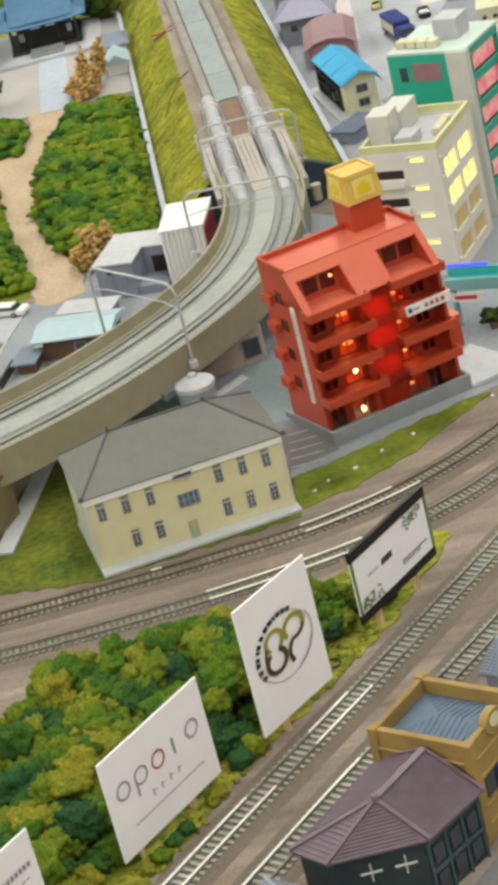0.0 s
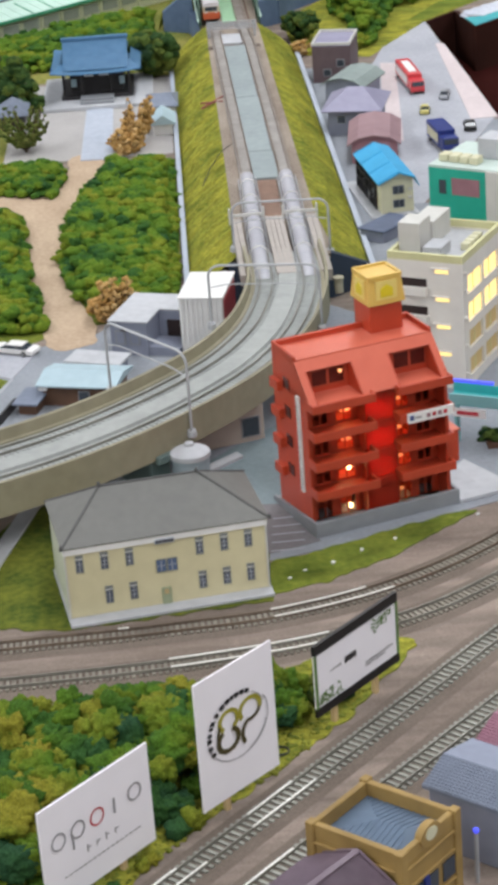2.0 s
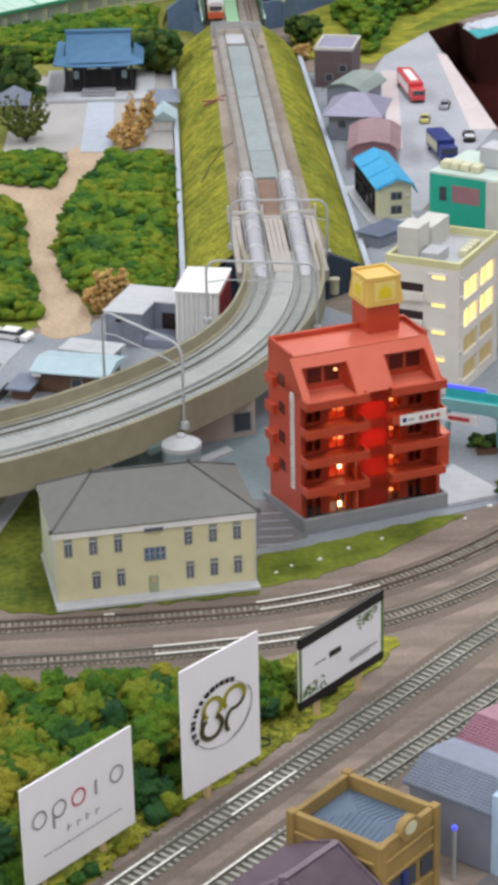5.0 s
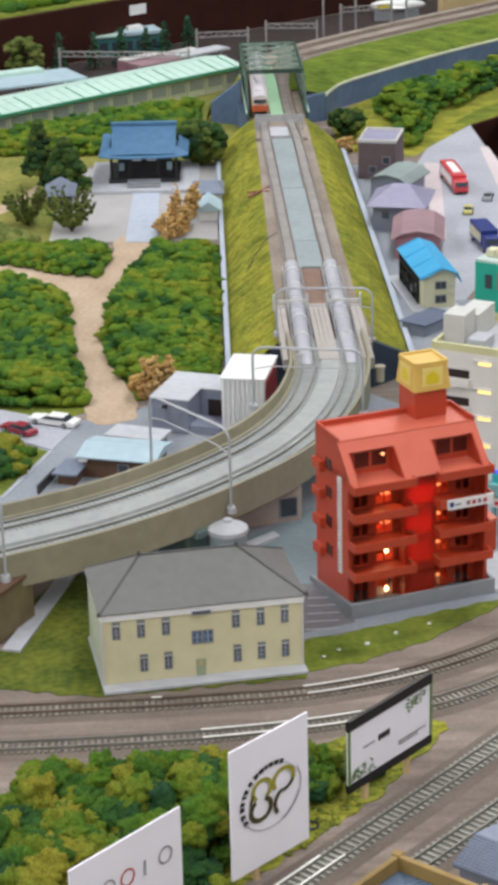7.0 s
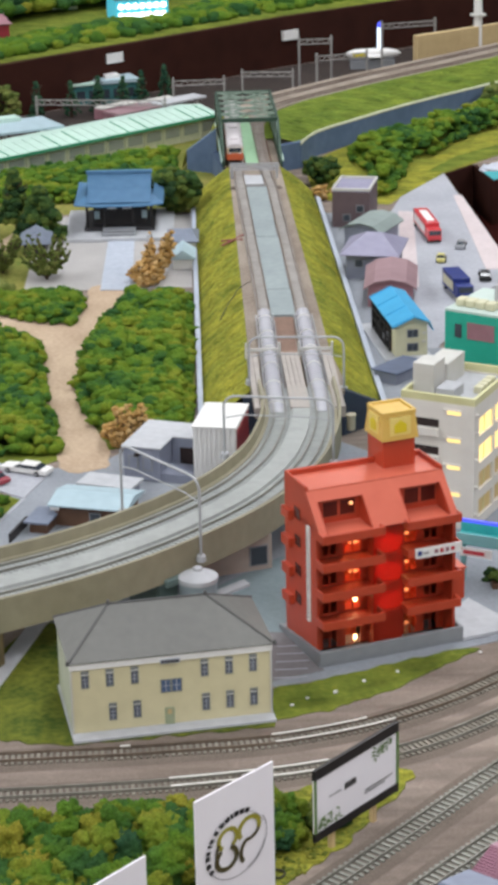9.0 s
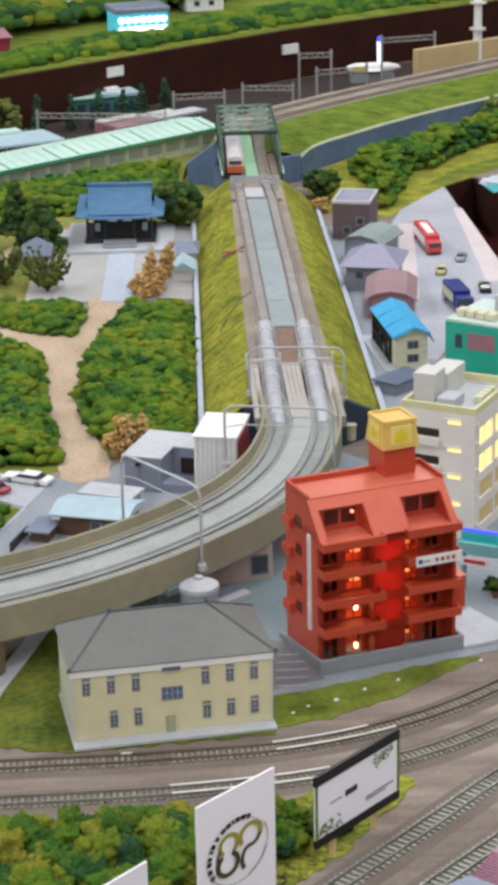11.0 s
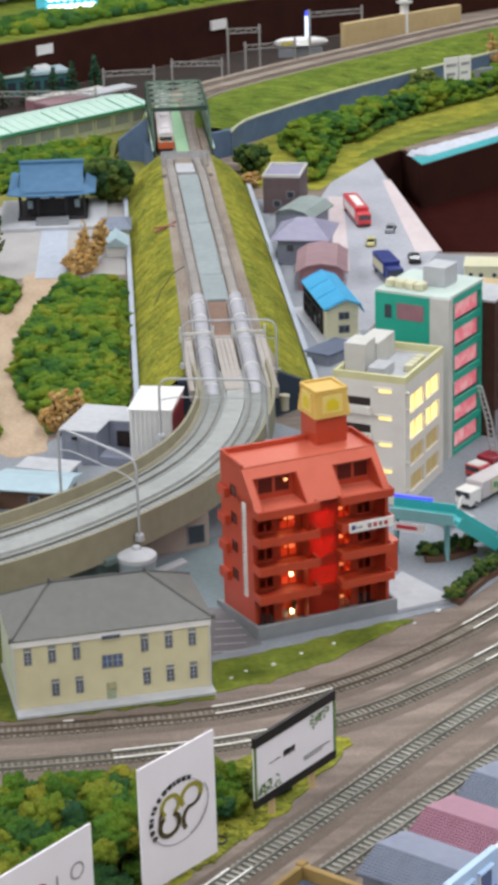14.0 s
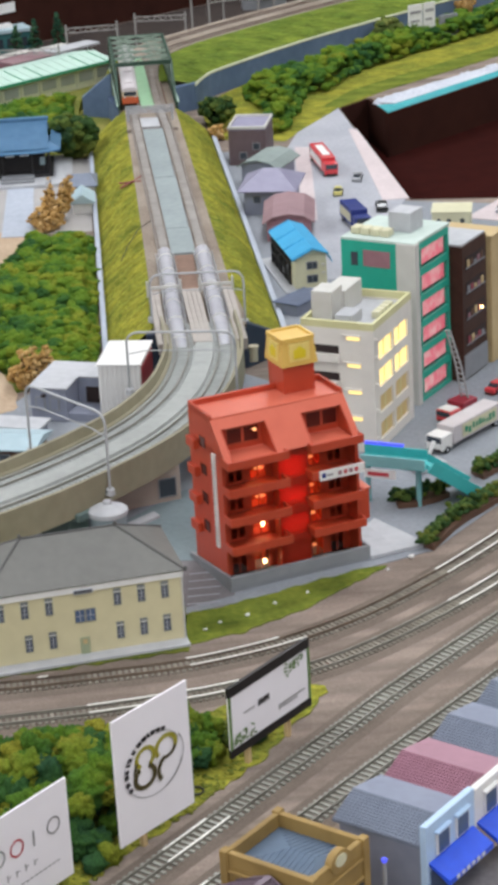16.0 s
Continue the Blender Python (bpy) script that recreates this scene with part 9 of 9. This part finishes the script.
# ---- trains standing on the line ----
CAR_ORANGE = mat("orange_red_enamel", (0.58, 0.12, 0.04), (0.5, 0.10, 0.035), rough=0.35, bump=0.0, spec=0.6)
def rail_car(label, x, y, z, rz, ln, lower, upper, roof, front=0, band=None):
    """A railway car with its length along local y; front: -1 or 1 gives a driving end."""
    a = math.atan2(AX * math.sin(radians(-rz)), AY * math.cos(radians(rz)))
    v = thing("train_car", label, "train car", pose(x * AX, y * AY, z * AZ, 0, 0, -math.degrees(a)), "trains", size=(0.0093, 0.0093, 0.0085))
    w = 1.0
    boxes("underframe", TYRE, v, (-0.75, 0.75, -ln / 2 + 0.3, ln / 2 - 0.3, 0.15, 0.55))
    for yy in (-ln / 2 + 2.2, ln / 2 - 2.2):
        boxes("bogie", TYRE, v, (-0.8, 0.8, yy - 1.1, yy + 1.1, 0.0, 0.4), bev=0.05)
    boxes("lower_body", lower, v, (-w, w, -ln / 2, ln / 2, 0.45, 1.35), bev=0.06)
    boxes("upper_body", upper, v, (-w + 0.01, w - 0.01, -ln / 2 + 0.01, ln / 2 - 0.01, 1.35, 2.15), bev=0.06)
    bm = bmesh.new()
    prof = [(-w + 0.02, 2.12), (-w + 0.12, 2.4), (-0.5, 2.6), (0, 2.66), (0.5, 2.6), (w - 0.12, 2.4), (w - 0.02, 2.12)]
    e = [[bm.verts.new((a, yy, b)) for a, b in prof] for yy in (-ln / 2 + 0.05, ln / 2 - 0.05)]
    for i in range(len(prof)):
        j = (i + 1) % len(prof)
        bm.faces.new((e[0][i], e[0][j], e[1][j], e[1][i]))
    bm.faces.new(e[0])
    bm.faces.new(e[1][::-1])
    part("roof", bm, roof, v, smooth=50)
    for k in range(2):
        yy = -ln / 2 + ln * (k + 0.5) / 2
        boxes("roof_unit", roof, v, (-0.5, 0.5, yy - 0.8, yy + 0.8, 2.62, 2.82), bev=0.05)
    n = int(ln / 1.5)
    for s in (-1, 1):
        for k in range(n):
            yy = -ln / 2 + 0.9 + k * (ln - 1.8) / max(1, n - 1)
            boxes("window", PANE, v, (s * w - 0.03, s * w + 0.03, yy - 0.36, yy + 0.36, 1.4, 1.9))
    if front:
        f = front * ln / 2
        boxes("cab_window", PANE, v, (-0.75, 0.75, f - 0.05, f + 0.05, 1.55, 2.1))
        boxes("cab_band", band or lower, v, (-0.9, 0.9, f - 0.04, f + 0.04, 0.9, 1.3))
        for s in (-0.6, 0.6):
            bm = bmesh.new()
            cyl(bm, s, 1.42, f - 0.06, f + 0.06, 0.12, n=10, axis="y")
            part("headlight", bm, WHITE, v)
    return v


for k, (x, y, rz) in enumerate(((2.62, 219.4, 1.0), (2.55, 230.9, -1.2))):
    rail_car("cream and orange-red diesel railcar with pale roof on the bridge", x, y, 5.15, rz, 13.4, CAR_ORANGE, CAR_CREAM, CAR_ROOF, -1 if k == 0 else 0, band=CAR_ORANGE)

# ---- far side: teal workshops, aircraft, lamp column, far layout ----
tw = thing("teal_workshop", "teal green workshops with pale roofs behind the station", "workshop", cm(-28, 262, 0, 14))
boxes("hall", TEAL_DULL, tw, (4, 15, 0, 5, 0, 3.6), bev=0.05)
boxes("roof", PALE_BLUE, tw, (8, 15.3, -0.3, 5.3, 3.6, 4.2))
boxes("low_roof", STATION_MINT, tw, (3.7, 8, -0.3, 5.3, 3.6, 3.9))
for k in range(5):
    boxes("window", PANE, tw, (4.6 + 2.1 * k, 6.0 + 2.1 * k, -0.1, 0.05, 1.0, 2.6))
boxes("chimney_block", WHITE, tw, (10, 12.5, 1, 3, 4.2, 4.8))
jet = thing("model_aircraft", "white model aircraft with a yellow band on a stand", "aircraft", cm(28.5, 284, 0, 2), size=ROUND)
boxes("stand", GREY_BASE, jet, (-4, 4, -1.2, 1.2, 0, 1.75))
bm = bmesh.new()
prof = [(-4.8, 0.15), (-4.2, 0.6), (-3, 0.95), (0, 1.05), (3, 0.95), (4.6, 0.6), (5.2, 0.15)]
rings = [[bm.verts.new((x, r * math.cos(a * math.pi / 8), 2.75 + r * math.sin(a * math.pi / 8))) for a in range(16)] for x, r in prof]
for p, q in zip(rings, rings[1:]):
    for i in range(16):
        bm.faces.new((p[i], p[(i + 1) % 16], q[(i + 1) % 16], q[i]))
bm.faces.new(rings[0][::-1])
bm.faces.new(rings[-1])
part("fuselage", bm, WHITE, jet, smooth=50)
boxes("yellow_band", YELLOW_SIGN, jet, (-3.6, -1.2, -1.08, -0.9, 2.4, 3.1))
boxes("wing", WHITE, jet, (-1, 1.4, -3.2, 3.2, 2.55, 2.75), bev=0.05)
col = thing("blue_light_column", "slim glowing blue-white light column", "lamp", cm(30.3, 287.5, 0), size=ROUND)
bm = bmesh.new()
cyl(bm, 0, 0, 0, 2.6, 0.9, n=12)
part("base", bm, GREY_BASE, col)
bm = bmesh.new()
cyl(bm, 0, 0, 2.6, 7.0, 0.55, n=14)
part("column", bm, glow_mat("pale_blue_glow", (0.55, 0.72, 1.0), 1.4), col, smooth=40)
bm = bmesh.new()
cyl(bm, 0, 0, 7.0, 7.9, 0.6, 0.4, n=14)
part("tip", bm, LIT_BLUE, col, smooth=40)
tb_ = thing("tan_board", "tan plywood board standing behind the main line", "board", cm(36.0, 277.4, 0, 27))
boxes("panel", TAN_WALL, tb_, (0, 26, 0, 1.0, 0, 7.6), bev=0.05)
py = thing("white_pylon", "tall white pylon with round discs behind the main line", "pylon", cm(47.7, 284, 0), size=ROUND)
bm = bmesh.new()
cyl(bm, 0, 0, 0, 16, 0.9, 0.7, n=10)
part("mast", bm, WHITE, py, smooth=40)
for z in (9.6, 14.6):
    bm = bmesh.new()
    cyl(bm, 0, 0, z, z + 0.35, 1.5, n=16)
    part("disc", bm, GREY_PLASTIC, py, smooth=40)
sgn = thing("white_roadside_sign", "pair of white sign boards with grey marks", "sign", cm(49.5, 252.2, 0, 22))
for x, w in ((0, 2.6), (2.9, 2.2)):
    boxes("board", WHITE, sgn, (x, x + w, 0, 0.2, 2.8, 7.2))
    boxes("marking", GREY_PRINT, sgn, (x + 0.3, x + w - 0.3, -0.05, 0.02, 5.6, 6.1))
    boxes("marking", GREY_PRINT, sgn, (x + 0.3, x + w - 0.6, -0.05, 0.02, 4.1, 4.5))
    boxes("post", STEEL_GREY, sgn, (x + w / 2 - 0.12, x + w / 2 + 0.12, 0.2, 0.4, 0, 6.5))
dk = thing("dark_sign_back", "dark grey board beside the white signs", "board", cm(55.2, 254.6, 0, 22))
boxes("board", GREY_BASE, dk, (0, 3.4, 0, 0.4, 0, 4.4))
for x, y in ((-17.6, 268.0), (13.5, 287.2)):
    lb = thing("label_plate", "small white label on the fascia board", "label", cm(x, y, 7.4 if x < 0 else 6.0, 33 if x < 0 else 30))
    boxes("plate", WHITE, lb, (-1.6, 1.6, -0.6, -0.1, -0.9, 0.9))

rf = random.Random(44)
cs = []
for k in range(260):
    t = rf.random()
    x = 39 + 61 * t
    cs.append((x + rf.uniform(-0.6, 0.6), 223.4 + (x - 39) * 0.675 + rf.gauss(0, 0.7), 0.05, rf.uniform(0.22, 0.42)))
tagged(clumps("surf_foam", cs, FOAM, 45, 2, None, 0.4), "rough white and lilac surf along the shore", "surf", kind="stuff")
thicket([(-60, 246), (-34, 262), (14, 293), (60, 316.5), (90, 331.5), (90, 340), (60, 327), (10, 303), (-36, 271), (-60, 255)], 1.7, 1.35, FOAM_FRESH, 95, "green foam bushes on the far layout", 0.5, 9.6, 2)
lit = thing("lit_cyan_house", "cyan house with bright lit windows on the far layout", "house", cm(-17.6, 282.5, 10.3, 12))
boxes("wall", glow_mat("cyan_lit_wall", (0.1, 0.6, 0.8), 0.35, (0.1, 0.5, 0.6)), lit, (0, 9.6, 0, 5, 0, 4.0))
boxes("roof", GREY_TILE, lit, (-0.3, 9.9, -0.3, 5.6, 4.0, 5.2), bev=0.3)
for k in range(7):
    for z in (0.5, 2.2):
        bm = bmesh.new()
        cyl(bm, 1.0 + 1.28 * k, z + 0.6, -0.15, 0.05, 0.55, n=14, axis="y")
        part("lit_window", bm, LIT_WHITE, lit)
for x, y, w, d, hh, wl, rf, nm in ((-44, 268, 9, 5, 3, CRIMSON, ROSE_ROOF, "red house on the far layout"), (-32, 290, 7, 5, 3, CREAM, PALE_BLUE, "pale house on the far layout"),
                                   (24, 306, 8, 6, 4, BLUE_GREY_WALL, PALE_BLUE, "blue-roofed house on the far layout"), (48, 322, 12, 8, 6, GREY_PLASTIC, CONCRETE_PALE, "grey block on the far layout"),
                                   (-5, 300, 7, 5, 3, WHITE, LAVENDER, "white house on the far layout")):
    h, r = gable_house("far_house", nm, x, y, w, d, hh, hh + 1.2, wl, rf, 12, 0.8, 0.4, ((0.2, 0.4), (0.6, 0.4)), "x", False)
    h.location.z = 10.6 * AZ
thicket([(-70, 262), (-36, 282), (10, 312), (60, 338), (95, 352), (95, 372), (50, 356), (0, 332), (-40, 300), (-70, 280)], 2.2, 1.7, FOAM_GREEN, 96, "mixed green foam bushes on the hills of the far layout", 1.0, 12.4, 2)
